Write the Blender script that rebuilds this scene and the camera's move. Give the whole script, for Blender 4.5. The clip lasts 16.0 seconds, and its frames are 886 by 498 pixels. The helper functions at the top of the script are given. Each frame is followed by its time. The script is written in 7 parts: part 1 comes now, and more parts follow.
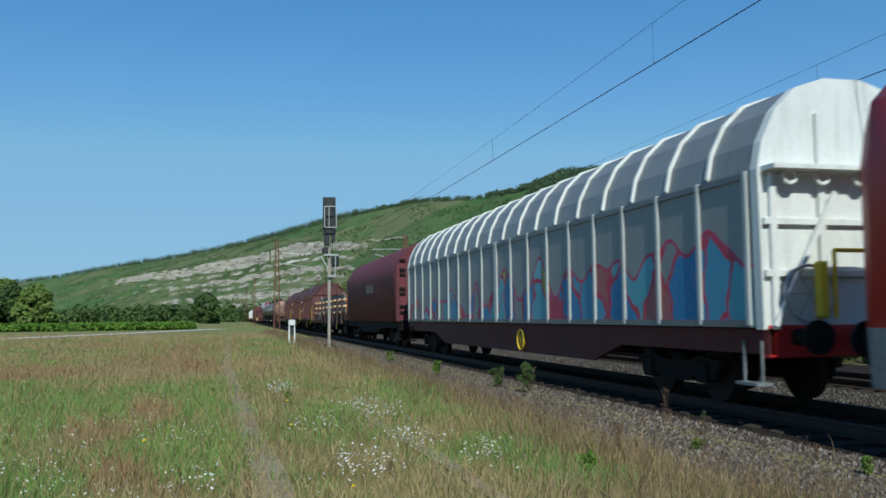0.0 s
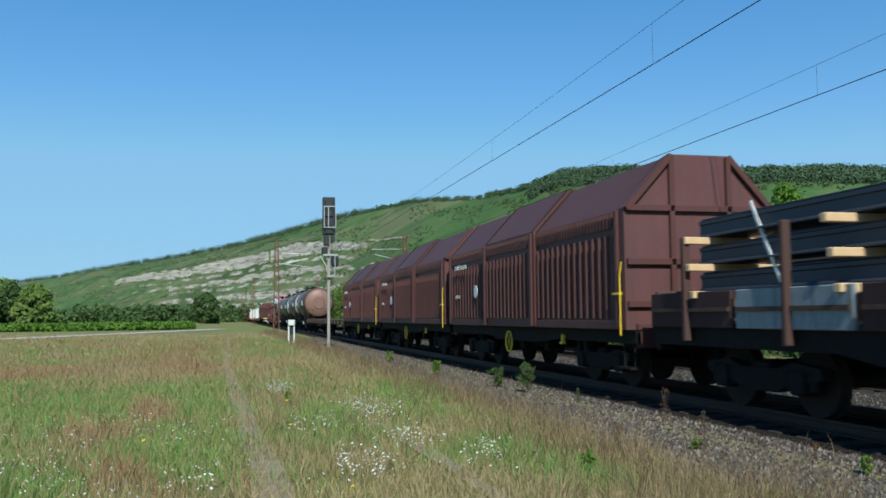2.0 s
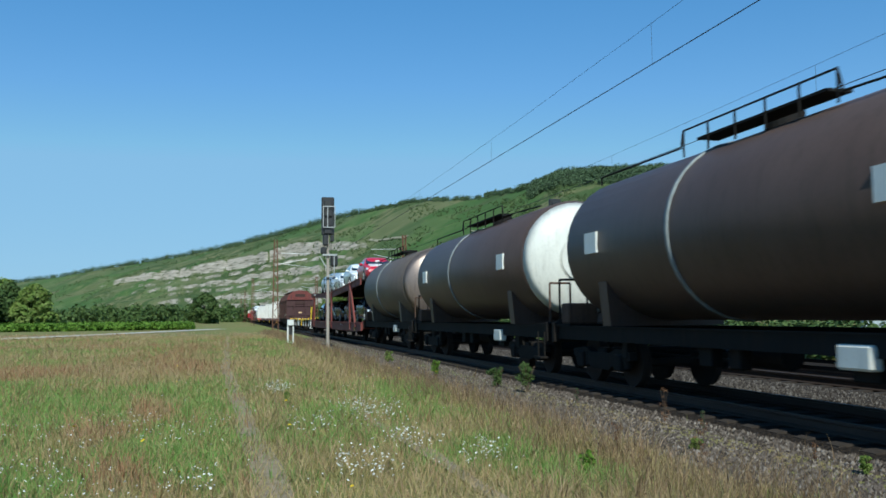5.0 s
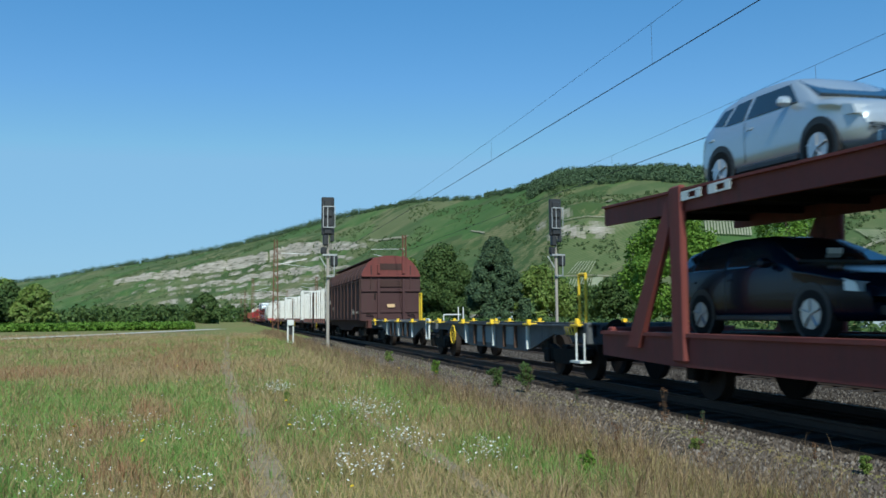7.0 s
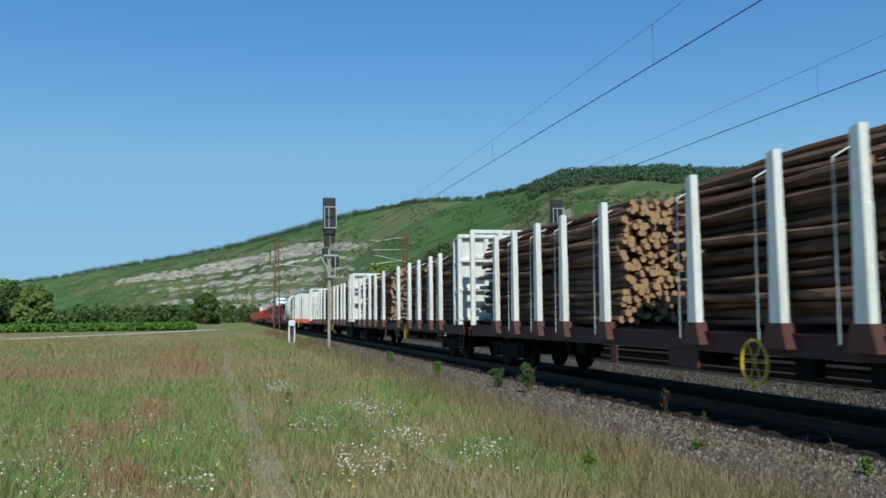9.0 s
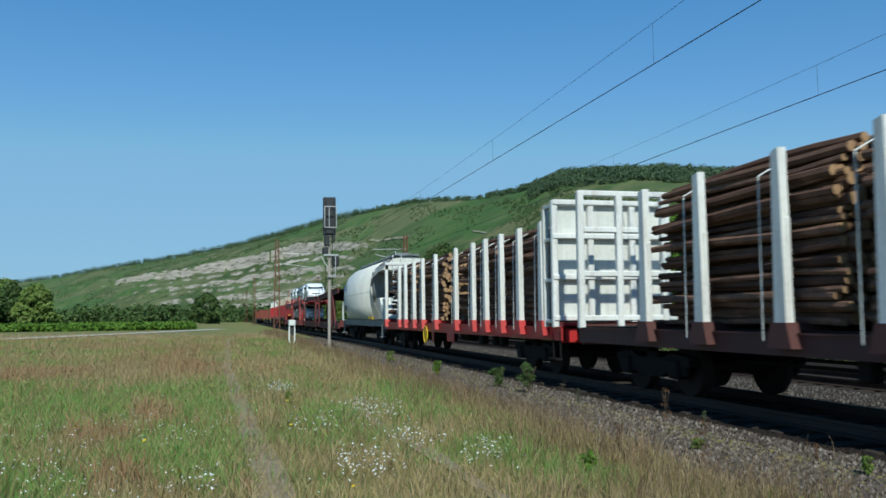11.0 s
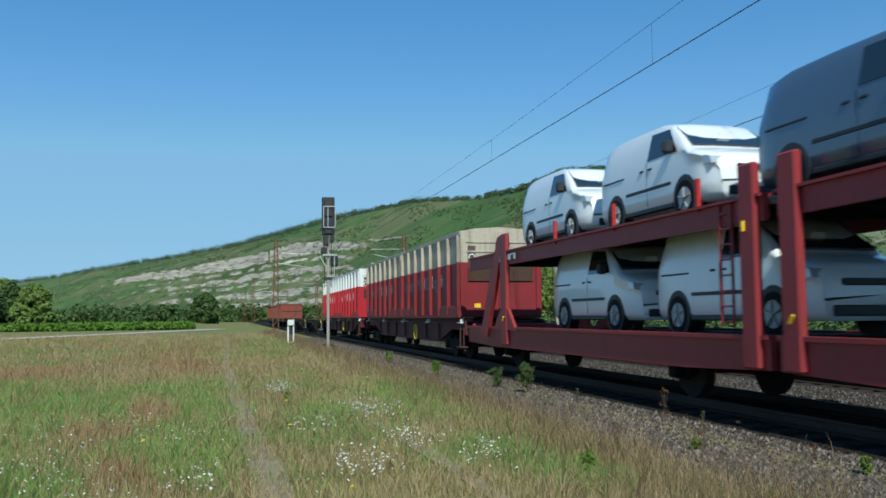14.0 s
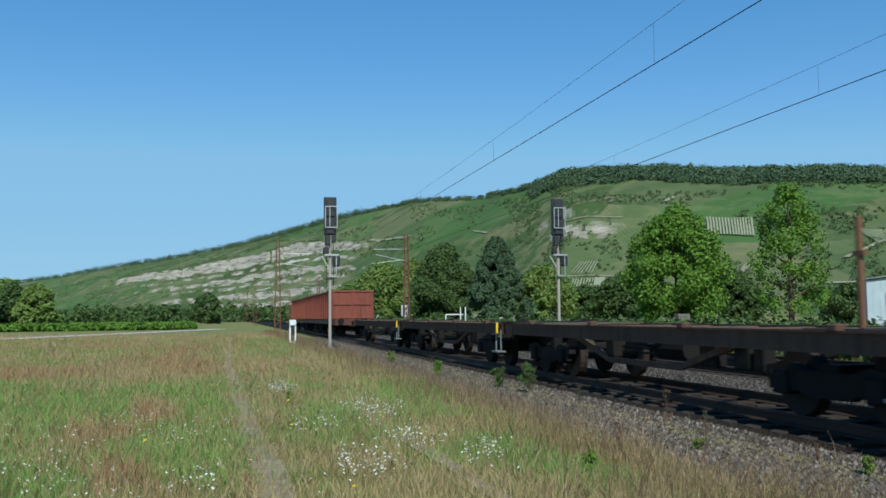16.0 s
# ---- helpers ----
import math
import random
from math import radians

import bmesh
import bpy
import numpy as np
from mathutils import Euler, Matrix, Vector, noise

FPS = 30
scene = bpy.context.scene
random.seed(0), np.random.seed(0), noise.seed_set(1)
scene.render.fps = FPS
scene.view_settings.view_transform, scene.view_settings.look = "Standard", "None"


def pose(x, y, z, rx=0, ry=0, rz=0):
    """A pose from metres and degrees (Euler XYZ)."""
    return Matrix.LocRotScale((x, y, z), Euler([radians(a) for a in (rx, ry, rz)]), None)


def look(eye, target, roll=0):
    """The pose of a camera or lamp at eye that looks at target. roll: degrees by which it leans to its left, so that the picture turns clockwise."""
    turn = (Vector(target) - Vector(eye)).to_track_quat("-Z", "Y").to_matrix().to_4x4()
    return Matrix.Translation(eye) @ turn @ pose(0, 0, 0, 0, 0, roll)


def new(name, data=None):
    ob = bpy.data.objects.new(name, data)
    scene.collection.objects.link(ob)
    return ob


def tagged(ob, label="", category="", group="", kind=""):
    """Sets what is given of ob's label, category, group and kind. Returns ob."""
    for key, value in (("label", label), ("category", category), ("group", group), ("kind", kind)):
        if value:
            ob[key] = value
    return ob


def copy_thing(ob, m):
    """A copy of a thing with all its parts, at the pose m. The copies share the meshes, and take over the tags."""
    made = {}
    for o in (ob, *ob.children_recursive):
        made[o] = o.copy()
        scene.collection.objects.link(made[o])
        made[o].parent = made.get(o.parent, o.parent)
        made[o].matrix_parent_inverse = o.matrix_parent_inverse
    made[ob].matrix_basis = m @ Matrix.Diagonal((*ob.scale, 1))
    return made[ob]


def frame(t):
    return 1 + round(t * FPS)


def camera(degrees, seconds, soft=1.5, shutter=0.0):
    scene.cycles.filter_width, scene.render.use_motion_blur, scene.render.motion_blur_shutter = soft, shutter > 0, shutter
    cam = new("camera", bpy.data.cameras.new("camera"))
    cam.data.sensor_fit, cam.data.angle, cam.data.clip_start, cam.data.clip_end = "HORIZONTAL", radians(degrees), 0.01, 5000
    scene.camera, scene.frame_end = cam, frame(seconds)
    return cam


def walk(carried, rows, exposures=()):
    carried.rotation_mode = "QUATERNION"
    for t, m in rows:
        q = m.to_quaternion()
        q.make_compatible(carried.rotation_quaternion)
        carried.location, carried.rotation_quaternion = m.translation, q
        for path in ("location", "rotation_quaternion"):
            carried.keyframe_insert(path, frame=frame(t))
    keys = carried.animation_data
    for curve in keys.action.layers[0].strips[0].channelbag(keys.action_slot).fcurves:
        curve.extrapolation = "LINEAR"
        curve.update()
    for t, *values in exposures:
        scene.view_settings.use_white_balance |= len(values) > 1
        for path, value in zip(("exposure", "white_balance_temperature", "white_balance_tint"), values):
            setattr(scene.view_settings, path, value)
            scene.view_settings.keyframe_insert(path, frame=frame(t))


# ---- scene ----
EYE = 1.6
RAIL = 0.23          # top of the rails
TRACK = 8.25         # centre of the near track
TRACK2 = 13.2        # centre of the far track
SPEED = 30.5
cam = camera(53.4, 16.0, soft=1.6, shutter=0.08)
YAW, PITCH, ROLL = -13.55, 4.35, 0.5
SWAY = ((0, .8, 0), (.5, .5, 0), (1, .5, .2), (1.5, 0, 0), (2.5, 0, 0), (3.5, -1.5, 0), (6, -1.5, 0), (6.5, -2, 0), (7, -1.5, 0),
        (7.5, -.8, 0), (8, -1.2, 0), (8.5, .3, 0), (9, .7, 1), (11.5, 1, 0), (12, .6, 0), (12.5, 1.2, 1.5), (13, 2, 1.5),
        (13.5, .7, 1.5), (14, -1, 0), (14.5, -.3, -1.3), (15, 2.2, -1.5), (15.5, 1, 0), (16, 2.3, 0))
walk(cam, [(t, pose(0, 0, EYE, 90 + PITCH + dy * .0367, ROLL, YAW + dx * .0367)) for t, dx, dy in SWAY],
     [(0, -.1, 5500, -2), (.6, .03, 5500, -2), (1, .14, 5500, -2), (2.5, .12, 5500, -2), (6, .04, 5500, -2), (8.5, .03, 5500, -2), (9, -.08, 5500, -2), (11.2, -.1, 5500, -2), (12, -.18, 5500, -2), (12.6, .05, 5500, -2), (14, 0.0, 5500, -2), (16, .05, 5500, -2)])

# ---- light ----
SUN_EL, SUN_AZ = 42.0, 186.0
world = bpy.data.worlds.new("sky")
scene.world = world
world.use_nodes = True
wn = world.node_tree
sky = wn.nodes.new("ShaderNodeTexSky")
sky.sky_type, sky.sun_disc = "NISHITA", False
sky.sun_elevation, sky.sun_rotation = radians(SUN_EL), radians(SUN_AZ)
sky.air_density, sky.dust_density, sky.ozone_density = 1.0, 0.0, 2.2
vivid = wn.nodes.new("ShaderNodeHueSaturation")
vivid.inputs["Saturation"].default_value = 1.385
vivid.inputs["Hue"].default_value = 0.511
wn.links.new(sky.outputs[0], vivid.inputs["Color"])
haze = wn.nodes.new("ShaderNodeGamma")
haze.inputs["Gamma"].default_value = 0.66
wn.links.new(vivid.outputs[0], haze.inputs["Color"])
even = wn.nodes.new("ShaderNodeMix")
even.data_type, even.blend_type = "RGBA", "DARKEN"
even.inputs[0].default_value = 0.85
even.inputs[7].default_value = (1.5, 2.4, 3.3, 1)
wn.links.new(haze.outputs[0], even.inputs[6])
wn.links.new(even.outputs[2], wn.nodes["Background"].inputs[0])
wn.nodes["Background"].inputs[1].default_value = 0.198
sun = new("sun", bpy.data.lights.new("sun", "SUN"))
sun.data.energy, sun.data.angle, sun.data.color = 5.0, radians(0.53), (1.0, 0.90, 0.74)
sdir = Vector((math.sin(radians(SUN_AZ)) * math.cos(radians(SUN_EL)), math.cos(radians(SUN_AZ)) * math.cos(radians(SUN_EL)), math.sin(radians(SUN_EL))))
sun.matrix_world = look(sdir * 50, (0, 0, 0))

# ---- materials ----
def material(name):
    m = bpy.data.materials.new(name)
    m.use_nodes = True
    nt = m.node_tree
    return m, nt, nt.nodes["Principled BSDF"]


def node(nt, kind, **sets):
    n = nt.nodes.new(kind)
    for k, v in sets.items():
        n.inputs[k.replace("_", " ")].default_value = v
    return n


def ramp(nt, source, stops):
    r = nt.nodes.new("ShaderNodeValToRGB")
    while len(r.color_ramp.elements) < len(stops):
        r.color_ramp.elements.new(0.5)
    for e, (p, c) in zip(r.color_ramp.elements, stops):
        e.position, e.color = p, (*c, 1)
    nt.links.new(source, r.inputs[0])
    return r.outputs[0]


def mixed(nt, fac, a, b):
    m = nt.nodes.new("ShaderNodeMix")
    m.data_type = "RGBA"
    for sock, v in ((m.inputs[0], fac), (m.inputs[6], a), (m.inputs[7], b)):
        if isinstance(v, (int, float)):
            sock.default_value = v
        elif isinstance(v, tuple):
            sock.default_value = (*v, 1)
        else:
            nt.links.new(v, sock)
    return m.outputs[2]


def coords(nt, which="Object", scale=(1, 1, 1)):
    tc = nt.nodes.new("ShaderNodeTexCoord")
    mp = node(nt, "ShaderNodeMapping", Scale=scale)
    nt.links.new(tc.outputs[which], mp.inputs[0])
    return mp.outputs[0]


def noise_of(nt, vec, scale, detail=5.0, rough=0.6):
    n = node(nt, "ShaderNodeTexNoise", Scale=scale, Detail=detail, Roughness=rough)
    nt.links.new(vec, n.inputs["Vector"])
    return n.outputs[0]


def bumped(nt, bsdf, height, strength=0.3, distance=0.02):
    b = node(nt, "ShaderNodeBump", Strength=strength, Distance=distance)
    nt.links.new(height, b.inputs["Height"])
    nt.links.new(b.outputs[0], bsdf.inputs["Normal"])


def paint(name, color, dirt=(0.06, 0.045, 0.035), amount=0.5, rough=0.5, metal=0.0, coat=0.0):
    """Painted or bare sheet metal: fading at a large scale, streaks that run down, fine grime."""
    m, nt, p = material(name)
    v = coords(nt)
    big = noise_of(nt, v, 0.7, 4)
    streak = noise_of(nt, coords(nt, scale=(3.5, 3.5, 0.35)), 1.6, 6, 0.7)
    fine = noise_of(nt, v, 14, 4, 0.7)
    light = tuple(min(1, c * 1.18 + 0.01) for c in color)
    c1 = mixed(nt, big, tuple(c * 0.82 for c in color), light)
    mask = ramp(nt, streak, ((0.48, (0, 0, 0)), (0.78, (amount, amount, amount))))
    c2 = mixed(nt, mask, c1, dirt)
    mask2 = ramp(nt, fine, ((0.5, (0, 0, 0)), (0.8, (amount * .6,) * 3)))
    c3 = mixed(nt, mask2, c2, dirt)
    nt.links.new(c3, p.inputs["Base Color"])
    p.inputs["Roughness"].default_value, p.inputs["Metallic"].default_value = rough, metal
    p.inputs["Coat Weight"].default_value = coat
    p.inputs["Specular IOR Level"].default_value = 0.06 if rough > 0.7 else (0.14 if amount >= 0.5 else 0.3)
    bumped(nt, p, fine, 0.12, 0.01)
    return m


def plain(name, color, rough=0.6, metal=0.0, spread=0.15, scale=6.0, coat=0.0):
    m, nt, p = material(name)
    n = noise_of(nt, coords(nt), scale, 5)
    nt.links.new(mixed(nt, n, tuple(c * (1 - spread) for c in color), tuple(min(1, c * (1 + spread)) for c in color)), p.inputs["Base Color"])
    p.inputs["Roughness"].default_value, p.inputs["Metallic"].default_value = rough, metal
    p.inputs["Coat Weight"].default_value = coat
    p.inputs["Specular IOR Level"].default_value = 0.1 if rough > 0.7 else 0.5
    return m


def islands(name, stops, rough=0.7, thin=0.0, scale=0.0):
    """Colour that differs from blade to blade, leaf to leaf or stone to stone."""
    m, nt, p = material(name)
    g = nt.nodes.new("ShaderNodeNewGeometry")
    c = ramp(nt, g.outputs["Random Per Island"], stops)
    if scale:
        n = noise_of(nt, coords(nt), scale, 3)
        c = mixed(nt, ramp(nt, n, ((0.35, (0, 0, 0)), (0.7, (.6, .6, .6)))), c, tuple(0.6 * x for x in stops[0][1]))
    nt.links.new(c, p.inputs["Base Color"])
    p.inputs["Roughness"].default_value = rough
    p.inputs["Specular IOR Level"].default_value = 0.12
    if thin:
        tr = nt.nodes.new("ShaderNodeBsdfTranslucent")
        nt.links.new(c, tr.inputs[0])
        mx = node(nt, "ShaderNodeMixShader", Fac=thin)
        nt.links.new(p.outputs[0], mx.inputs[1])
        nt.links.new(tr.outputs[0], mx.inputs[2])
        nt.links.new(mx.outputs[0], nt.nodes["Material Output"].inputs[0])
    return m


BROWN = paint("brown_paint", (0.088, 0.035, 0.031), amount=0.5, rough=0.55)
BROWN2 = paint("faded_brown_paint", (0.115, 0.048, 0.047), amount=0.5, rough=0.6)
REDBROWN = paint("red_brown_paint", (0.25, 0.05, 0.04), amount=0.55, rough=0.55)
DECKBROWN = paint("weathered_red_brown_paint", (0.17, 0.046, 0.04), amount=0.55, rough=0.6)
EMPTYRED = paint("old_dark_red_paint", (0.12, 0.032, 0.031), amount=0.6, rough=0.65)
TARP = paint("red_tarpaulin", (0.14, 0.034, 0.043), dirt=(0.035, 0.026, 0.03), amount=0.8, rough=0.65)
RED = paint("traffic_red_paint", (0.42, 0.02, 0.02), amount=0.3, rough=0.45)
VANRED = paint("carrier_red_paint", (0.27, 0.026, 0.03), amount=0.35, rough=0.5)
BOXRED = paint("container_red_paint", (0.20, 0.022, 0.027), dirt=(0.05, 0.035, 0.03), amount=0.6, rough=0.45)
BOXBRIGHT = paint("fresh_container_red_paint", (0.38, 0.012, 0.022), amount=0.35, rough=0.45)
BOXCREAM = paint("container_cream_paint", (0.44, 0.38, 0.30), dirt=(0.08, 0.066, 0.054), amount=0.7, rough=0.5)
SILVER = paint("silver_sheet", (0.155, 0.16, 0.16), amount=0.35, rough=0.45, metal=0.2)
GREYROOF = paint("grey_roof_sheet", (0.22, 0.225, 0.23), amount=0.3, rough=0.45, metal=0.2)
WHITE = paint("white_paint", (0.66, 0.66, 0.64), amount=0.25, rough=0.45)
WHITEPOST = paint("white_stanchion_paint", (0.70, 0.69, 0.66), dirt=(0.2, 0.1, 0.05), amount=0.45, rough=0.5)
CREAM = paint("pale_tank_paint", (0.66, 0.65, 0.60), amount=0.3, rough=0.4)
GREY = paint("grey_frame_paint", (0.19, 0.205, 0.215), dirt=(0.03, 0.026, 0.024), amount=0.8, rough=0.5)
ARTGREY = paint("grimy_grey_sill_paint", (0.10, 0.105, 0.112), dirt=(0.02, 0.018, 0.017), amount=0.9, rough=0.6)
FADEDGREY = paint("faded_grey_sill_paint", (0.24, 0.26, 0.27), dirt=(0.06, 0.055, 0.05), amount=0.7, rough=0.6)
DARK = paint("grimy_black_steel", (0.010, 0.0095, 0.009), dirt=(0.03, 0.02, 0.016), amount=0.6, rough=0.75)
WHEELSTEEL = paint("brake_dust_wheel_steel", (0.028, 0.021, 0.018), dirt=(0.05, 0.034, 0.026), amount=0.5, rough=0.8)
RUST = paint("rusty_steel", (0.095, 0.058, 0.042), dirt=(0.02, 0.015, 0.012), amount=0.6, rough=0.8)
TANKDARK = paint("sooty_tank_paint", (0.10, 0.066, 0.055), amount=0.6, rough=0.45, metal=0.2)
TANKTAN = paint("tan_metal_tank", (0.26, 0.205, 0.18), dirt=(0.05, 0.04, 0.035), amount=0.55, rough=0.38, metal=0.55)
YELLOW = plain("yellow_paint", (0.75, 0.5, 0.02), 0.5)
BLUE = plain("blue_lettering_paint", (0.03, 0.06, 0.22), 0.5)
INKWHITE = plain("white_lettering_paint", (0.7, 0.7, 0.68), 0.6)
ORANGE = plain("orange_primer", (0.85, 0.28, 0.03), 0.6)
RAILSTEEL = paint("new_rail_steel", (0.035, 0.04, 0.055), amount=0.3, rough=0.5, metal=0.3)
WOODBAR = plain("pale_timber", (0.62, 0.42, 0.24), 0.8)
PLANK = plain("weathered_planks", (0.10, 0.075, 0.055), 0.85, spread=0.4)
BLACK = plain("black_plastic", (0.02, 0.02, 0.022), 0.5)
RUBBER = plain("tyre_rubber", (0.018, 0.018, 0.018), 0.8)
ALLOY = plain("alloy_wheel", (0.5, 0.5, 0.52), 0.35, 0.8)
GLASS = plain("tinted_car_glass", (0.02, 0.026, 0.03), 0.06, spread=0.05, coat=0.5)
LAMPGLASS = plain("headlamp_glass", (0.55, 0.58, 0.6), 0.1, 0.3)
CARWHITE = plain("white_car_paint", (0.84, 0.85, 0.86), 0.3, spread=0.03, coat=0.8)
CARSILVER = plain("silver_car_paint", (0.45, 0.50, 0.55), 0.3, 0.45, spread=0.04, coat=0.8)
CARRED = plain("red_car_paint", (0.46, 0.008, 0.03), 0.3, spread=0.04, coat=0.35)
CARBLUE = plain("dark_blue_car_paint", (0.004, 0.007, 0.018), 0.25, 0.0, spread=0.05, coat=0.15)
CARBLUE.node_tree.nodes["Principled BSDF"].inputs["Specular IOR Level"].default_value = .2
CARGREY = plain("slate_blue_van_paint", (0.10, 0.13, 0.18), 0.3, 0.3, spread=0.05, coat=0.8)
STEEL = plain("galvanised_steel", (0.4, 0.4, 0.4), 0.5, 0.6, spread=0.3)
WIRE = plain("contact_wire_copper", (0.03, 0.028, 0.026), 0.6, 0.3)
MASTRUST = paint("rust_brown_mast_paint", (0.16, 0.08, 0.05), amount=0.4, rough=0.8)
# Near black: the train's shade on the sleepers is put into this colour.
SLEEPER = paint("grimy_shade_dark_sleeper", (0.045, 0.036, 0.03), dirt=(0.015, 0.012, 0.01), amount=0.6, rough=0.9)
PALEMAST = paint("weathered_pale_mast", (0.34, 0.30, 0.26), amount=0.3, rough=0.7)
CARRIERRED = paint("sooty_dark_red_paint", (0.085, 0.016, 0.018), amount=0.6, rough=0.6)
GREYRIB = paint("pale_grey_rib_paint", (0.42, 0.43, 0.43), amount=0.35, rough=0.5)
SOOTBROWN = paint("sooty_brown_paint", (0.055, 0.030, 0.028), amount=0.6, rough=0.85)
REDEND = paint("faded_red_end_paint", (0.15, 0.042, 0.038), amount=0.5, rough=0.6)
ENDBROWN = paint("grimy_maroon_paint", (0.062, 0.030, 0.031), amount=0.5, rough=0.6)
SOOTROOF = paint("sooty_grey_brown_paint", (0.08, 0.043, 0.038), amount=0.6, rough=0.8)
GONDOLARED = paint("rusty_gondola_paint", (0.20, 0.06, 0.042), dirt=(0.07, 0.035, 0.025), amount=0.75, rough=0.75)
CONCRETE = paint("weathered_concrete", (0.15, 0.13, 0.11), amount=0.4, rough=0.9)
RAILTOP = paint("running_rail_steel", (0.05, 0.034, 0.026), amount=0.5, rough=0.6, metal=0.3)
BARK = plain("bark", (0.09, 0.065, 0.045), 0.9, spread=0.4, scale=12)


# ---- mesh helpers ----
def part(name, bm, mat, parent=None, label=""):
    """One mesh object out of a bmesh, under a thing or part."""
    me = bpy.data.meshes.new(name)
    bmesh.ops.recalc_face_normals(bm, faces=bm.faces)
    bm.to_mesh(me)
    bm.free()
    me.materials.append(mat)
    return piece(name, me, parent, label)


def piece(name, me, parent=None, label="", m=None):
    ob = new(name, me)
    ob.parent = parent
    if m is not None:
        ob.matrix_basis = m
    if label:
        ob["label"] = label
    return ob


def thing(name, label, category, group="", at=None):
    ob = new(name)
    ob.empty_display_size = 0.3
    if at is not None:
        ob.matrix_basis = at
    return tagged(ob, label, category, group)


def B():
    return bmesh.new()


def box(bm, x0, x1, y0, y1, z0, z1, bevel=0.0):
    r = bmesh.ops.create_cube(bm, size=1, matrix=Matrix.Translation(((x0 + x1) / 2, (y0 + y1) / 2, (z0 + z1) / 2)) @ Matrix.Diagonal((abs(x1 - x0), abs(y1 - y0), abs(z1 - z0), 1)))
    if bevel:
        es = list({e for v in r["verts"] for e in v.link_edges})
        bmesh.ops.bevel(bm, geom=es, offset=bevel, segments=1, affect="EDGES")
    return bm


def bar(bm, a, b, w, h=None, side=None):
    """A straight bar of section w by h from a to b."""
    a, b = Vector(a), Vector(b)
    q = (b - a).to_track_quat("Y", "Z").to_matrix().to_4x4()
    m = Matrix.Translation((a + b) / 2) @ q @ Matrix.Diagonal((w, (b - a).length, h or w, 1))
    bmesh.ops.create_cube(bm, size=1, matrix=m)
    return bm


def cyl(bm, a, b, r, seg=12, r2=None):
    a, b = Vector(a), Vector(b)
    q = (b - a).to_track_quat("Z", "Y").to_matrix().to_4x4()
    bmesh.ops.create_cone(bm, cap_ends=True, segments=seg, radius1=r, radius2=r if r2 is None else r2, depth=(b - a).length, matrix=Matrix.Translation((a + b) / 2) @ q)
    return bm


def prism(bm, profile, y0, y1):
    """A profile of (x, z) drawn out along y."""
    a = [bm.verts.new((x, y0, z)) for x, z in profile]
    b = [bm.verts.new((x, y1, z)) for x, z in profile]
    n = len(profile)
    bm.faces.new(a)
    bm.faces.new(b[::-1])
    for i in range(n):
        bm.faces.new((a[i], b[i], b[(i + 1) % n], a[(i + 1) % n]))
    return bm


def plate(bm, outline, x0, x1):
    """An outline of (y, z) drawn out along x."""
    a = [bm.verts.new((x0, y, z)) for y, z in outline]
    b = [bm.verts.new((x1, y, z)) for y, z in outline]
    n = len(outline)
    bm.faces.new(a)
    bm.faces.new(b[::-1])
    for i in range(n):
        bm.faces.new((a[i], b[i], b[(i + 1) % n], a[(i + 1) % n]))
    return bm


def loft(bm, rings, caps=True):
    vs = [[bm.verts.new(p) for p in r] for r in rings]
    n = len(rings[0])
    for r0, r1 in zip(vs, vs[1:]):
        for i in range(n):
            bm.faces.new((r0[i], r0[(i + 1) % n], r1[(i + 1) % n], r1[i]))
    if caps:
        bm.faces.new(vs[0])
        bm.faces.new(vs[-1][::-1])
    return bm


def tube(bm, points, r, seg=8):
    for a, b in zip(points, points[1:]):
        cyl(bm, a, b, r, seg)
    return bm


def ring(bm, c, r, thick, axis="x", seg=20):
    pts = []
    for i in range(seg + 1):
        a = 2 * math.pi * i / seg
        d = {"x": (0, math.cos(a), math.sin(a)), "y": (math.cos(a), 0, math.sin(a)), "z": (math.cos(a), math.sin(a), 0)}[axis]
        pts.append(Vector(c) + Vector(d) * r)
    return tube(bm, pts, thick, 6)


def smooth(ob):
    for f in ob.data.polygons:
        f.use_smooth = True
    return ob


def raw_mesh(name, verts, faces, mat):
    me = bpy.data.meshes.new(name)
    verts, faces = np.asarray(verts, np.float32), np.asarray(faces, np.int32)
    me.vertices.add(len(verts))
    me.vertices.foreach_set("co", verts.ravel())
    k = faces.shape[1]
    me.loops.add(faces.size)
    me.loops.foreach_set("vertex_index", faces.ravel())
    me.polygons.add(len(faces))
    me.polygons.foreach_set("loop_start", np.arange(0, faces.size, k, dtype=np.int32))
    me.update(calc_edges=True)
    me.materials.append(mat)
    return me


# ---- the train: every wagon's origin lies on the track's centre line at rail height, at its front end; it reaches back along +y ----
MOVING = []          # (thing, place along the train in metres, height of its origin over the rails)


def runs(ob, place, height=0.0, side=0.0, turn=None):
    MOVING.append((ob, place, height, side, turn))
    return ob


def wheelset_mesh(r=0.46):
    bm = B()
    for sx in (-1, 1):
        cyl(bm, (sx * 0.68, 0, 0), (sx * 0.82, 0, 0), r, 24)
        cyl(bm, (sx * 0.655, 0, 0), (sx * 0.69, 0, 0), r + 0.03, 24)
        cyl(bm, (sx * 0.82, 0, 0), (sx * 0.98, 0, 0), 0.1, 10)
    cyl(bm, (-0.7, 0, 0), (0.7, 0, 0), 0.08, 10)
    me = bpy.data.meshes.new("wheelset")
    bm.to_mesh(me)
    bm.free()
    me.materials.append(WHEELSTEEL)
    return me


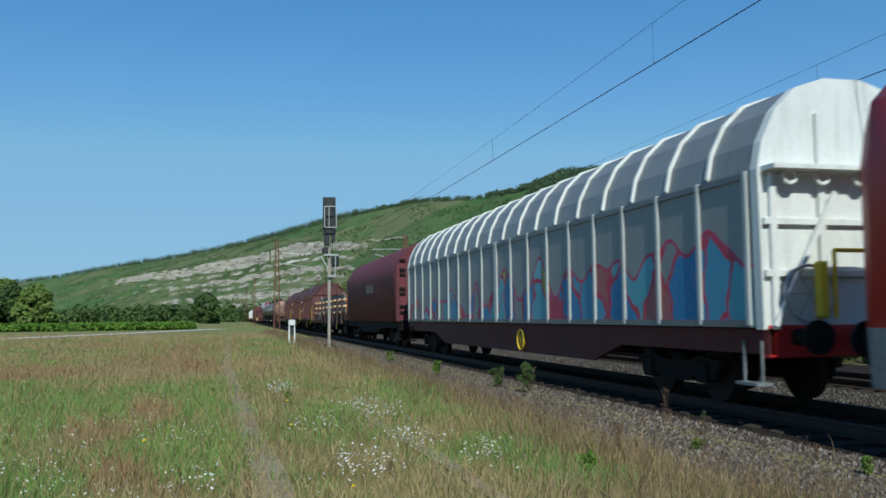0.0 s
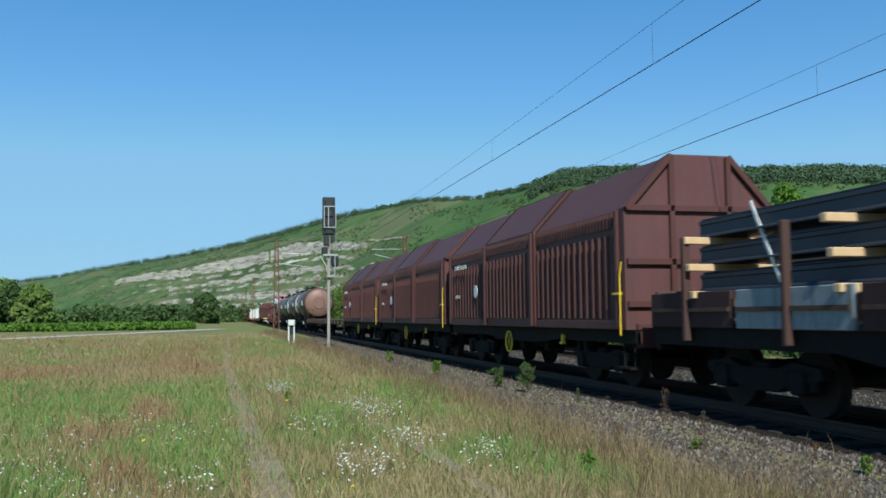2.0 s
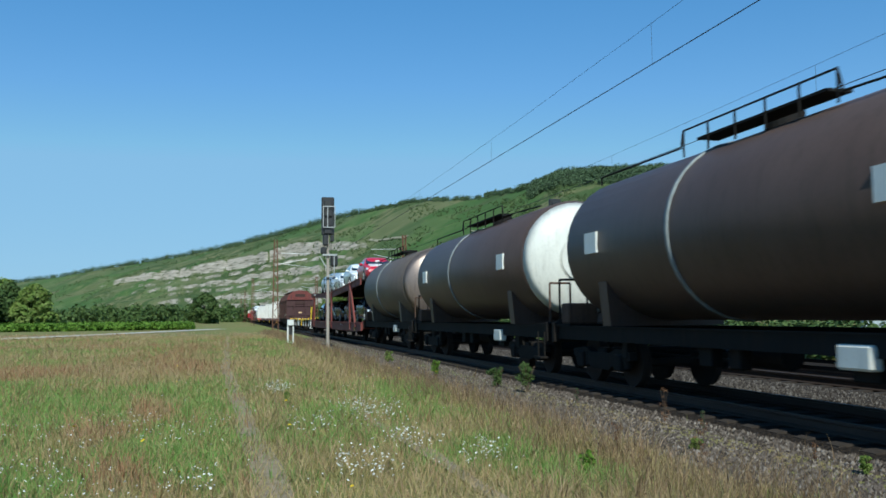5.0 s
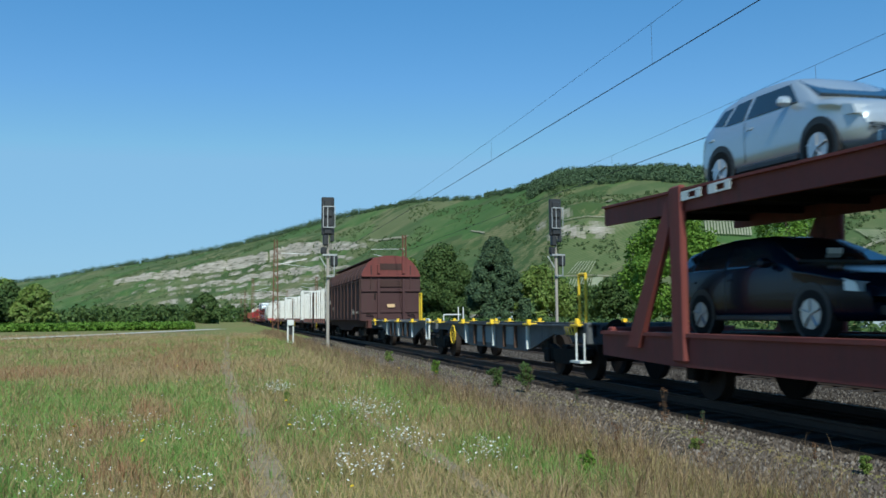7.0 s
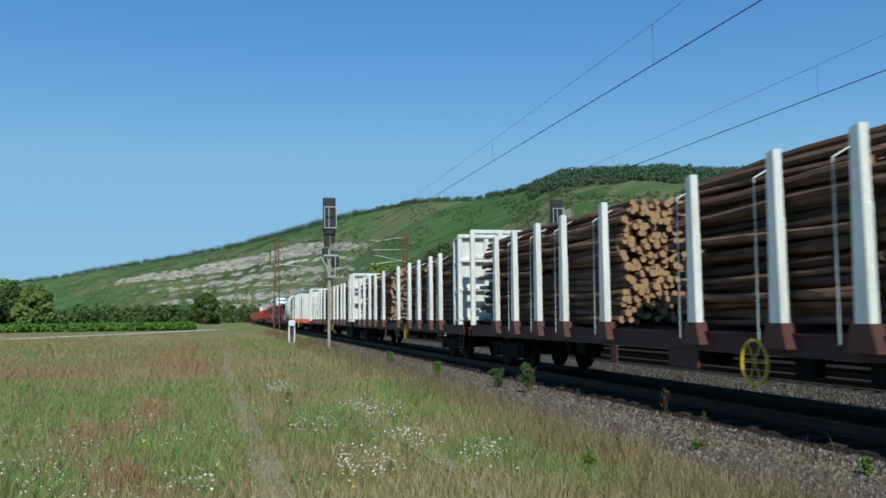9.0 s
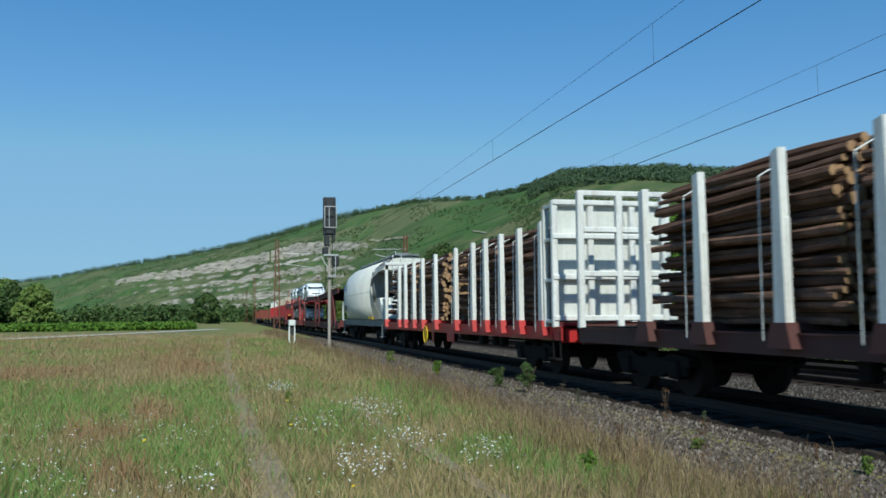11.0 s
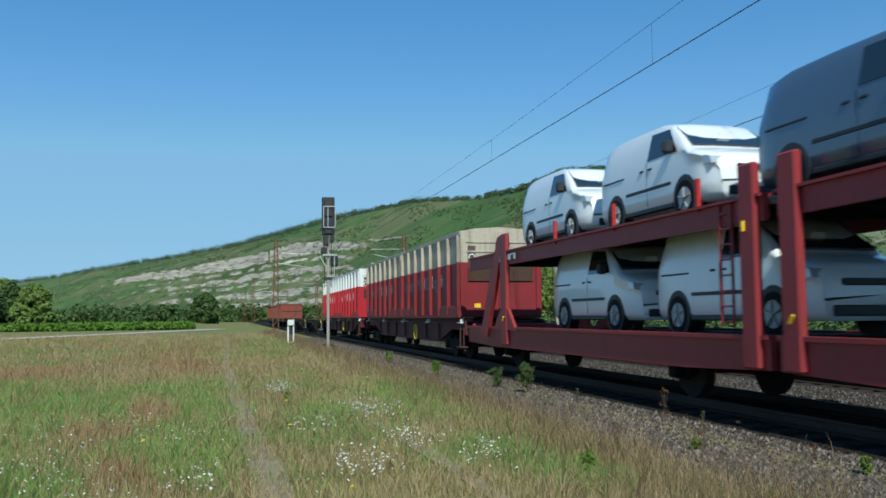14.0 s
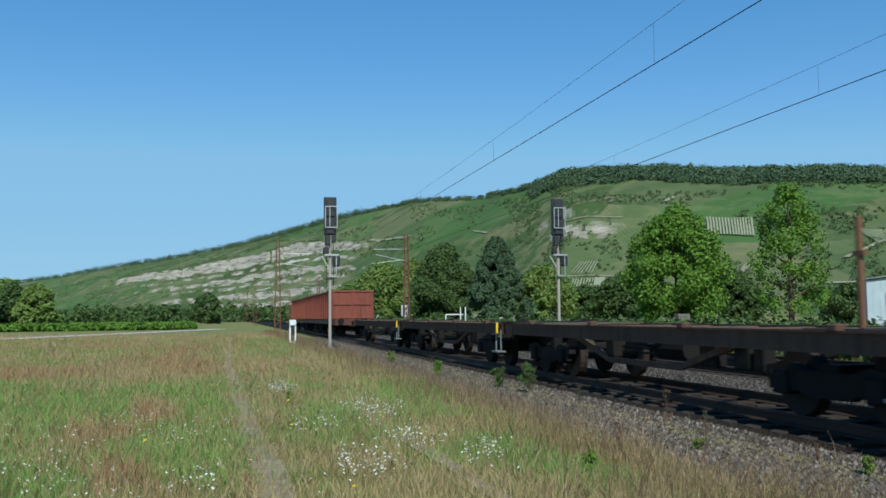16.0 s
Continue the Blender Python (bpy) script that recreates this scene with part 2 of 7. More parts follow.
def bogie_mesh():
    bm = B()
    for sx in (-1, 1):
        x0, x1 = sorted((sx * 0.93, sx * 1.08))
        plate(bm, ((-1.35, .52), (-1.35, .66), (-.75, .72), (-.45, .62), (.45, .62), (.75, .72), (1.35, .66), (1.35, .52), (.62, .40), (.4, .3), (-.4, .3), (-.62, .40)), x0, x1)
        for y in (-.9, .9):
            box(bm, sx * 0.9, sx * 1.14, y - .16, y + .16, .3, .62, .03)
            for d in (-.25, .25):
                cyl(bm, (sx * 1.02, y + d, .36), (sx * 1.02, y + d, .62), .075, 10)
    box(bm, -1.05, 1.05, -.2, .2, .4, .72, .04)
    me = bpy.data.meshes.new("bogie_frame")
    bm.to_mesh(me)
    bm.free()
    me.materials.append(DARK)
    return me


WHEELSET, BOGIE = wheelset_mesh(), bogie_mesh()


def bogie(parent, y):
    b = piece("bogie", BOGIE, parent, "", pose(0, y, 0))
    for d in (-.9, .9):
        piece("wheelset", WHEELSET, b, "", pose(0, d, .46))


def axle(parent, y):
    """A single axle with its guards and leaf springs."""
    for sx in (-1, 1):
        bm = B()
        plate(bm, ((y - .5, .95), (y + .5, .95), (y + .2, .3), (y - .2, .3)), sx * .95, sx * 1.0)
        plate(bm, ((y - .65, .72), (y, .60), (y + .65, .72), (y + .6, .77), (y, .74), (y - .6, .77)), sx * 1.0, sx * 1.1)
        box(bm, sx * .95, sx * 1.18, y - .13, y + .13, .33, .6, .03)
        g = part("axle_guard", bm, DARK, parent)
    piece("wheelset", WHEELSET, parent, "", pose(0, y, .46))


def buffers(parent, length, mat=None, z=1.05):
    for y, s in ((0, 1), (length, -1)):
        bm = B()
        box(bm, -1.3, 1.3, y, y + s * .16, z - .28, z + .16, .02)
        part("buffer_beam", bm, mat or DARK, parent)
        for sx in (-1, 1):
            bm = B()
            cyl(bm, (sx * .875, y, z), (sx * .875, y - s * .42, z), .11, 12)
            cyl(bm, (sx * .875, y - s * .42, z), (sx * .875, y - s * .48, z), .225, 16)
            part("buffer", bm, DARK, parent)
    bm = B()
    box(bm, -.08, .08, -.45, 0, z - .1, z + .02, .02)
    tube(bm, ((0, -.4, z - .05), (0, -.45, z - .35), (0, -.35, z - .5)), .035)
    part("coupling", bm, DARK, parent)


def frame_beams(parent, length, z0, z1, mat, half=1.3, belly=0.0, name="side_sill"):
    """Two long sills, fish-bellied where belly is given."""
    for sx in (-1, 1):
        bm = B()
        if belly:
            q = min(4.6, length * .3)
            out = ((0, z0), (0, z1), (length, z1), (length, z0), (length - q, z0), (length - q - 1.3, z0 - belly), (q + 1.3, z0 - belly), (q, z0))
        else:
            out = ((0, z0), (0, z1), (length, z1), (length, z0))
        plate(bm, out, sx * (half - .09), sx * half)
        box(bm, sx * (half - .14), sx * (half + .03), 0, length, z1 - .03, z1, 0)
        part(name, bm, mat, parent)


def steps(parent, y, mat, half=1.32, z=1.0):
    bm = B()
    for d in (0, .42):
        bar(bm, (-half, y + d, z), (-half, y + d, .42), .03)
    box(bm, -half - .12, -half + .12, y - .05, y + .47, .40, .44)
    part("footstep", bm, mat, parent)


def handwheel(parent, x, y, z, r=.26, axis="x", mat=None):
    bm = ring(B(), (x, y, z), r, .022, axis)
    for a in range(0, 180, 60):
        c, s = math.cos(radians(a)) * r, math.sin(radians(a)) * r
        d = Vector((0, c, s)) if axis == "x" else Vector((c, 0, s))
        bar(bm, Vector((x, y, z)) - d, Vector((x, y, z)) + d, .013)
    part("handwheel", bm, mat or YELLOW, parent)


def underside(parent, length, seed=0):
    """Brake gear, air tanks and levers between the bogies."""
    rng = random.Random(seed)
    bm = B()
    cyl(bm, (-.5, length * .45, .75), (-.5, length * .45 + 1.1, .75), .2, 12)
    cyl(bm, (.4, length * .55, .7), (.4, length * .55 + .9, .7), .17, 12)
    bar(bm, (-.2, 2.5, .6), (-.2, length - 2.5, .6), .05)
    bar(bm, (.2, 2.5, .66), (.2, length - 2.5, .66), .05)
    for i in range(5):
        y = rng.uniform(2.5, length - 2.5)
        box(bm, -1.1, -.9, y, y + rng.uniform(.2, .5), .55, .9, .02)
    tagged(part("brake_gear", bm, DARK, parent), kind="stuff")


def text_bars(parent, x, y, z, width, height, mat, n, name="lettering", rng=None):
    """Lettering that cannot be named: upright strokes of its size and colour, on a side that faces -x."""
    rng = rng or random.Random(int(y * 10) + n)
    bm = B()
    w = width / n
    for i in range(n):
        h = height * rng.choice((1, .72, .72, 1, .72))
        yy = y - i * w
        kind = rng.randrange(3)
        box(bm, x - .006, x, yy - w * .28, yy, z, z + h)
        if kind:
            box(bm, x - .006, x, yy - w * .75, yy - w * .3, z + h - height * .16, z + h)
            box(bm, x - .006, x, yy - w * .75, yy - w * .55, z, z + h - height * .18)
        if kind == 2:
            box(bm, x - .006, x, yy - w * .53, yy - w * .3, z, z + height * .15)
    return tagged(part(name, bm, mat, parent), kind="stuff")


# -- covered wagons --
def sprayed_sheet():
    """Silver sheet whose lower part is sprayed over: pale blue, yellow and red fills with crimson contours."""
    m, nt, p = material("sprayed_silver_sheet")
    v = coords(nt)
    grime = noise_of(nt, coords(nt, scale=(3.5, 3.5, .35)), 1.6, 6, .7)
    base = mixed(nt, grime, (.19, .195, .195), (.30, .305, .305))
    warp = node(nt, "ShaderNodeTexNoise", Scale=1.1, Detail=2.0)
    nt.links.new(v, warp.inputs["Vector"])
    add = nt.nodes.new("ShaderNodeVectorMath")
    add.operation = "MULTIPLY_ADD"
    nt.links.new(warp.outputs["Color"], add.inputs[0])
    add.inputs[1].default_value = (0, .9, .7)
    nt.links.new(v, add.inputs[2])
    flat = node(nt, "ShaderNodeMapping", Scale=(0, .9, .62))
    nt.links.new(add.outputs[0], flat.inputs[0])
    cell = node(nt, "ShaderNodeTexVoronoi", Scale=1.25)
    edge = node(nt, "ShaderNodeTexVoronoi", Scale=1.25)
    edge.feature = "DISTANCE_TO_EDGE"
    for q in (cell, edge):
        nt.links.new(flat.outputs[0], q.inputs["Vector"])
    sep = nt.nodes.new("ShaderNodeSeparateColor")
    nt.links.new(cell.outputs["Color"], sep.inputs[0])
    fill = ramp(nt, sep.outputs[0], ((0, (.12, .34, .42)), (.2, (.04, .18, .38)), (.36, (.36, .33, .06)), (.5, (.20, .40, .46)), (.64, (.22, .23, .23)), (.78, (.08, .26, .40)), (.9, (.34, .10, .10))))
    nt.nodes["Color Ramp"].color_ramp.interpolation = "CONSTANT"
    line = ramp(nt, edge.outputs["Distance"], ((.03, (1, 1, 1)), (.05, (0, 0, 0))))
    art = mixed(nt, line, fill, (.40, .025, .07))
    art = mixed(nt, ramp(nt, noise_of(nt, v, 9, 4), ((.5, (0, 0, 0)), (.75, (.35, .35, .35)))), art, base)
    xyz = nt.nodes.new("ShaderNodeSeparateXYZ")
    nt.links.new(v, xyz.inputs[0])
    top = nt.nodes.new("ShaderNodeMath")
    top.operation = "MULTIPLY_ADD"
    nt.links.new(noise_of(nt, coords(nt, scale=(0, 1, .1)), .55, 1), top.inputs[0])
    top.inputs[1].default_value = -2.9
    nt.links.new(xyz.outputs[2], top.inputs[2])
    far = nt.nodes.new("ShaderNodeMath")
    far.operation = "MULTIPLY_ADD"
    nt.links.new(xyz.outputs[1], far.inputs[0])
    far.inputs[1].default_value = .035
    nt.links.new(top.outputs[0], far.inputs[2])
    where = ramp(nt, far.outputs[0], ((.97, (1, 1, 1)), (1.0, (0, 0, 0))))
    rim = ramp(nt, far.outputs[0], ((.90, (0, 0, 0)), (.93, (1, 1, 1))))
    art = mixed(nt, rim, art, (.42, .03, .10))
    nt.links.new(mixed(nt, where, base, art), p.inputs["Base Color"])
    p.inputs["Roughness"].default_value = .5
    p.inputs["Specular IOR Level"].default_value = .25
    return m


SPRAYED = sprayed_sheet()

ROOF = [(-1.38, 3.32), (-1.3, 3.7), (-1.08, 4.14), (-.75, 4.46), (-.3, 4.61), (.3, 4.61), (.75, 4.46), (1.08, 4.14), (1.3, 3.7), (1.38, 3.32)]


def sliding_wall_wagon(length, kind):
    """Long covered wagon with sliding walls, ribbed sides and a rounded roof."""
    silver = kind == "silver"
    side, roof, rib, end, sill = (SPRAYED, GREYROOF, GREYRIB, WHITE, CARRIERRED) if silver else (SOOTBROWN, SOOTROOF, SOOTROOF, ENDBROWN, SOOTBROWN)
    w = thing("sliding_wall_wagon", "silver covered freight wagon, sliding walls sprayed with graffiti, white end" if silver else
              "dirty brown covered freight wagon with ribbed sliding walls", "freight wagon")
    half = 1.36 if silver else 1.57
    outline = ROOF if silver else [(-1.59, 3.38), (-1.53, 3.62), (-1.29, 4.05), (-1.04, 4.26), (-.7, 4.40), (.7, 4.40), (1.04, 4.26), (1.29, 4.05), (1.53, 3.62), (1.59, 3.38)]
    n = 2
    bay = (length - .5) / n
    for sx in (-1, 1):
        for i in range(n):
            y0 = .25 + i * bay
            bm = box(B(), sx * (half - .06), sx * half, y0 + .03, y0 + bay - .03, 1.18, 3.34)
            wall = part("sliding_wall", bm, side, w)
            cnt = 9 if silver else 5
            step = bay / cnt
            for k in range(cnt + 1):
                y = y0 + .03 + min(max(k * step, .04), bay - .1)
                bm = box(B(), sx * half, sx * (half + .05), y - .05, y + .05, 1.2, 3.32, .012)
                part("rib", bm, rib, wall)
            bm = box(B(), sx * half, sx * (half + .035), y0 + .03, y0 + bay - .03, 1.18, 1.28)
            box(bm, sx * half, sx * (half + .035), y0 + .03, y0 + bay - .03, 3.22, 3.3)
            part("rail", bm, SILVER if silver else rib, wall)
    bm = B()
    top = [(x * .985, z) for x, z in outline]
    prism(bm, top, .2, length - .2)
    r = part("roof", bm, roof, w)
    if silver:
        for i in range(18):
            y = 1.3 + i * (length - 2.6) / 17
            bm = prism(B(), [(x * 1.02, z + .04) for x, z in outline] + [(x * .98, z) for x, z in outline[::-1]], y - .03, y + .03)
            part("roof_rib", bm, WHITE, r)
    else:
        bm = B()
        box(bm, -1.0, 1.0, .3, length - .5, 4.40, 4.50, .03)
        part("roof_walk", bm, SOOTBROWN, r)
        for i in range(12):
            y = 1 + i * (length - 2) / 11
            bm = prism(B(), [(x * 1.01, z + .02) for x, z in outline] + [(x * .98, z) for x, z in outline[::-1]], y - .025, y + .025)
            part("roof_rib", bm, SOOTROOF, r)
    for y0, y1 in ((.02, .2), (length - .2, length - .02)):
        bm = prism(B(), [(-half, 1.15)] + outline + [(half, 1.15)], y0, y1)
        e = part("end_wall", bm, end, w)
    # front end fittings
    if silver:
        bm = B()
        for x in (-1.2, -.45, .45, 1.2):
            box(bm, x - .05, x + .05, -.06, .02, 1.15, 3.3 if abs(x) > 1 else 4.1, .01)
        for z in (1.9, 2.6, 3.3):
            box(bm, -1.34, 1.34, -.05, .02, z - .05, z + .05, .01)
        part("end_frame", bm, WHITE, w)
    else:
        bm = prism(B(), [(-1.59, 3.5), (-1.47, 3.80), (-1.18, 4.22), (-.84, 4.46), (-.3, 4.57), (.3, 4.57), (.84, 4.46), (1.18, 4.22), (1.47, 3.80), (1.59, 3.5)], -.03, .22)
        part("end_gable", bm, REDEND, w, "faded red arched top of the end wall")
        for x in (-.66, .66):
            bm = box(B(), x - .07, x + .07, -.15, .02, 1.15, 3.34, .015)
            part("end_post", bm, ENDBROWN, w)
            bm = box(B(), x - .07, x + .07, -.15, -.02, 3.62, 4.08 if x < 0 else 4.56, .015)
            part("end_post", bm, REDEND, w)
        for x in (-1.05, 1.05):
            part("end_post", box(B(), x - .03, x + .03, -.06, .02, 2.75, 4.05, .01), ENDBROWN, w)
        for z, d in ((1.62, .04), (2.72, .07), (3.50, .12)):
            part("end_rail", box(B(), -1.57, 1.57, -d, .02, z - .05, z + .05, .01), ENDBROWN if z < 3.4 else REDEND, w)
        # Recesses as raised dark plates: their inner shade is only colour.
        for z in (3.1, 3.98):
            part("end_recess", box(B(), -.58, .58, -.045, .03, z - .17, z + .17), SOOTBROWN, w)
    if silver:
        bm = box(B(), -1.34, 1.34, -.30, 0, 3.28, 3.34)
        for x in (-1.0, -.5, .1, .6):
            ring(bm, (x, -.14, 3.2), .1, .03, "y", 14)
        part("end_gallery", bm, WHITE, w)
        handwheel(w, -.8, -.2, 1.62, .38, "y", STEEL)
        bm = B()
        tube(bm, ((-.45, -.25, 1.3), (-.45, -.25, 2.2), (.1, -.25, 2.2), (.1, -.25, 1.9)), .03)
        box(bm, -.75, -.58, -.32, -.2, 1.3, 2.05, .03)
        part("brake_lever", bm, YELLOW, w, "yellow brake lever and grab rail")
        bm = B()
        bar(bm, (-1.28, -.12, 1.2), (-.3, -.12, 3.0), .06)
        part("brace", bm, WHITE, w)
    else:
        part("data_plate", box(B(), -.2, .2, -.05, .0, 1.85, 2.02), WOODBAR, w)
        for x in (-1.2, 1.0):
            part("door_latch", tube(B(), ((x - .12, -.08, 1.5), (x + .2, -.08, 1.46), (x + .26, -.08, 1.36)), .025), DARK, w)
        part("door_bar", tube(B(), ((-.85, -.08, 2.35), (-.85, -.08, 2.62)), .03), DARK, w)
    frame_beams(w, length, .82, 1.16, sill, 1.3, .34 if silver else .25)
    buffers(w, length, RED if silver else BROWN)
    steps(w, .15, GREY if silver else DARK)
    steps(w, length - .7, DARK)
    for y in (3.0, length - 3.0):
        bogie(w, y)
    underside(w, length, 4)
    if silver:
        handwheel(w, -1.36, length * .42, .78, .24, "x")
    else:
        text_bars(w, -half - .002, 3.6, 1.5, 1.0, .28, PALEMAST, 5)
        text_bars(w, -half - .002, 2.0, 1.55, .9, .12, PALEMAST, 6)
        text_bars(w, -half - .002, length - 2.0, 2.2, .8, .3, PALEMAST, 5)
        bm = B()
        cyl(bm, (-half - .008, length - 4.2, 1.9), (-half - .002, length - 4.2, 1.9), .14, 20)
        part("badge", bm, PALEMAST, w)
    return w


def tarpaulin_wagon(length):
    w = thing("tarpaulin_wagon", "dark red tarpaulin-covered flat wagon, faded and grimy", "freight wagon")
    prof = [(-1.42, 1.15), (-1.42, 3.2), (-1.41, 3.42), (-1.26, 3.76), (-.88, 4.26), (-.5, 4.5), (-.2, 4.56), (.2, 4.56), (.5, 4.5), (.88, 4.26), (1.26, 3.76), (1.41, 3.42), (1.42, 3.2), (1.42, 1.15)]
    bm = B()
    rings = []
    n = 26
    for i in range(n + 1):
        y = .35 + (length - .7) * i / n
        k = 1 - (.004 if i % 2 else 0)
        rings.append([(x * k, y, z if z < 2 else z - (.008 if i % 2 else 0)) for x, z in prof])
    smooth(part("tarpaulin", loft(bm, rings), TARP, w))
    bm = prism(B(), [(x * 1.01, z + .02) for x, z in prof], .05, .33)
    e = part("end_wall", bm, TARP, w)
    bm = prism(B(), prof, length - .33, length - .05)
    part("end_wall", bm, TARP, w)
    for z in (1.5, 1.75, 2.3, 2.5, 3.1, 3.3, 3.7):
        part("latch", box(B(), -1.3, -1.05, -.03, .05, z, z + .1), DARK, e)
        part("latch", box(B(), .2, .5, -.03, .05, z, z + .1), DARK, e)
    text_bars(w, -1.425, 8.6, 2.55, 2.2, .42, SILVER, 7)
    frame_beams(w, length, .85, 1.14, DARK, 1.32, .25)
    buffers(w, length)
    steps(w, .2, DARK)
    for y in (2.2, length - 2.2):
        bogie(w, y)
    underside(w, length, 5)
    return w


def rail_wagon(length):
    """Flat stake wagon with drop sides."""
    w = thing("stake_wagon", "grimy dark brown flat stake wagon with low drop sides", "freight wagon")
    bm = box(B(), -1.3, 1.3, 0, length, 1.16, 1.24)
    part("deck", bm, PLANK, w)
    n = 8
    st = length / n
    for sx in (-1, 1):
        for i in range(n):
            bm = box(B(), sx * 1.34, sx * 1.4, i * st + .06, (i + 1) * st - .06, 1.16, 1.70, .012)
            d = part("drop_side", bm, FADEDGREY if (sx < 0 and i == 6) else SOOTBROWN, w)
            bm = box(B(), sx * 1.40, sx * 1.43, i * st + .1, (i + 1) * st - .1, 1.40, 1.46)
            part("rib", bm, RUST, d)
            bm = box(B(), sx * 1.36, sx * 1.48, i * st + st * .5 - .05, i * st + st * .5 + .05, .95, 2.55, .015)
            part("stake", bm, SOOTROOF, w)
    for y in (.02, length - .08):
        bm = box(B(), -1.3, 1.3, y, y + .06, 1.24, 1.75, .01)
        part("end_flap", bm, RUST, w)
    frame_beams(w, length, .88, 1.16, DARK, 1.32, .2)
    buffers(w, length)
    steps(w, .1, DARK)
    for y in (2.6, length - 2.6):
        bogie(w, y)
    underside(w, length, 6)
    text_bars(w, -1.335, 2.6, 1.0, .9, .14, INKWHITE, 5)
    bm = box(B(), -1.40, -1.36, 4.4, 4.5, .6, .95)
    box(bm, -1.42, -1.36, 4.3, 4.6, .58, .66)
    part("release_handle", bm, YELLOW, w)
    return w


def rail_pack(length, rows, x0, z0, flip):
    """One layer of new rails standing side by side, with orange primed ends."""
    p = thing("rail_bundle", "layer of new dark steel rails with orange-painted ends", "rails", "new rails on the stake wagon")
    prof = [(-.07, 0), (-.07, .012), (-.012, .035), (-.012, .125), (-.035, .135), (-.035, .17), (.035, .17), (.035, .135), (.012, .125), (.012, .035), (.07, .012), (.07, 0)]
    for i in range(rows):
        x = x0 + i * .148
        bm = prism(B(), [(x + a, z0 + b * 1.55) for a, b in prof], .35, length)
        r = part("rail", bm, RAILSTEEL, p)
        if i < rows - 1:
            q = prism(B(), [(x + .074 + a * .8, z0 + .30 - b * 1.4) for a, b in prof], .36, length)
            r2 = part("rail", q, RAILSTEEL, p)
            part("primed_end", prism(B(), [(x + .074 + a * .82, z0 + .30 - b * 1.4) for a, b in prof], .31, .359), ORANGE, r2)
        bm = prism(B(), [(x + a * 1.03, z0 + b * 1.56) for a, b in prof], .30, .349)
        part("primed_end", bm, ORANGE, r)
    return p


def coil_wagon(length):
    """Steel covered wagon with a folding hood in four sections, ribbed sides and a pitched roof."""
    w = thing("hooded_wagon", "dark brown hooded freight wagon with ribbed sides and pitched folding roof", "freight wagon", "hooded wagons")
    half, eave, top, tw = 1.46, 3.24, 4.22, .57
    prof = [(-half, 1.1), (-half, eave), (-tw, top), (tw, top), (half, eave), (half, 1.1)]
    cuts = (.3, length * .37, length * .67, length - .3)
    for i, (a, b) in enumerate(zip(cuts, cuts[1:])):
        g = .05 if i == 1 else 0
        bm = prism(B(), [(x + (g if x > 0 else -g), z + g * (z > 2)) for x, z in prof], a + .02, b - .02)
        hood = part("hood_section", bm, BROWN, w)
        n = int((b - a) / .31)
        for k in range(n):
            y = a + .25 + k * (b - a - .5) / max(1, n - 1)
            bm = prism(B(), [(-half - g, 0), (-half - g - .06, .03), (-half - g - .06, .07), (-half - g, .10)], 0, 1)
            for v in bm.verts:
                v.co = (v.co.x, y - .05 + v.co.z, 1.3 + v.co.y * (eave - 1.72))
            part("rib", bm, BROWN, hood)
        for k in range(2 * n):
            y = a + .18 + k * (b - a - .36) / (2 * n - 1)
            part("eave_rib", box(B(), -half - g - .045, -half - g, y - .03, y + .03, eave - .30, eave - .02), BROWN, hood)
        for y in (a + .06, b - .06):
            part("post", box(B(), -half - g - .09, -half - g, y - .06, y + .06, 1.12, eave, .015), BROWN, hood)
            q = [(x + (g + .012 if x > 0 else -g - .012), z + (g + .014) * (z > 2)) for x, z in prof]
            part("seam", prism(B(), q, y - .018, y + .018), DARK, hood)
    for y0, y1 in ((.08, .28), (length - .28, length - .08)):
        bm = prism(B(), [(x * 1.02, z + .03 * (z > 2)) for x, z in prof], y0, y1)
        e = part("end_wall", bm, BROWN2, w)
    bm = B()
    for z in (1.55, 2.3, eave + .02):
        box(bm, -half, half, .0, .08, z - .06, z + .06, .01)
    for x in (-tw, tw):
        box(bm, x - .05, x + .05, .0, .08, 1.1, top, .01)
    bar(bm, (-half, .04, eave), (-tw, .04, top), .1)
    bar(bm, (half, .04, eave), (tw, .04, top), .1)
    part("end_frame", bm, BROWN, w)
    bm = B()
    tube(bm, ((-half - .08, .2, 1.0), (-half - .08, .2, 2.05), (-half - .08, .12, 2.3)), .014)
    box(bm, -half - .1, -half - .04, .2, .5, 1.72, 1.76)
    part("grab_rail", bm, YELLOW, w)
    text_bars(w, -half - .06, length - 1.0, 1.9, .6, .1, INKWHITE, 4)
    text_bars(w, -half - .08, length - 1.0, 2.75, 1.4, .16, INKWHITE, 8)
    bm = cyl(B(), (-half - .075, length - 3.3, 2.05), (-half - .06, length - 3.3, 2.05), .18, 20)
    part("badge", bm, INKWHITE, w)
    frame_beams(w, length, .85, 1.1, DARK, 1.34, .1)
    for sx in (-1, 1):
        part("sill_plate", box(B(), sx * 1.40, sx * 1.52, .3, length - .3, 1.1, 1.26, .01), BROWN, w)
    buffers(w, length, BROWN)
    steps(w, .1, DARK)
    for y in (2.2, length - 2.2):
        bogie(w, y)
    underside(w, length, 7)
    handwheel(w, -1.38, length * .55, .72, .25)
    bm = box(B(), -1.42, -1.36, 3.34, 3.42, .78, .96, .01)
    box(bm, -1.44, -1.36, 3.30, 3.46, .76, .80)
    part("release_handle", bm, YELLOW, w)
    return w


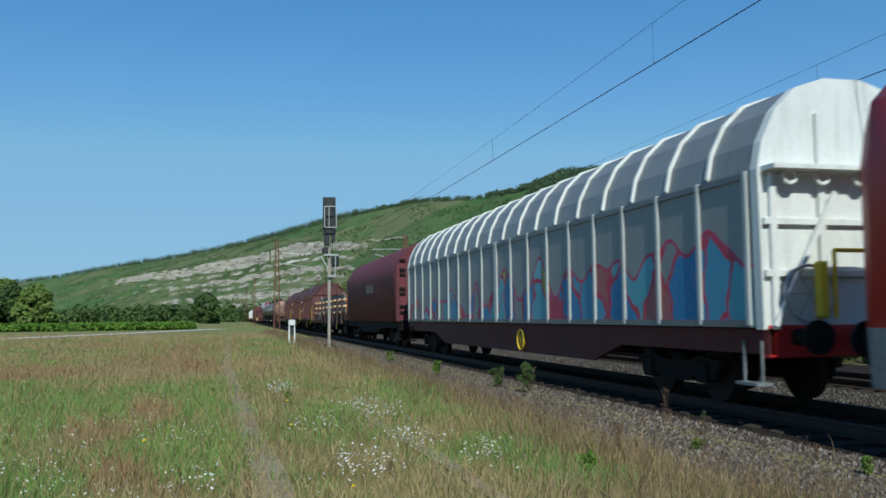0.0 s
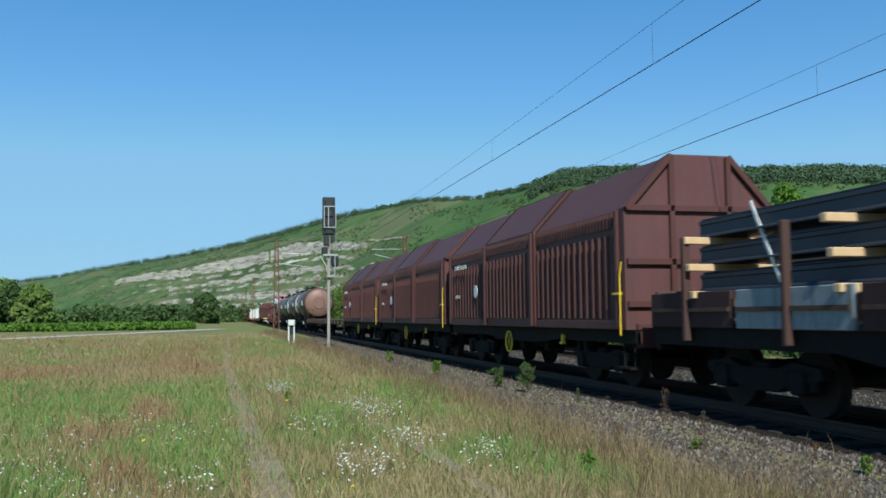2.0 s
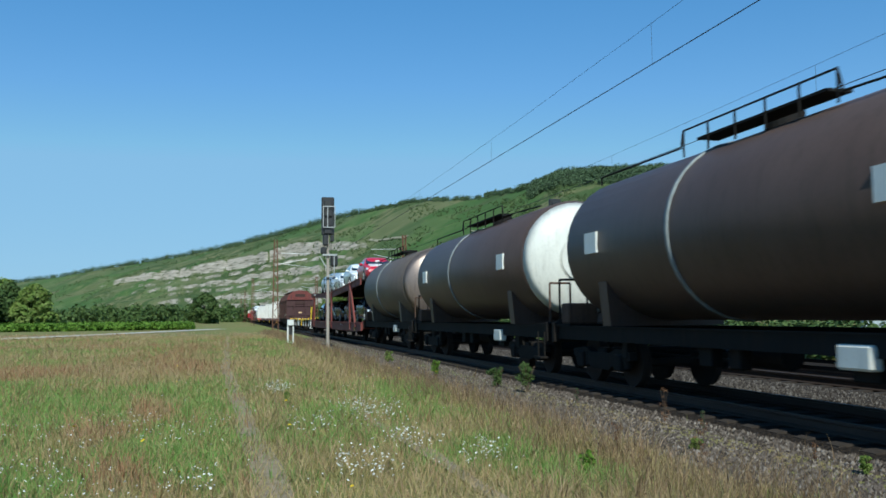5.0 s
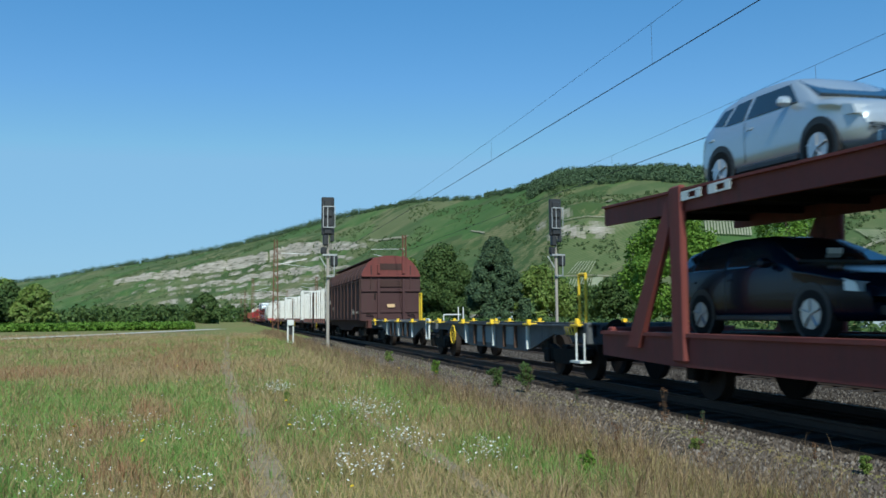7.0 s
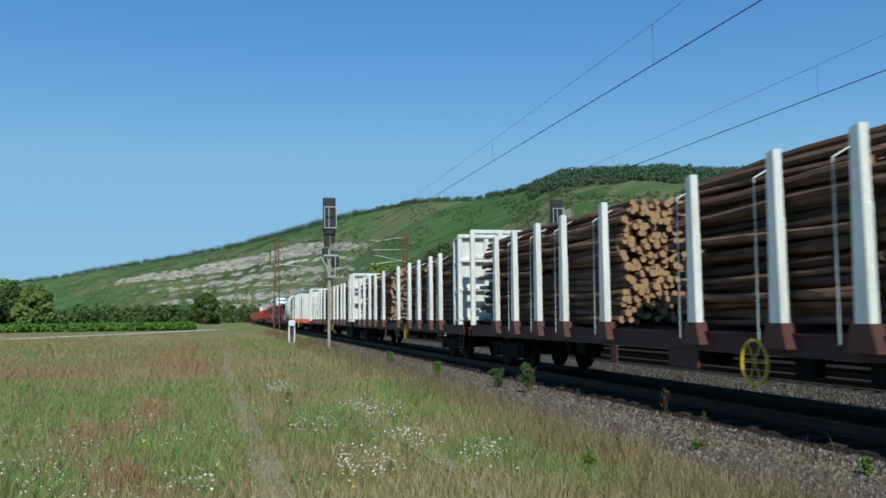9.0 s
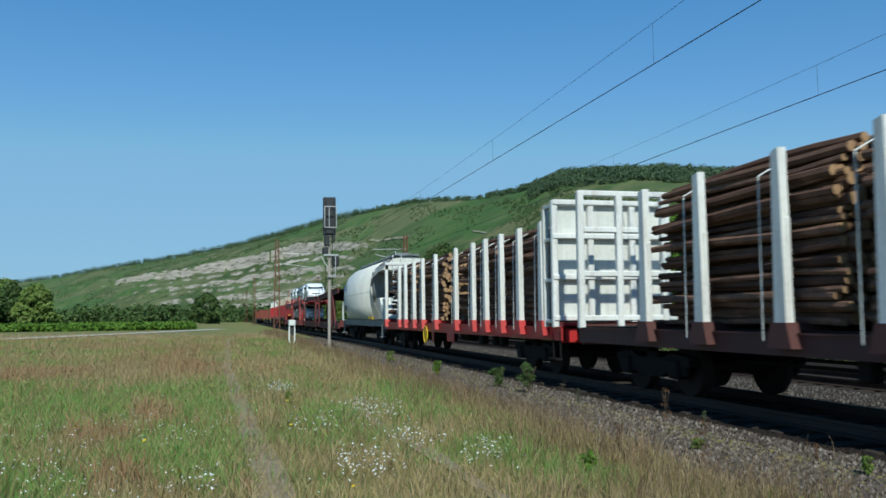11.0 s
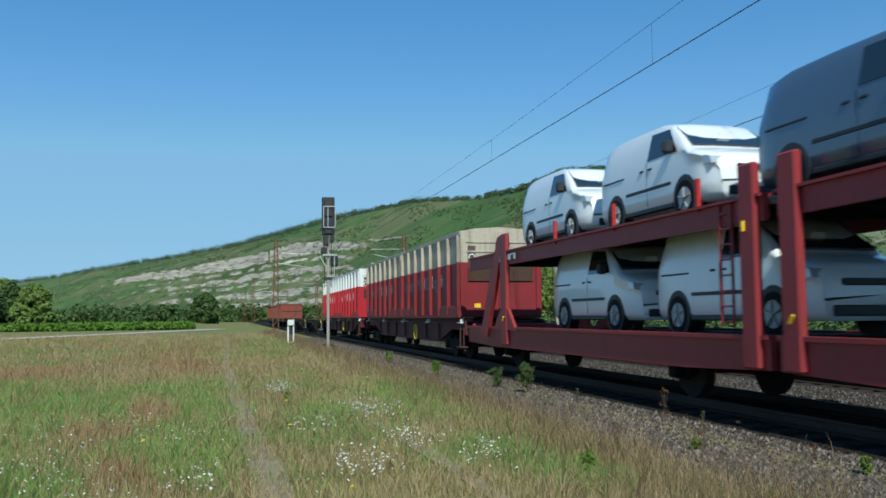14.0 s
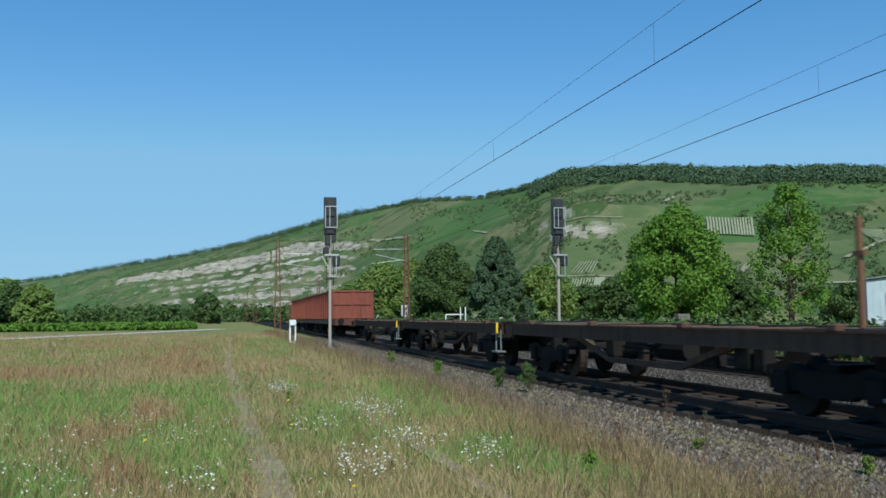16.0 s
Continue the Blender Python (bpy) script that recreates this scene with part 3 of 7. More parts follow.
def flat_wagon(length, kind):
    """Low flat wagon: deck, sills with stake pockets; 'rust' and 'skeletal' decks."""
    rust = kind == "rust"
    w = thing("flat_wagon", "empty rust-brown flat wagon with stake pockets along the sill" if rust else "empty dark skeletal container flat wagon", "freight wagon",
              "empty flat wagons")
    mat = BROWN if rust else DARK
    if rust:
        bm = box(B(), -1.3, 1.3, 0, length, 1.10, 1.18)
        part("deck", bm, PLANK, w)
        for i in range(14):
            y = 1 + i * (length - 2) / 13
            for sx in (-1, 1):
                bm = box(B(), sx * 1.32, sx * 1.43, y - .12, y + .12, .92, 1.12, .02)
                part("stake_pocket", bm, RUST, w)
        frame_beams(w, length, .86, 1.17, mat, 1.32)
        half = length / 2
        for y in (2.2, half - 2.6, half + 2.6, length - 2.2):
            axle(w, y)
        bm = box(B(), -.9, .9, half - .5, half + .5, .75, 1.1, .03)
        part("joint", bm, DARK, w)
    else:
        for i in range(9):
            y = .4 + i * (length - .8) / 8
            bm = box(B(), -1.28, 1.28, y - .12, y + .12, 1.0, 1.14, .02)
            part("crossbeam", bm, RUST, w)
        bm = box(B(), -1.25, 1.25, 0, 2.2, 1.14, 1.18)
        box(bm, -1.25, 1.25, length - 2.2, length, 1.14, 1.18)
        part("deck", bm, PLANK, w)
        frame_beams(w, length, .88, 1.16, RUST, 1.3)
        for sx in (-1, 1):
            bm = B()
            bar(bm, (sx * 1.1, 4.0, .9), (sx * 1.1, 5.6, .5), .1)
            bar(bm, (sx * 1.1, length - 4.0, .9), (sx * 1.1, length - 5.6, .5), .1)
            bar(bm, (sx * 1.1, 5.6, .5), (sx * 1.1, length - 5.6, .5), .1)
            part("truss_rod", bm, RUST, w)
        for y in (2.0, length - 2.0):
            bogie(w, y)
        underside(w, length, 8)
        for i in range(4):
            y = 1.5 + i * (length - 3) / 3
            bm = box(B(), -1.36, -1.2, y - .1, y + .1, 1.14, 1.24, .02)
            part("container_spigot", bm, RUST, w)
    buffers(w, length, mat)
    steps(w, .1, GREY)
    bm = B()
    tube(bm, ((-1.36, .3, .9), (-1.36, .3, 1.18)), .03)
    part("grab_rail", bm, YELLOW, w)
    return w


def tank_wagon(length, mat, end, tone):
    w = thing("tank_wagon", f"{tone} cylindrical tank wagon with domed ends and catwalk", "freight wagon", "tank wagons")
    r, zc = 1.46, 2.72
    a, b = 1.35, length - 1.35
    seg = 36
    prof = [(a - .38, .0), (a - .36, .55), (a - .3, .9), (a - .18, 1.22), (a - .05, 1.40), (a + .06, r), (b - .06, r), (b + .05, 1.40), (b + .18, 1.22), (b + .3, .9), (b + .36, .55), (b + .38, 0.0)]
    bm = B()
    rings = [[(max(rr, .01) * math.cos(2 * math.pi * k / seg), y, zc + max(rr, .01) * math.sin(2 * math.pi * k / seg)) for k in range(seg)] for y, rr in prof[4:8]]
    smooth(part("barrel", loft(bm, rings, False), mat, w))
    for pr in (prof[:5], prof[7:]):
        rings = [[(max(rr, .01) * math.cos(2 * math.pi * k / seg), y, zc + max(rr, .01) * math.sin(2 * math.pi * k / seg)) for k in range(seg)] for y, rr in pr]
        smooth(part("domed_end", loft(B(), rings), end, w))
    bm = ring(B(), (0, a - .36, zc), .56, .02, "y", 28)
    part("weld_ring", bm, end, w)
    bm = cyl(B(), (0, a - .41, zc), (0, a - .37, zc), .54, 28)
    part("end_disc", bm, CREAM if end is TANKTAN else end, w)
    m = a + (b - a) * .6
    rings = [[(q * math.cos(2 * math.pi * k / seg), y, zc + q * math.sin(2 * math.pi * k / seg)) for k in range(seg)] for y, q in ((m - .045, r - .01), (m - .04, r + .03), (m + .04, r + .03), (m + .045, r - .01))]
    smooth(part("strap", loft(B(), rings, False), FADEDGREY, w))
    bm = B()
    box(bm, -.75, -.35, a + (b - a) * .32, a + (b - a) * .62, zc + r + .06, zc + r + .1)
    for sx in (-.75,):
        y0, y1 = a + (b - a) * .3, a + (b - a) * .66
        tube(bm, ((sx, a + .4, zc + r - .1), (sx, y0 - .1, zc + r - .02), (sx, y0, zc + r + .3), (sx, y1, zc + r + .3), (sx, y1 + .1, zc + r + .02), (sx, b - .3, zc + r + .02), (sx, b - .3, zc + r - .15)), .018)
        for k in range(6):
            y = y0 + (y1 - y0) * k / 5
            tube(bm, ((sx, y, zc + r - .15), (sx, y, zc + r + .3)), .018)
    part("catwalk", bm, DARK, w)
    bm = cyl(B(), (0, (a + b) / 2, zc + r - .05), (0, (a + b) / 2, zc + r + .26), .3, 20)
    part("manhole", bm, DARK, w)
    for y in (a + 1.4, b - 1.4):
        bm = B()
        prism(bm, [(-1.2, 1.15), (-1.28, 2.0), (-1.0, 1.75), (-.6, 1.42), (0, 1.28), (.6, 1.42), (1.0, 1.75), (1.28, 2.0), (1.2, 1.15)], y - .18, y + .18)
        part("saddle", bm, mat, w)
    bm = box(B(), -1.25, 1.25, 0, .95, 1.12, 1.18)
    box(bm, -1.25, 1.25, length - .95, length, 1.12, 1.18)
    part("end_platform", bm, DARK, w)
    bm = B()
    tube(bm, ((-1.1, .3, 1.18), (-1.1, .3, 2.1), (-.6, .3, 2.1), (-.6, .3, 1.18)), .025)
    part("end_rail", bm, RUST, w)
    bm = box(B(), -1.22, -.55, length - .85, length - .4, 1.18, 1.62, .03)
    part("equipment_box", bm, RUST, w)
    bm = tube(B(), ((-1.15, length - .15, 1.18), (-1.15, length - .15, 2.15), (-.5, length - .15, 2.15), (-.5, length - .15, 1.18)), .025)
    part("end_rail", bm, DARK, w)
    for y in (() if end is TANKTAN else (a + 1.3, b - 1.6)):
        part("data_panel", box(B(), -r - .03, -r + .06, y, y + .55, 2.55, 2.95), INKWHITE, w)
    frame_beams(w, length, .85, 1.14, DARK, 1.2)
    buffers(w, length)
    steps(w, .1, DARK)
    for y in (2.1, length - 2.1):
        bogie(w, y)
    underside(w, length, 9)
    bm = box(B(), -1.28, -1.1, 3.6, 4.2, .7, 1.0, .03)
    part("valve_box", bm, CREAM, w)
    return w


def hopper_wagon(length):
    """Pale bulk wagon: rounded vessel, cut-away end with a sloping chute, roof walk and ladder."""
    w = thing("bulk_hopper_wagon", "pale cream bulk powder wagon with cut-away end and ladder", "freight wagon")
    prof = [(-1.2, 1.25), (-1.42, 1.9), (-1.47, 2.6), (-1.4, 3.25), (-1.15, 3.8), (-.75, 4.15), (-.3, 4.28), (.3, 4.28), (.75, 4.15), (1.15, 3.8), (1.4, 3.25), (1.47, 2.6), (1.42, 1.9), (1.2, 1.25)]
    bm = B()
    rings = []
    for y, k in ((3.4, 1), (length - 1.9, 1), (length - 1.1, .985), (length - .6, .94), (length - .35, .85)):
        rings.append([(x * k, y, 2.7 + (z - 2.7) * k) for x, z in prof])
    smooth(part("vessel", loft(bm, rings), CREAM, w))
    # shell that reaches over the cut-away end
    for sx in (-1, 1):
        bm = B()
        grid = []
        fine = [(a[0] + (b[0] - a[0]) * k / 24, a[1] + (b[1] - a[1]) * k / 24) for a, b in zip(prof[:6], prof[1:7]) for k in range(24)] + [prof[6]]
        for x, z in fine:
            if z > 3.6:
                y0 = .9
            elif z > 2.9:
                y0 = .9 + 2.4 * (1 - ((z - 2.9) / .7) ** 2) ** .5
            else:
                y0 = .9 + 2.4 * ((z - 1.25) / 1.65) ** .9
            grid.append([bm.verts.new((sx * x, y0 + (3.42 - y0) * j / 6, z)) for j in range(7)])
        for r0, r1 in zip(grid, grid[1:]):
            for j in range(6):
                bm.faces.new((r0[j], r0[j + 1], r1[j + 1], r1[j]))
        bmesh.ops.solidify(bm, geom=bm.faces[:], thickness=.05)
        smooth(part("shell_wing", bm, CREAM, w))
    bm = prism(B(), [(-1.2, 3.6), (-1.1, 3.79), (-.72, 4.12), (-.29, 4.25), (.29, 4.25), (.72, 4.12), (1.1, 3.79), (1.2, 3.6)], .93, 3.44)
    part("roof", bm, CREAM, w)
    bm = plate(B(), ((3.43, 3.59), (2.7, 3.59), (3.0, 3.3), (3.1, 2.9), (3.15, 2.3), (3.43, 2.3)), -1.33, 1.33)
    smooth(part("end_wall", bm, GREY, w))
    bm = plate(B(), ((3.45, 2.29), (1.9, 2.29), (.95, 1.32), (.95, 1.28), (3.45, 1.28)), -1.2, 1.2)
    part("sloping_chute", bm, CREAM, w)
    bm = B()
    for x in (-.75, -.35):
        tube(bm, ((x, .45, 1.2), (x, .75, 4.3)), .025)
    for k in range(11):
        z = 1.4 + k * .27
        y = .45 + .3 * (z - 1.2) / 3.1
        tube(bm, ((-.75, y, z), (-.35, y, z)), .015)
    part("ladder", bm, WHITE, w)
    bm = B()
    tube(bm, ((-1.2, .6, 1.2), (-1.2, .6, 2.2), (-1.2, .9, 2.2), (-1.2, .9, 1.2)), .03)
    tube(bm, ((-.6, .8, 4.3), (-.6, .8, 4.48), (-.6, 3.0, 4.48), (-.6, 3.2, 4.25)), .016)
    part("hand_rail", bm, WHITE, w)
    bm = box(B(), -.55, .55, .8, length - 1.6, 4.28, 4.36)
    for k in range(6):
        box(bm, -.35, .35, 2 + k * (length - 4) / 5, 2.5 + k * (length - 4) / 5, 4.36, 4.5, .04)
    part("roof_walk", bm, GREY, w)
    part("weld_seam", box(B(), -1.482, -1.46, 3.45, length - 1.9, 2.60, 2.615), GREY, w)
    # emblem and small print as plain shapes
    rng = random.Random(3)
    text_bars(w, -1.46, length - 1.2, 2.95, 1.5, .42, BLUE, 4, "emblem", rng)
    text_bars(w, -1.478, length - 1.4, 2.35, .5, .1, BLUE, 4)
    bm = box(B(), -1.475, -1.44, length - 2.4, length - 1.7, 1.75, 2.05)
    part("data_panel", bm, BLACK, w)
    bm = B()
    for k in range(3):
        box(bm, -1.44 - .004 * k, -1.40, 2.6 + .05 * k, 4.2, 1.24 + .04 * k, 1.30 + .04 * k)
    part("hazard_stripe", bm, YELLOW, w)
    frame_beams(w, length, .9, 1.22, GREY, 1.25)
    buffers(w, length, GREY)
    bm = box(B(), -1.45, -.9, length - .9, length - .1, 1.16, 1.22)
    tube(bm, ((-1.4, length - .1, 1.2), (-1.4, length - .1, 2.3), (-1.4, length - .6, 2.3), (-1.4, length - .6, 1.2)), .025)
    part("end_platform", bm, WHITE, w)
    steps(w, .1, GREY)
    steps(w, length - .6, FADEDGREY)
    for y in (2.2, length - 2.2):
        bogie(w, y)
    underside(w, length, 10)
    return w


def container_carrier(length, kind):
    """Skeletal container wagon with fish-bellied sills."""
    art = kind == "articulated"
    mat = ARTGREY if art else CARRIERRED
    w = thing("container_wagon", "empty grey articulated container wagon with yellow fittings" if art else "dark red skeletal container wagon", "freight wagon",
              "" if art else "container wagons")
    units = ((0, length / 2 - .2), (length / 2 + .2, length / 2 - .2)) if art else ((0, length),)
    for y0, ln in units:
        for sx in (-1, 1):
            bm = B()
            q = 3.6
            out = ((y0, .92), (y0, 1.15), (y0 + ln, 1.15), (y0 + ln, .92), (y0 + ln - 1.2, .92), (y0 + ln - 2.2, .95), (y0 + ln - q, .60), (y0 + ln - q - .5, .5), (y0 + q + .5, .5), (y0 + q, .60), (y0 + 2.2, .95), (y0 + 1.2, .92))
            plate(bm, out, sx * 1.08, sx * 1.16)
            box(bm, sx * 1.02, sx * 1.26, y0, y0 + ln, 1.12, 1.16)
            s = part("side_sill", bm, mat, w)
            for k in range(7):
                y = y0 + q + .3 + k * (ln - 2 * q - .6) / 6
                bm = box(B(), sx * 1.16, sx * 1.24, y - .03, y + .03, .55, 1.12)
                part("stiffener", bm, WHITE if (art and k % 3 == 0) else (RUST if art else BROWN2), s)
            if art:
                for k, (p0, p1) in enumerate(((.36, .44), (.50, .63), (.70, .74))):
                    bm = box(B(), sx * 1.155, sx * 1.168, y0 + ln * p0, y0 + ln * p1, .62, 1.08)
                    part("repainted_panel", bm, FADEDGREY, s)
            for k in range(5):
                y = y0 + .6 + k * (ln - 1.2) / 4
                bm = box(B(), sx * 1.1, sx * 1.34, y - .22, y + .22, 1.13, 1.18, .01)
                box(bm, sx * 1.2, sx * 1.3, y - .05, y + .05, 1.18, 1.27, .01)
                part("container_spigot", bm, YELLOW if art else CREAM, w)
        for k in range(6):
            y = y0 + .5 + k * (ln - 1) / 5
            bm = box(B(), -1.1, 1.1, y - .1, y + .1, .98, 1.1, .02)
            part("crossbeam", bm, mat, w)
    if not art:
        for sx in (-1, 1):
            part("load_rail", box(B(), sx * .98, sx * 1.12, .2, length - .2, 1.16, 1.295), mat, w)
    ys = (1.9, length / 2, length - 1.9) if art else (2.2, length - 2.2)
    for y in ys:
        bogie(w, y)
    buffers(w, length, mat)
    steps(w, .1, WHITE if art else BROWN)
    underside(w, length, 12)
    handwheel(w, -1.28, length * (.40 if art else .375), .78, .28)
    if art:
        for y in (.6, length - 1.0):
            bm = box(B(), -1.30, -1.26, y, y + .6, .95, 1.12)
            part("hazard_panel", bm, YELLOW, w)
            bm = B()
            for k in range(4):
                bar(bm, (-1.305, y + .05 + k * .15, .96), (-1.305, y + .15 + k * .15, 1.11), .05, .01)
            part("hazard_stripe", bm, BLACK, w)
        for x, y0, y1, z, r in ((-1.2, .25, .6, 2.2, .03), (1.1, length - .7, length - .3, 2.5, .04)):
            bm = tube(B(), ((x, y0, 1.12), (x, y0, z), (x, y1, z), (x, y1, 1.12)), r)
            part("grab_rail", bm, YELLOW, w)
        bm = B()
        y = length / 2 + .7
        tube(bm, ((-1.28, y, .55), (-1.28, y, 1.25), (-1.28, y + .45, 1.25), (-1.28, y + .45, .55), (-1.28, y, .55)), .035)
        part("step_frame", bm, WHITE, w)
    return w


def slogan(parent, x, y, z, width, mat):
    """White painted words along a side that faces -x, read towards -y."""
    cu = bpy.data.curves.new("slogan", "FONT")
    cu.body = "Innovative MOBILER Logistik"
    cu.extrude = .004
    ob = bpy.data.objects.new("slogan", cu)
    me = bpy.data.meshes.new_from_object(ob)
    bpy.data.objects.remove(ob)
    xs = [v.co.x for v in me.vertices]
    k = width / (max(xs) - min(xs))
    for v in me.vertices:
        q = v.co.copy()
        v.co = (x - q.z, y - q.x * k, z + q.y * k * 1.15)
    me.materials.clear()
    me.materials.append(mat)
    return piece("lettering", me, parent, "white painted words")


def bulk_container(length, lettered, clean):
    """Thirty-foot open-ribbed container, red below and cream above, with a low arched roof."""
    c = thing("bulk_container", "red and cream ribbed steel bulk container with white lettering", "container", "bulk containers")
    h, half, split = 2.72, 1.28, 1.73
    red, cream = (BOXBRIGHT, WHITE) if clean else (BOXRED, BOXCREAM)
    for sx in (-1, 1):
        bm = box(B(), sx * (half - .05), sx * half, .06, length - .06, .05, split)
        wl = part("side_panel", bm, red, c)
        bm = box(B(), sx * (half - .05), sx * half, .06, length - .06, split, h - .1)
        wu = part("side_panel", bm, cream, c)
        for k in range(8):
            y = .1 + k * (length - .2) / 7
            low = .32 if 2 <= k <= 5 else .62
            bm = box(B(), sx * half, sx * (half + .11), y - .05, y + .05, .09, split, .008)
            part("rib", bm, red, wl)
            bm = box(B(), sx * half, sx * (half + .11), y - .05, y + .05, split, h - .13, .008)
            part("rib", bm, cream, wu)
        bm = box(B(), sx * half, sx * (half + .08), 0, length * .27, 0.0, .38, .02)
        box(bm, sx * half, sx * (half + .08), length * .73, length, 0.0, .38, .02)
        box(bm, sx * half, sx * (half + .08), length * .27, length * .73, 0.0, .09, .0)
        part("bottom_rail", bm, red, c)
        bm = box(B(), sx * (half - .04), sx * (half + .04), 0, length, h - .14, h, .01)
        part("top_rail", bm, cream, c)
    bm = prism(B(), [(-half, h - .02), (-.8, h + .08), (0, h + .13), (.8, h + .08), (half, h - .02)], .02, length - .02)
    part("roof", bm, PLANK if clean else BOXCREAM, c)
    for y0, y1, s in ((0, .07, -1), (length - .07, length, 1)):
        bm = box(B(), -half, half, y0, y1, .05, split)
        e = part("end_panel", bm, red, c)
        bm = box(B(), -half, half, y0, y1, split, h)
        e2 = part("end_panel", bm, cream, c)
        if s < 0:
            for x in (-1.24, 0, 1.24):
                bm = box(B(), x - .06, x + .06, -.05, 0, .05, split, .01)
                part("rib", bm, red, e)
                bm = box(B(), x - .06, x + .06, -.05, 0, split, h, .01)
                part("rib", bm, cream, e2)
            for x in (-1.05, .12):
                bm = B()
                for k in range(9):
                    box(bm, x, x + .95, -.06, -.02, 1.16 + k * .05, 1.195 + k * .05)
                part("louvre", bm, RUST, e)
            for z in (2.05, 2.35):
                bm = box(B(), -1.1, 1.1, -.03, 0, z, z + .05)
                part("bar", bm, cream, e2)
            bm = box(B(), -1.05, -.8, -.02, -.0, 1.75, 2.25)
            part("notice", bm, PLANK, e2)
            bm = ring(B(), (-.92, -.03, 1.88), .1, .02, "y", 16)
            part("notice", bm, INKWHITE, e2)
            bm = box(B(), -.85, -.65, -.02, -.0, .32, .45)
            part("reflector", bm, YELLOW, e)
    if lettered:
        x = -half - .004
        slogan(c, x, length - .35, 1.02, length * .72, INKWHITE if clean else FADEDGREY)
    return c


def gondola(length):
    w = thing("open_gondola_wagon", "red-brown open box gondola wagon with ribbed steel sides", "freight wagon", "open gondola wagons")
    for sx in (-1, 1):
        bm = box(B(), sx * 1.36, sx * 1.42, .1, length - .1, 1.2, 3.15)
        s = part("side_wall", bm, GONDOLARED, w)
        for k in range(10):
            y = .3 + k * (length - .6) / 9
            bm = box(B(), sx * 1.42, sx * 1.52, y - .06, y + .06, 1.2, 3.05, .02)
            part("rib", bm, GONDOLARED, s)
        bm = box(B(), sx * 1.34, sx * 1.5, .05, length - .05, 3.1, 3.24, .02)
        part("top_rail", bm, GONDOLARED, s)
    for y in (.1, length - .16):
        bm = box(B(), -1.4, 1.4, y, y + .06, 1.2, 3.2)
        e = part("end_wall", bm, GONDOLARED, w)
        for z in (1.25, 2.2, 3.1):
            bm = box(B(), -1.42, 1.42, y - .07, y, z, z + .12, .01)
            part("rib", bm, GONDOLARED, e)
        for x in (-1.36, 0, 1.36):
            bm = box(B(), x - .06, x + .06, y - .07, y - .001, 1.2, 3.2, .01)
            part("rib", bm, GONDOLARED, e)
    bm = box(B(), -1.36, 1.36, .16, length - .16, 1.16, 1.24)
    part("floor", bm, RUST, w)
    frame_beams(w, length, .85, 1.2, BROWN, 1.32)
    buffers(w, length, BROWN)
    for y in (2.3, length - 2.3):
        bogie(w, y)
    return w


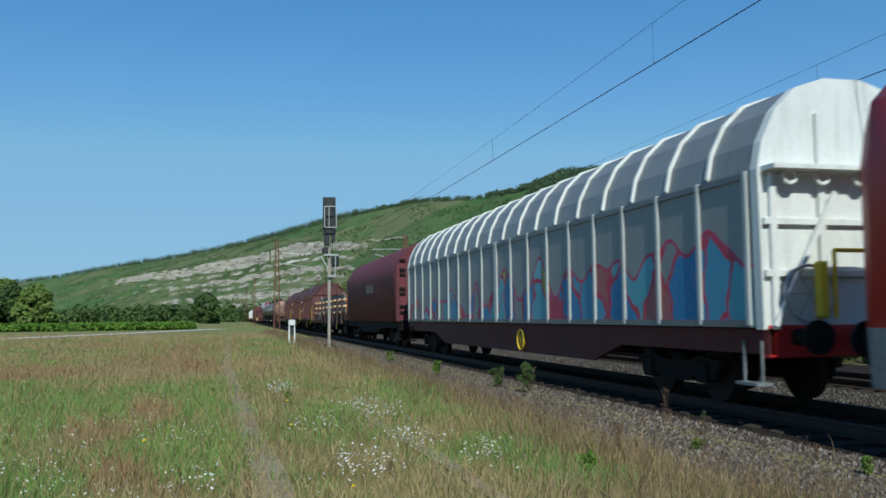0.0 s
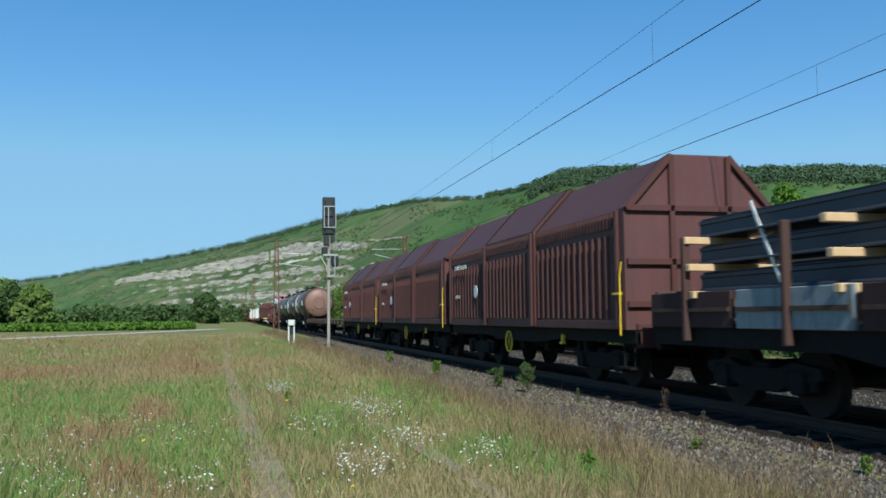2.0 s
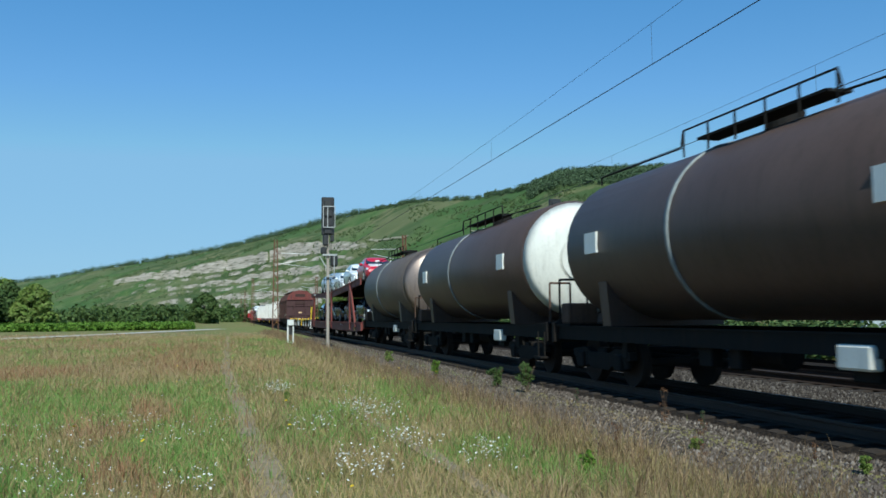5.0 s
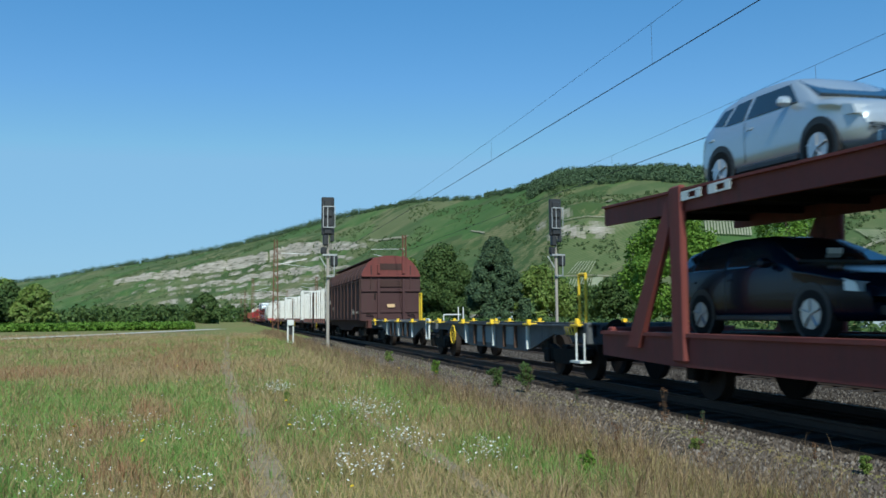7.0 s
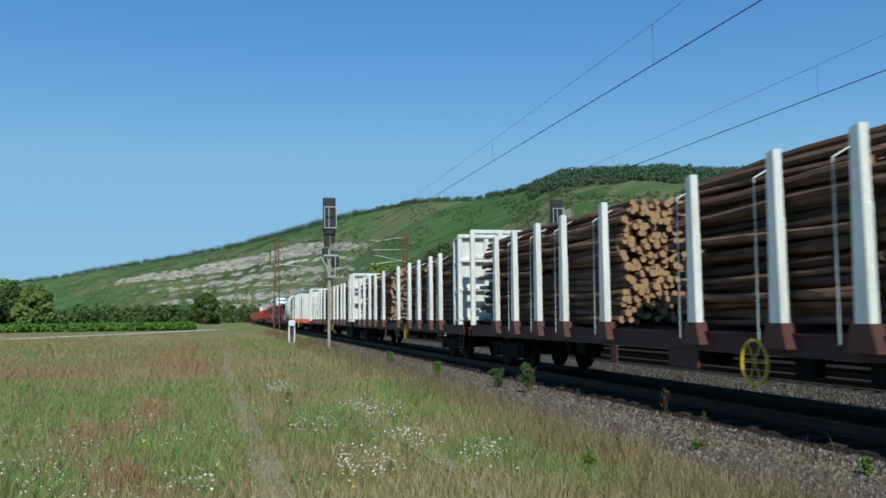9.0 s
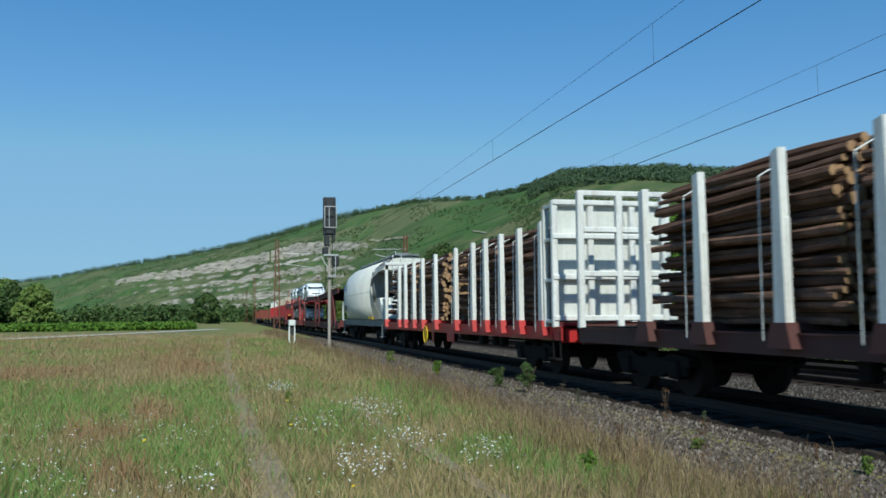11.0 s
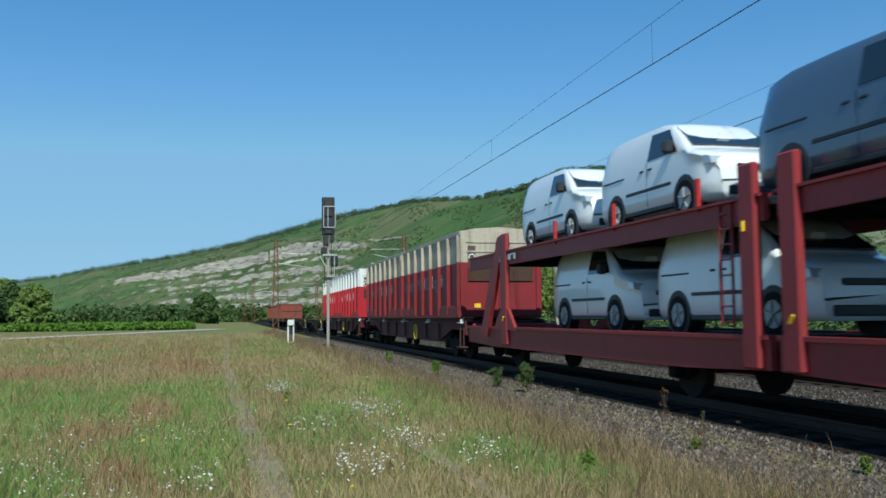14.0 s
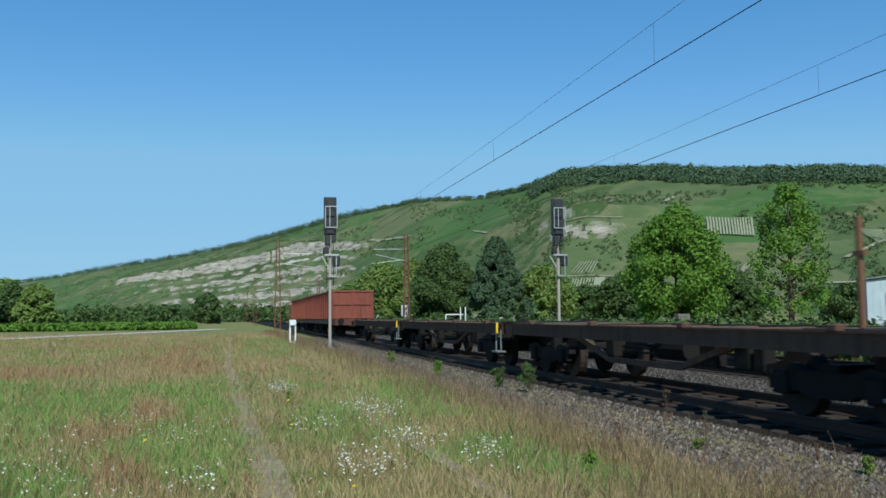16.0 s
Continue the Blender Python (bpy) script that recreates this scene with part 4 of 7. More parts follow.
def car_carrier(length, kind, deck_front, deck_mid, deck_rear, joint):
    """Two-unit double-deck car carrier."""
    red = kind == "red"
    mat = {"red": VANRED, "brown": DECKBROWN, "empty": EMPTYRED}[kind]
    deck_top = deck_front
    rim = {"red": 1.06, "brown": 1.05, "empty": .98}[kind]
    low = .98 if kind != "empty" else .86
    w = thing("car_carrier_wagon", {"red": "bright red double-deck car carrier wagon loaded with vans", "brown": "rusty brown double-deck car carrier wagon loaded with new cars",
                                    "empty": "rusty brown double-deck car carrier wagon, empty"}[kind], "car carrier")
    tail = 2.0 if kind == "empty" else .2
    for sx in (-1, 1):
        bm = plate(B(), ((0, .62), (0, rim), (joint - .1, rim), (joint - .1, .62), (joint - 2.4, .55), (2.6, .55)), sx * 1.30, sx * 1.40)
        box(bm, sx * 1.26, sx * 1.45, 0, joint - .1, rim - .04, rim + .02)
        part("lower_beam", bm, mat, w)
        bm = plate(B(), ((joint + .1, .62), (joint + .1, rim), (length, rim), (length, .62), (length - 2.6, .55), (joint + 2.4, .55)), sx * 1.30, sx * 1.40)
        box(bm, sx * 1.26, sx * 1.45, joint + .1, length, rim - .04, rim + .02)
        part("lower_beam", bm, mat, w)
        for a, b, deck_top, e in ((0.2, joint - .15, deck_front, deck_mid), (joint + .15, length - tail, deck_mid, deck_rear)):
            bm = plate(B(), ((a, deck_top - .30), (a, deck_top + .04), (b, e + .04), (b, e - .30)), sx * 1.32, sx * 1.40)
            plate(bm, ((a, deck_top + .02), (a, deck_top + .06), (b, e + .06), (b, e + .02)), sx * 1.28, sx * 1.46)
            part("upper_beam", bm, mat, w)
    for a, b, deck_top, e in ((0.2, joint - .15, deck_front, deck_mid), (joint + .15, length - tail, deck_mid, deck_rear)):
        bm = box(B(), -1.3, 1.3, a, b, low, low + .06)
        part("lower_deck", bm, DARK, w)
        bm = plate(B(), ((a, deck_top - .08), (a, deck_top - .02), (b, e - .02), (b, e - .08)), -1.32, 1.32)
        ud = part("upper_deck", bm, DARK, w)
        for k in range(9):
            y = a + .5 + k * (b - a - 1) / 8
            zb = deck_top + (e - deck_top) * (y - a) / (b - a)
            part("crossbeam", box(B(), -1.3, 1.3, y - .05, y + .05, zb - .2, zb - .09), DARK, ud)
    spots = ((3.5, -1), (joint - .45, 0), (joint + .45, 0), (length - 3.6, 1)) if red else ((4.2 if kind == "brown" else 3.6, -1), (joint - 1.3, 0), (joint + 1.7, 0), (length - (3.0 if kind == "brown" else 2.4), 1))
    up = .5 if red else .12
    for y, brace in spots:
        deck_top = deck_front + (deck_mid - deck_front) * y / joint if y < joint else deck_mid + (deck_rear - deck_mid) * (y - joint) / (length - joint)
        for sx in (-1, 1):
            pw = .25 if red and brace else .19
            bm = box(B(), sx * 1.36, sx * 1.48, y - pw, y + pw, .62, deck_top + (up if brace or red else .1), .03)
            if brace:
                d = (2.2 if brace < 0 else 1.6) * brace if not red else 1.75 * brace
                z1 = deck_top + (.45 if red else -.1)
                bw = .18 if red else .0
                if red:
                    plate(bm, ((y - .9, 1.0), (y + .9, 1.0), (y + .3, 1.55), (y - .3, 1.55)), sx * 1.38, sx * 1.46)
                plate(bm, ((y - .05 * brace, z1), (y + (.3 + bw) * brace, z1), (y + d + (.25 + bw) * brace, .8), (y + d - .2 * brace, .8)), sx * 1.37, sx * 1.47)
            part("pillar", bm, mat, w)
    if kind == "empty":
        for z, n in ((2.75, 4), (2.5, 5), (2.25, 3), (1.75, 4), (1.1, 4)):
            text_bars(w, -1.482, length - 2.27, z, .3, .13, INKWHITE, n)
    if red:
        for x in (-.95, .2):
            bm = box(B(), x, x + .75, -2.5, .25, deck_front - .12, deck_front - .06)
            box(bm, x, x + .05, -2.5, .25, deck_front - .20, deck_front - .01)
            box(bm, x + .70, x + .75, -2.5, .25, deck_front - .20, deck_front - .01)
            part("loading_ramp", bm, mat, w)
        part("ramp_beam", box(B(), -1.35, 1.35, -.1, .2, deck_front - .34, deck_front - .12, .02), mat, w)
        for y in (4.6, 8.1, 10.8, 15.6, 18.6, 21.6):
            deck_top = deck_mid
            for sx in (-1, 1):
                bm = box(B(), sx * 1.38, sx * 1.44, y - .04, y + .04, deck_top, deck_top + .5)
                part("guard_post", bm, RED, w)
        bm = B()
        tube(bm, ((-1.3, 1.0, 1.2), (-1.3, 1.0, 2.3), (-1.3, .5, 2.3), (-1.3, .5, 1.2)), .035)
        part("grab_rail", bm, RED, w)
        bm = B()
        for y in (2.2, joint - .45, length - 3.6):
            bar(bm, (-1.50, y, 1.24), (-1.50, y - .08, 1.34), .035)
        bar(bm, (-1.5, joint + .5, 2.48), (-1.5, joint + .5, 2.62), .04)
        part("locking_pin", bm, YELLOW, w)
    else:
        deck_top = deck_front
        bm = B()
        for k in range(5):
            y = 2 + k * (joint - 3) / 4
            tube(bm, ((-1.4, y, deck_mid - .1), (-1.4, y, deck_front + .30)), .016)
        tube(bm, ((-1.4, 2, deck_front + .30), (-1.4, joint - 1, deck_front + .22)), .008, 5)
        part("wire_rail", bm, RUST, w)
    deck_top = deck_rear
    text_bars(w, -1.462, length - 3.2, deck_top - .22, 1.6, .2, INKWHITE, 2, "data_panel")
    text_bars(w, -1.405, 9.0, .85, .9, .12, INKWHITE, 5)
    bm = B()
    for k in range(8):
        bar(bm, (-1.42, joint + .9, 1.25 + k * .22), (-1.42, joint + 1.2, 1.25 + k * .22), .025)
    for y in (joint + .9, joint + 1.2):
        bar(bm, (-1.42, y, 1.2), (-1.42, y, deck_top), .03)
    part("ladder", bm, mat, w)
    buffers(w, length, mat, .98)
    for y in (2.8, joint - 3.2, joint + 3.2, length - 2.8):
        axle(w, y)
    bm = box(B(), -1.42, -1.36, 2.2, 2.5, .6, .68)
    box(bm, -1.42, -1.36, 2.3, 2.4, .68, .85)
    part("release_handle", bm, YELLOW, w)
    return w


# -- cars: front at y = 0, wheels on z = 0 --
SHAPES = {
    "hatch": (.84, 1.50, .95, ((0, .52), (.04, .68), (.20, .83), (.45, .91), (.80, .98), (1.15, 1.22), (1.5, 1.42), (1.85, 1.48), (2.4, 1.50), (2.9, 1.47), (3.3, 1.38), (3.58, 1.02), (3.68, .77), (3.72, .52)), .74, 3.08),
    "suv": (.91, 1.60, 1.02, ((0, .55), (.04, .72), (.25, .88), (.6, .97), (1.05, 1.06), (1.45, 1.32), (1.85, 1.52), (2.2, 1.59), (3.0, 1.61), (3.6, 1.58), (4.1, 1.48), (4.42, 1.1), (4.56, .8), (4.6, .55)), .90, 3.60),
    "wagon": (.90, 1.47, .94, ((0, .52), (.04, .66), (.28, .80), (.7, .88), (1.28, .97), (1.7, 1.21), (2.12, 1.40), (2.5, 1.46), (3.2, 1.47), (3.8, 1.42), (4.3, 1.32), (4.6, 1.0), (4.71, .75), (4.75, .52)), .92, 3.66),
    "van": (.89, 1.81, 1.12, ((0, .55), (.03, .80), (.16, .96), (.42, 1.06), (.74, 1.15), (1.1, 1.45), (1.46, 1.70), (1.85, 1.79), (2.8, 1.81), (3.7, 1.80), (4.2, 1.72), (4.33, 1.2), (4.38, .8), (4.4, .55)), .86, 3.54)}


def car(kind, mat, label, group, wrapped=False):
    """A road car. One rounded shell with glass panels, wheels, lights, bumper, mirrors and trim."""
    W, H, belt, line, wb0, wb1 = SHAPES[kind]
    L = line[-1][0]
    c = thing("delivery_van" if kind == "van" else "car", label, "van" if kind == "van" else "car", group)
    lean = .15 if kind == "van" else .24

    def half(y):
        k = 1 - .20 * max(0, 1 - y / .6) ** 2 - .10 * max(0, 1 - (L - y) / .5) ** 2
        return W * k

    def top_half(y, z):
        return half(y) - lean * min(1, max(0, (z - belt) / (H - belt)))

    def height(y):
        for (a, za), (b, zb) in zip(line, line[1:]):
            if a <= y <= b:
                return za + (zb - za) * (y - a) / (b - a)
        return line[-1][1]
    ys = sorted({round(a + (b - a) * k / 3, 3) for (a, _), (b, _) in zip(line, line[1:]) for k in range(4)})
    rings = []
    for y in ys:
        w, zt = half(y), height(y)
        wt = top_half(y, zt)
        b = min(belt, zt - .10)
        pts = [(w * .88, .22), (w * .985, .34), (w, .52), (w, b * .5 + .28), (w * .995, b), ((w + wt) / 2 + .01, (b + zt - .07) / 2), (wt, zt - .07), (wt - .04, zt - .025), (wt - .13, zt), (wt * .45, zt + .02)]
        rings.append([(-x, y, z) for x, z in pts] + [(x, y, z) for x, z in pts[::-1]])
    smooth(part("body", loft(B(), rings), mat, c))

    def pane(corners, out, mat2=None, name="window_glass"):
        bm = B()
        inn = [Vector(p) for p in corners]
        n = (inn[1] - inn[0]).cross(inn[2] - inn[0]).normalized()
        mid = sum(inn, Vector()) / len(inn)
        if n.dot(mid - Vector((0, L * .55, .8))) < 0:
            n = -n
        lo = [bm.verts.new(p - n * .03) for p in inn]
        hi = [bm.verts.new(p + n * out) for p in inn]
        bm.faces.new(lo)
        bm.faces.new(hi)
        for i in range(len(inn)):
            k = (i + 1) % len(inn)
            bm.faces.new((lo[i], lo[k], hi[k], hi[i]))
        part(name, bm, mat2 or GLASS, c)
    i0 = next(i for i, (y, z) in enumerate(line) if z > belt)
    ws0, ws1 = line[i0][0] + .04, line[i0 + 2][0] - .02
    z0, z1 = height(ws0) + .05, height(ws1) - .03
    pane([(-half(ws0) + .13, ws0, z0), (half(ws0) - .13, ws0, z0), (top_half(ws1, z1) - .07, ws1, z1), (-top_half(ws1, z1) + .07, ws1, z1)], .012)
    if mat is CARRED:
        pane([(-.6, .2, height(.2) + .05), (.6, .2, height(.2) + .05), (.62, ws0 - .06, height(ws0 - .06) + .05), (-.62, ws0 - .06, height(ws0 - .06) + .05)], .012, CARWHITE, "bonnet_film")
    mid = (ws0 + ws1) / 2 + (1.25 if kind != "van" else 1.12)
    sill, head = belt + .05, H - .16
    for sx in (-1, 1):
        def Q(y, z):
            zt = max(height(y) - .07, sill + .05)
            z = min(z, zt - .02)
            return (sx * (top_half(y, height(y)) + (half(y) - top_half(y, height(y))) * (zt - z) / max(.05, zt - belt)), y, z)
        if not wrapped:
            pane([Q(ws0 + .32, sill), Q(mid - .04, sill), Q(mid - .04, head), Q(ws1 + .08, head)], .012)
            if kind != "van":
                e = line[-4][0]
                pane([Q(mid + .05, sill), Q(e - .35, sill), Q(e - .45, head - .02), Q(mid + .05, head)], .012)
                pane([Q(e - .28, sill + .02), Q(e + .02, sill + .06), Q(e - .12, head - .06), Q(e - .36, head - .04)], .012)
        else:
            pane([Q(ws0 + .55, sill + .06), Q(ws0 + .95, sill + .06), Q(ws0 + .9, head - .06), Q(ws0 + .75, head - .06)], .012)
        for y in (wb0, wb1):
            part("wheel_arch", cyl(B(), (sx * (W - .2), y, .34), (sx * (half(y) + .006), y, .34), .385, 24), BLACK, c)
            t = part("tyre", cyl(B(), (sx * (W - .2), y, .315), (sx * (half(y) + .014), y, .315), .315, 26), RUBBER, c)
            bm = cyl(B(), (sx * (W - .1), y, .315), (sx * (half(y) + .018), y, .315), .2, 22)
            for k in range(5):
                ang = 2 * math.pi * k / 5 + .3
                bar(bm, (sx * (half(y) + .022), y, .315), (sx * (half(y) + .022), y + .19 * math.cos(ang), .315 + .19 * math.sin(ang)), .05, .02)
            part("rim", bm, STEEL if kind == "van" else ALLOY, t)
        bm = box(B(), sx * (W - .08), sx * (W + .008), wb0 + .42, wb1 - .42, .22, .31, .02)
        part("sill_trim", bm, BLACK, c)
        if kind == "van":
            part("rub_strip", box(B(), sx * (W - .02), sx * (W + .012), wb0 + .48, wb1 - .45, .62, .68, .008), BLACK, c)
            part("sliding_rail", box(B(), sx * (W - .02), sx * (W + .010), mid + .95, L - .3, .98, 1.01, .004), BLACK, c)
        bm = box(B(), sx * (W - .02), sx * (W + .19), ws0 + .42, ws0 + .54, belt + .02, belt + (.26 if kind == "van" else .16), .045)
        part("mirror", bm, BLACK if kind == "van" else mat, c)
        nose = height(.3)
        bm = plate(B(), ((.07, nose - .22), (.12, nose - .10), (.42, nose - .03), (.52, nose - .08), (.34, nose - .2)), sx * (half(.1) - .30), sx * (half(.3) + .004))
        part("headlight", bm, LAMPGLASS, c)
        for y in (mid - .2, mid + (.12 if kind == "van" else .85)):
            part("door_handle", box(B(), sx * (W - .02), sx * (W + .014), y, y + .15, belt - .13, belt - .09, .008), BLACK if kind == "van" else mat, c)
        part("door_seam", box(B(), sx * (W - .02), sx * (W + .002), mid - .006, mid + .006, .36, belt), BLACK, c)
    part("bumper", box(B(), -W + .26, W - .26, -.02, .2, .25, .46, .05), BLACK if kind in ("van", "suv") else mat, c)
    part("grille", box(B(), -W + .46, W - .46, -.015, .12, height(.1) - .2, height(.1) - .1, .02), BLACK, c)
    if kind != "hatch" or mat is not CARSILVER:
        zz = height(.7)
        part("delivery_note", box(B(), -.12, .12, ws0 + .25, ws0 + .27, height(ws0 + .25) - .02, height(ws0 + .25) + .10), INKWHITE, c)
    return c


# -- timber --
def log_meshes():
    bark = islands("pine_bark", ((0, (.13, .07, .048)), (.5, (.22, .125, .085)), (1, (.06, .034, .026))), .9, 0, 5.0)
    cut = plain("fresh_cut_wood", (.32, .20, .11), .85, spread=.4, scale=9)
    out = []
    rng = random.Random(2)
    for i in range(6):
        r = (.045, .058, .066, .052, .075, .062)[i]
        rings = []
        n = 6
        ox = oz = 0
        for k in range(n):
            y = 4.7 * k / (n - 1)
            ox, oz = ox + rng.uniform(-.035, .035), oz + rng.uniform(-.035, .035)
            rr = r * (1.1 - .25 * k / (n - 1))
            rings.append([(ox + rr * math.cos(2 * math.pi * j / 7), y, oz + rr * math.sin(2 * math.pi * j / 7)) for j in range(7)])
        bm = loft(B(), rings)
        bmesh.ops.recalc_face_normals(bm, faces=bm.faces)
        me = bpy.data.meshes.new("log")
        bm.to_mesh(me)
        bm.free()
        me.materials.append(bark)
        me.materials.append(cut)
        for f in me.polygons:
            if len(f.vertices) > 4:
                f.material_index = 1
        out.append((me, r))
    return out


LOGS = log_meshes()


def log_spots(seed, height):
    rng = random.Random(seed)
    spots = []
    z = .08
    while z < height:
        x = -1.16 + rng.uniform(0, .08)
        crown = max(0, (z - height + .5)) * .6
        while x < 1.18:
            if abs(x) < 1.2 - crown:
                spots.append((x, rng.uniform(-.14, .14), z + rng.uniform(-.02, .02), rng.randrange(6), rng.uniform(-3, 3), rng.randrange(360)))
            x += rng.uniform(.115, .155)
        z += .122
    return spots


def joined_logs(seed, height, spots=None):
    """The buried rest of a pile, joined."""
    vs, fs, mi = [], [], []
    for x, y, z, k, turn, spin in (log_spots(seed, height) if spots is None else spots):
        me = LOGS[k][0]
        m = pose(x, y, z, 0, 0, turn * .3) @ pose(0, 0, 0, 0, spin, 0)
        o = len(vs)
        vs += [m @ v.co for v in me.vertices]
        fs += [[o + i for i in f.vertices] for f in me.polygons]
        mi += [f.material_index for f in me.polygons]
    me = bpy.data.meshes.new("log_pile")
    me.from_pydata(vs, [], fs)
    me.materials.append(LOGS[0][0].materials[0])
    me.materials.append(LOGS[0][0].materials[1])
    me.polygons.foreach_set("material_index", mi)
    return me


def log_wagon(length, red):
    w = thing("timber_wagon", "red-framed timber wagon with white stanchions" if red else "brown-framed timber wagon with tall white stanchions", "freight wagon", "timber wagons")
    mat = RED if red else BROWN
    posts = (1.0, 2.6, 4.1, 5.55, 6.85, 8.9, 11.7, 13.8, 15.4, 17.1, 18.4, 21.6) if red else [q * length / 22.2 for q in (2.5, 3.8, 5.6, 7.2, 9.3, 12.6, 14.7, 16.3, 18.0, 19.55)]
    n = len(posts)
    for y in posts:
        for sx in (-1, 1):
            bm = plate(B(), ((y - .13, 1.0), (y + .13, 1.0), (y + .08, 3.46), (y - .08, 3.5)), sx * 1.33, sx * 1.45)
            box(bm, sx * 1.32, sx * 1.40, y - .12, y + .12, 1.3, 2.6, .02)
            p = part("stanchion", bm, WHITEPOST, w)
            bm = plate(B(), ((y - .26, .92), (y + .26, .92), (y + .16, 1.25), (y - .16, 1.25)), sx * 1.31, sx * 1.48)
            part("stanchion_foot", bm, mat, p)
        bm = box(B(), -1.3, 1.3, y - .08, y + .08, 1.14, 1.24)
        part("bolster", bm, mat, w)
    for k in range(n - 1):
        y = posts[k] + .42
        bm = tube(B(), ((-1.42, y, 1.0), (-1.40, y + .02, 3.2), (-1.0, y + .02, 3.42)), .010, 5)
        part("lashing_strap", bm, INKWHITE, w)
    bm = B()
    for y in (.3, .85):
        for x in (-1.35, 1.35):
            box(bm, x - .07, x + .07, y - .07, y + .07, 1.1, 3.75 if y > .5 else 3.9, .02)
    for x in (-.5, .5):
        box(bm, x - .07, x + .07, .23, .37, 1.1, 3.9, .02)
    for z in (1.3, 2.2, 3.1, 3.85):
        box(bm, -1.4, 1.4, .2, .34, z - .06, z + .06, .02)
        for x in (-1.35, 1.35):
            box(bm, x - .05, x + .05, .3, .85, z - .1, z - .02, .01)
    bh = part("bulkhead", bm, WHITEPOST, w)
    part("end_panel", box(B(), -1.3, 1.3, .345, .375, 1.3, 3.8), CREAM, bh)
    if red:
        bm = B()
        for x in (-1.28, 1.28):
            box(bm, x - .06, x + .06, length - .2, length - .04, 1.1, 3.72, .02)
        for z in (1.5, 2.3, 3.1):
            box(bm, -1.3, 1.3, length - .18, length - .08, z, z + .14, .01)
        # Black in place of white: the frame's shade is put into its colour.
        rb = part("rear_bulkhead", bm, DARK, w)
        part("top_rail", box(B(), -1.4, 1.4, length - .3, length - .02, 3.72, 3.84, .02), WHITEPOST, rb)
    if not red:
        bm = B()
        for x in (-1.35, -.5, .5, 1.35):
            box(bm, x - .07, x + .07, length - .26, length - .12, 1.1, 3.9, .02)
        for z in (1.3, 2.2, 3.1, 3.85):
            box(bm, -1.4, 1.4, length - .24, length - .1, z - .06, z + .06, .02)
        part("bulkhead", bm, WHITEPOST, w)
    bm = box(B(), -1.25, 1.25, 0, length, 1.08, 1.14)
    part("deck", bm, DARK, w)
    frame_beams(w, length, .82, 1.12, mat, 1.33)
    bm = box(B(), -1.36, -1.33, length * .42, length * .42 + .9, .55, .82)
    box(bm, -1.36, -1.33, length * .55, length * .55 + .25, .5, .82)
    part("equipment_box", bm, mat, w)
    buffers(w, length, mat)
    steps(w, .1, DARK)
    for y in (2.6, length - 2.6):
        bogie(w, y)
    underside(w, length, 13)
    handwheel(w, -1.40, length * (.35 if not red else .6), .72, .30)
    return w


# ---- the train's order, front to back ----
def locomotive(length):
    """Electric locomotive: raked cab at each end, side windows, grey skirt."""
    w = thing("electric_locomotive", "traffic-red electric locomotive with dark cab windows and grey skirt", "locomotive")
    prof = [(-1.48, 1.15), (-1.48, 3.0), (-1.40, 3.7), (-1.15, 4.05), (0, 4.15), (1.15, 4.05), (1.40, 3.7), (1.48, 3.0), (1.48, 1.15)]
    rings = []
    for y, k, cut in ((.1, .9, 3.0), (.35, .97, 3.5), (1.0, 1, 4.3), (length - 1.0, 1, 4.3), (length - .35, .97, 3.5), (length - .1, .9, 3.0)):
        rings.append([(x * k, y, min(z, cut + (z - 1.15) * .15)) for x, z in prof])
    smooth(part("body", loft(B(), rings), RED, w))
    part("skirt", prism(B(), [(-1.46, .55), (-1.49, 1.2), (1.49, 1.2), (1.46, .55)], .3, length - .3), GREY, w)
    for y in (1.5, length - 2.3):
        part("cab_window", box(B(), -1.50, -1.40, y, y + .8, 2.35, 3.15, .03), GLASS, w)
        part("cab_door", box(B(), -1.495, -1.44, y + 1.0 if y < 5 else y - .8, y + 1.7 if y < 5 else y - .1, 1.25, 3.2, .02), RED, w)
    for k in range(4):
        y = 5 + k * 2.6
        bm = B()
        for j in range(7):
            box(bm, -1.50, -1.45, y, y + 1.3, 2.6 + j * .1, 2.66 + j * .1)
        part("air_grille", bm, GREY, w)
    for y in (1.6, length - 1.6):
        bm = B()
        tube(bm, ((-.7, y, 3.9), (.0, y + .9, 4.25), (-.7, y, 4.3)), .04)
        box(bm, -.9, .9, y - .2, y + .2, 4.28, 4.34)
        part("pantograph", bm, DARK, w)
    buffers(w, length)
    for y in (3.6, length - 3.6):
        bogie(w, y)
    return w


runs(locomotive(18.9), -10.3)
runs(sliding_wall_wagon(24.2, "silver"), 10.4)
runs(tarpaulin_wagon(16.6), 36.7)
runs(rail_wagon(20.2), 54.4)
for layer in range(3):
    for x0, n in ((-.98, 5), (.22, 5)):
        runs(rail_pack(17.2, n, x0, 0.0, False), 56.4, 1.72 + layer * .42)
bars_ = thing("timber_spacer", "pale timber spacer bars between the layers of rails", "timber", "timber spacers")
part("bar", box(B(), -1.46, 1.40, -.06, .06, 0, .11, .01), WOODBAR, bars_)
lash = thing("lashing_strap", "white lashing strap over the rails", "strap", "lashing straps")
part("strap", bar(B(), (-1.02, -.35, 0), (-1.02, .35, 1.25), .02, .05), INKWHITE, lash)
runs(lash, 57.4, 1.72)
runs(copy_thing(lash, Matrix()), 71.8, 1.72)
first = True
for layer in range(3):
    for k in range(6):
        b = bars_ if first else copy_thing(bars_, Matrix())
        first = False
        runs(b, 56.6 + k * 3.3 + layer * .1, 1.72 + layer * .42 - .12)
one = coil_wagon(13.0)
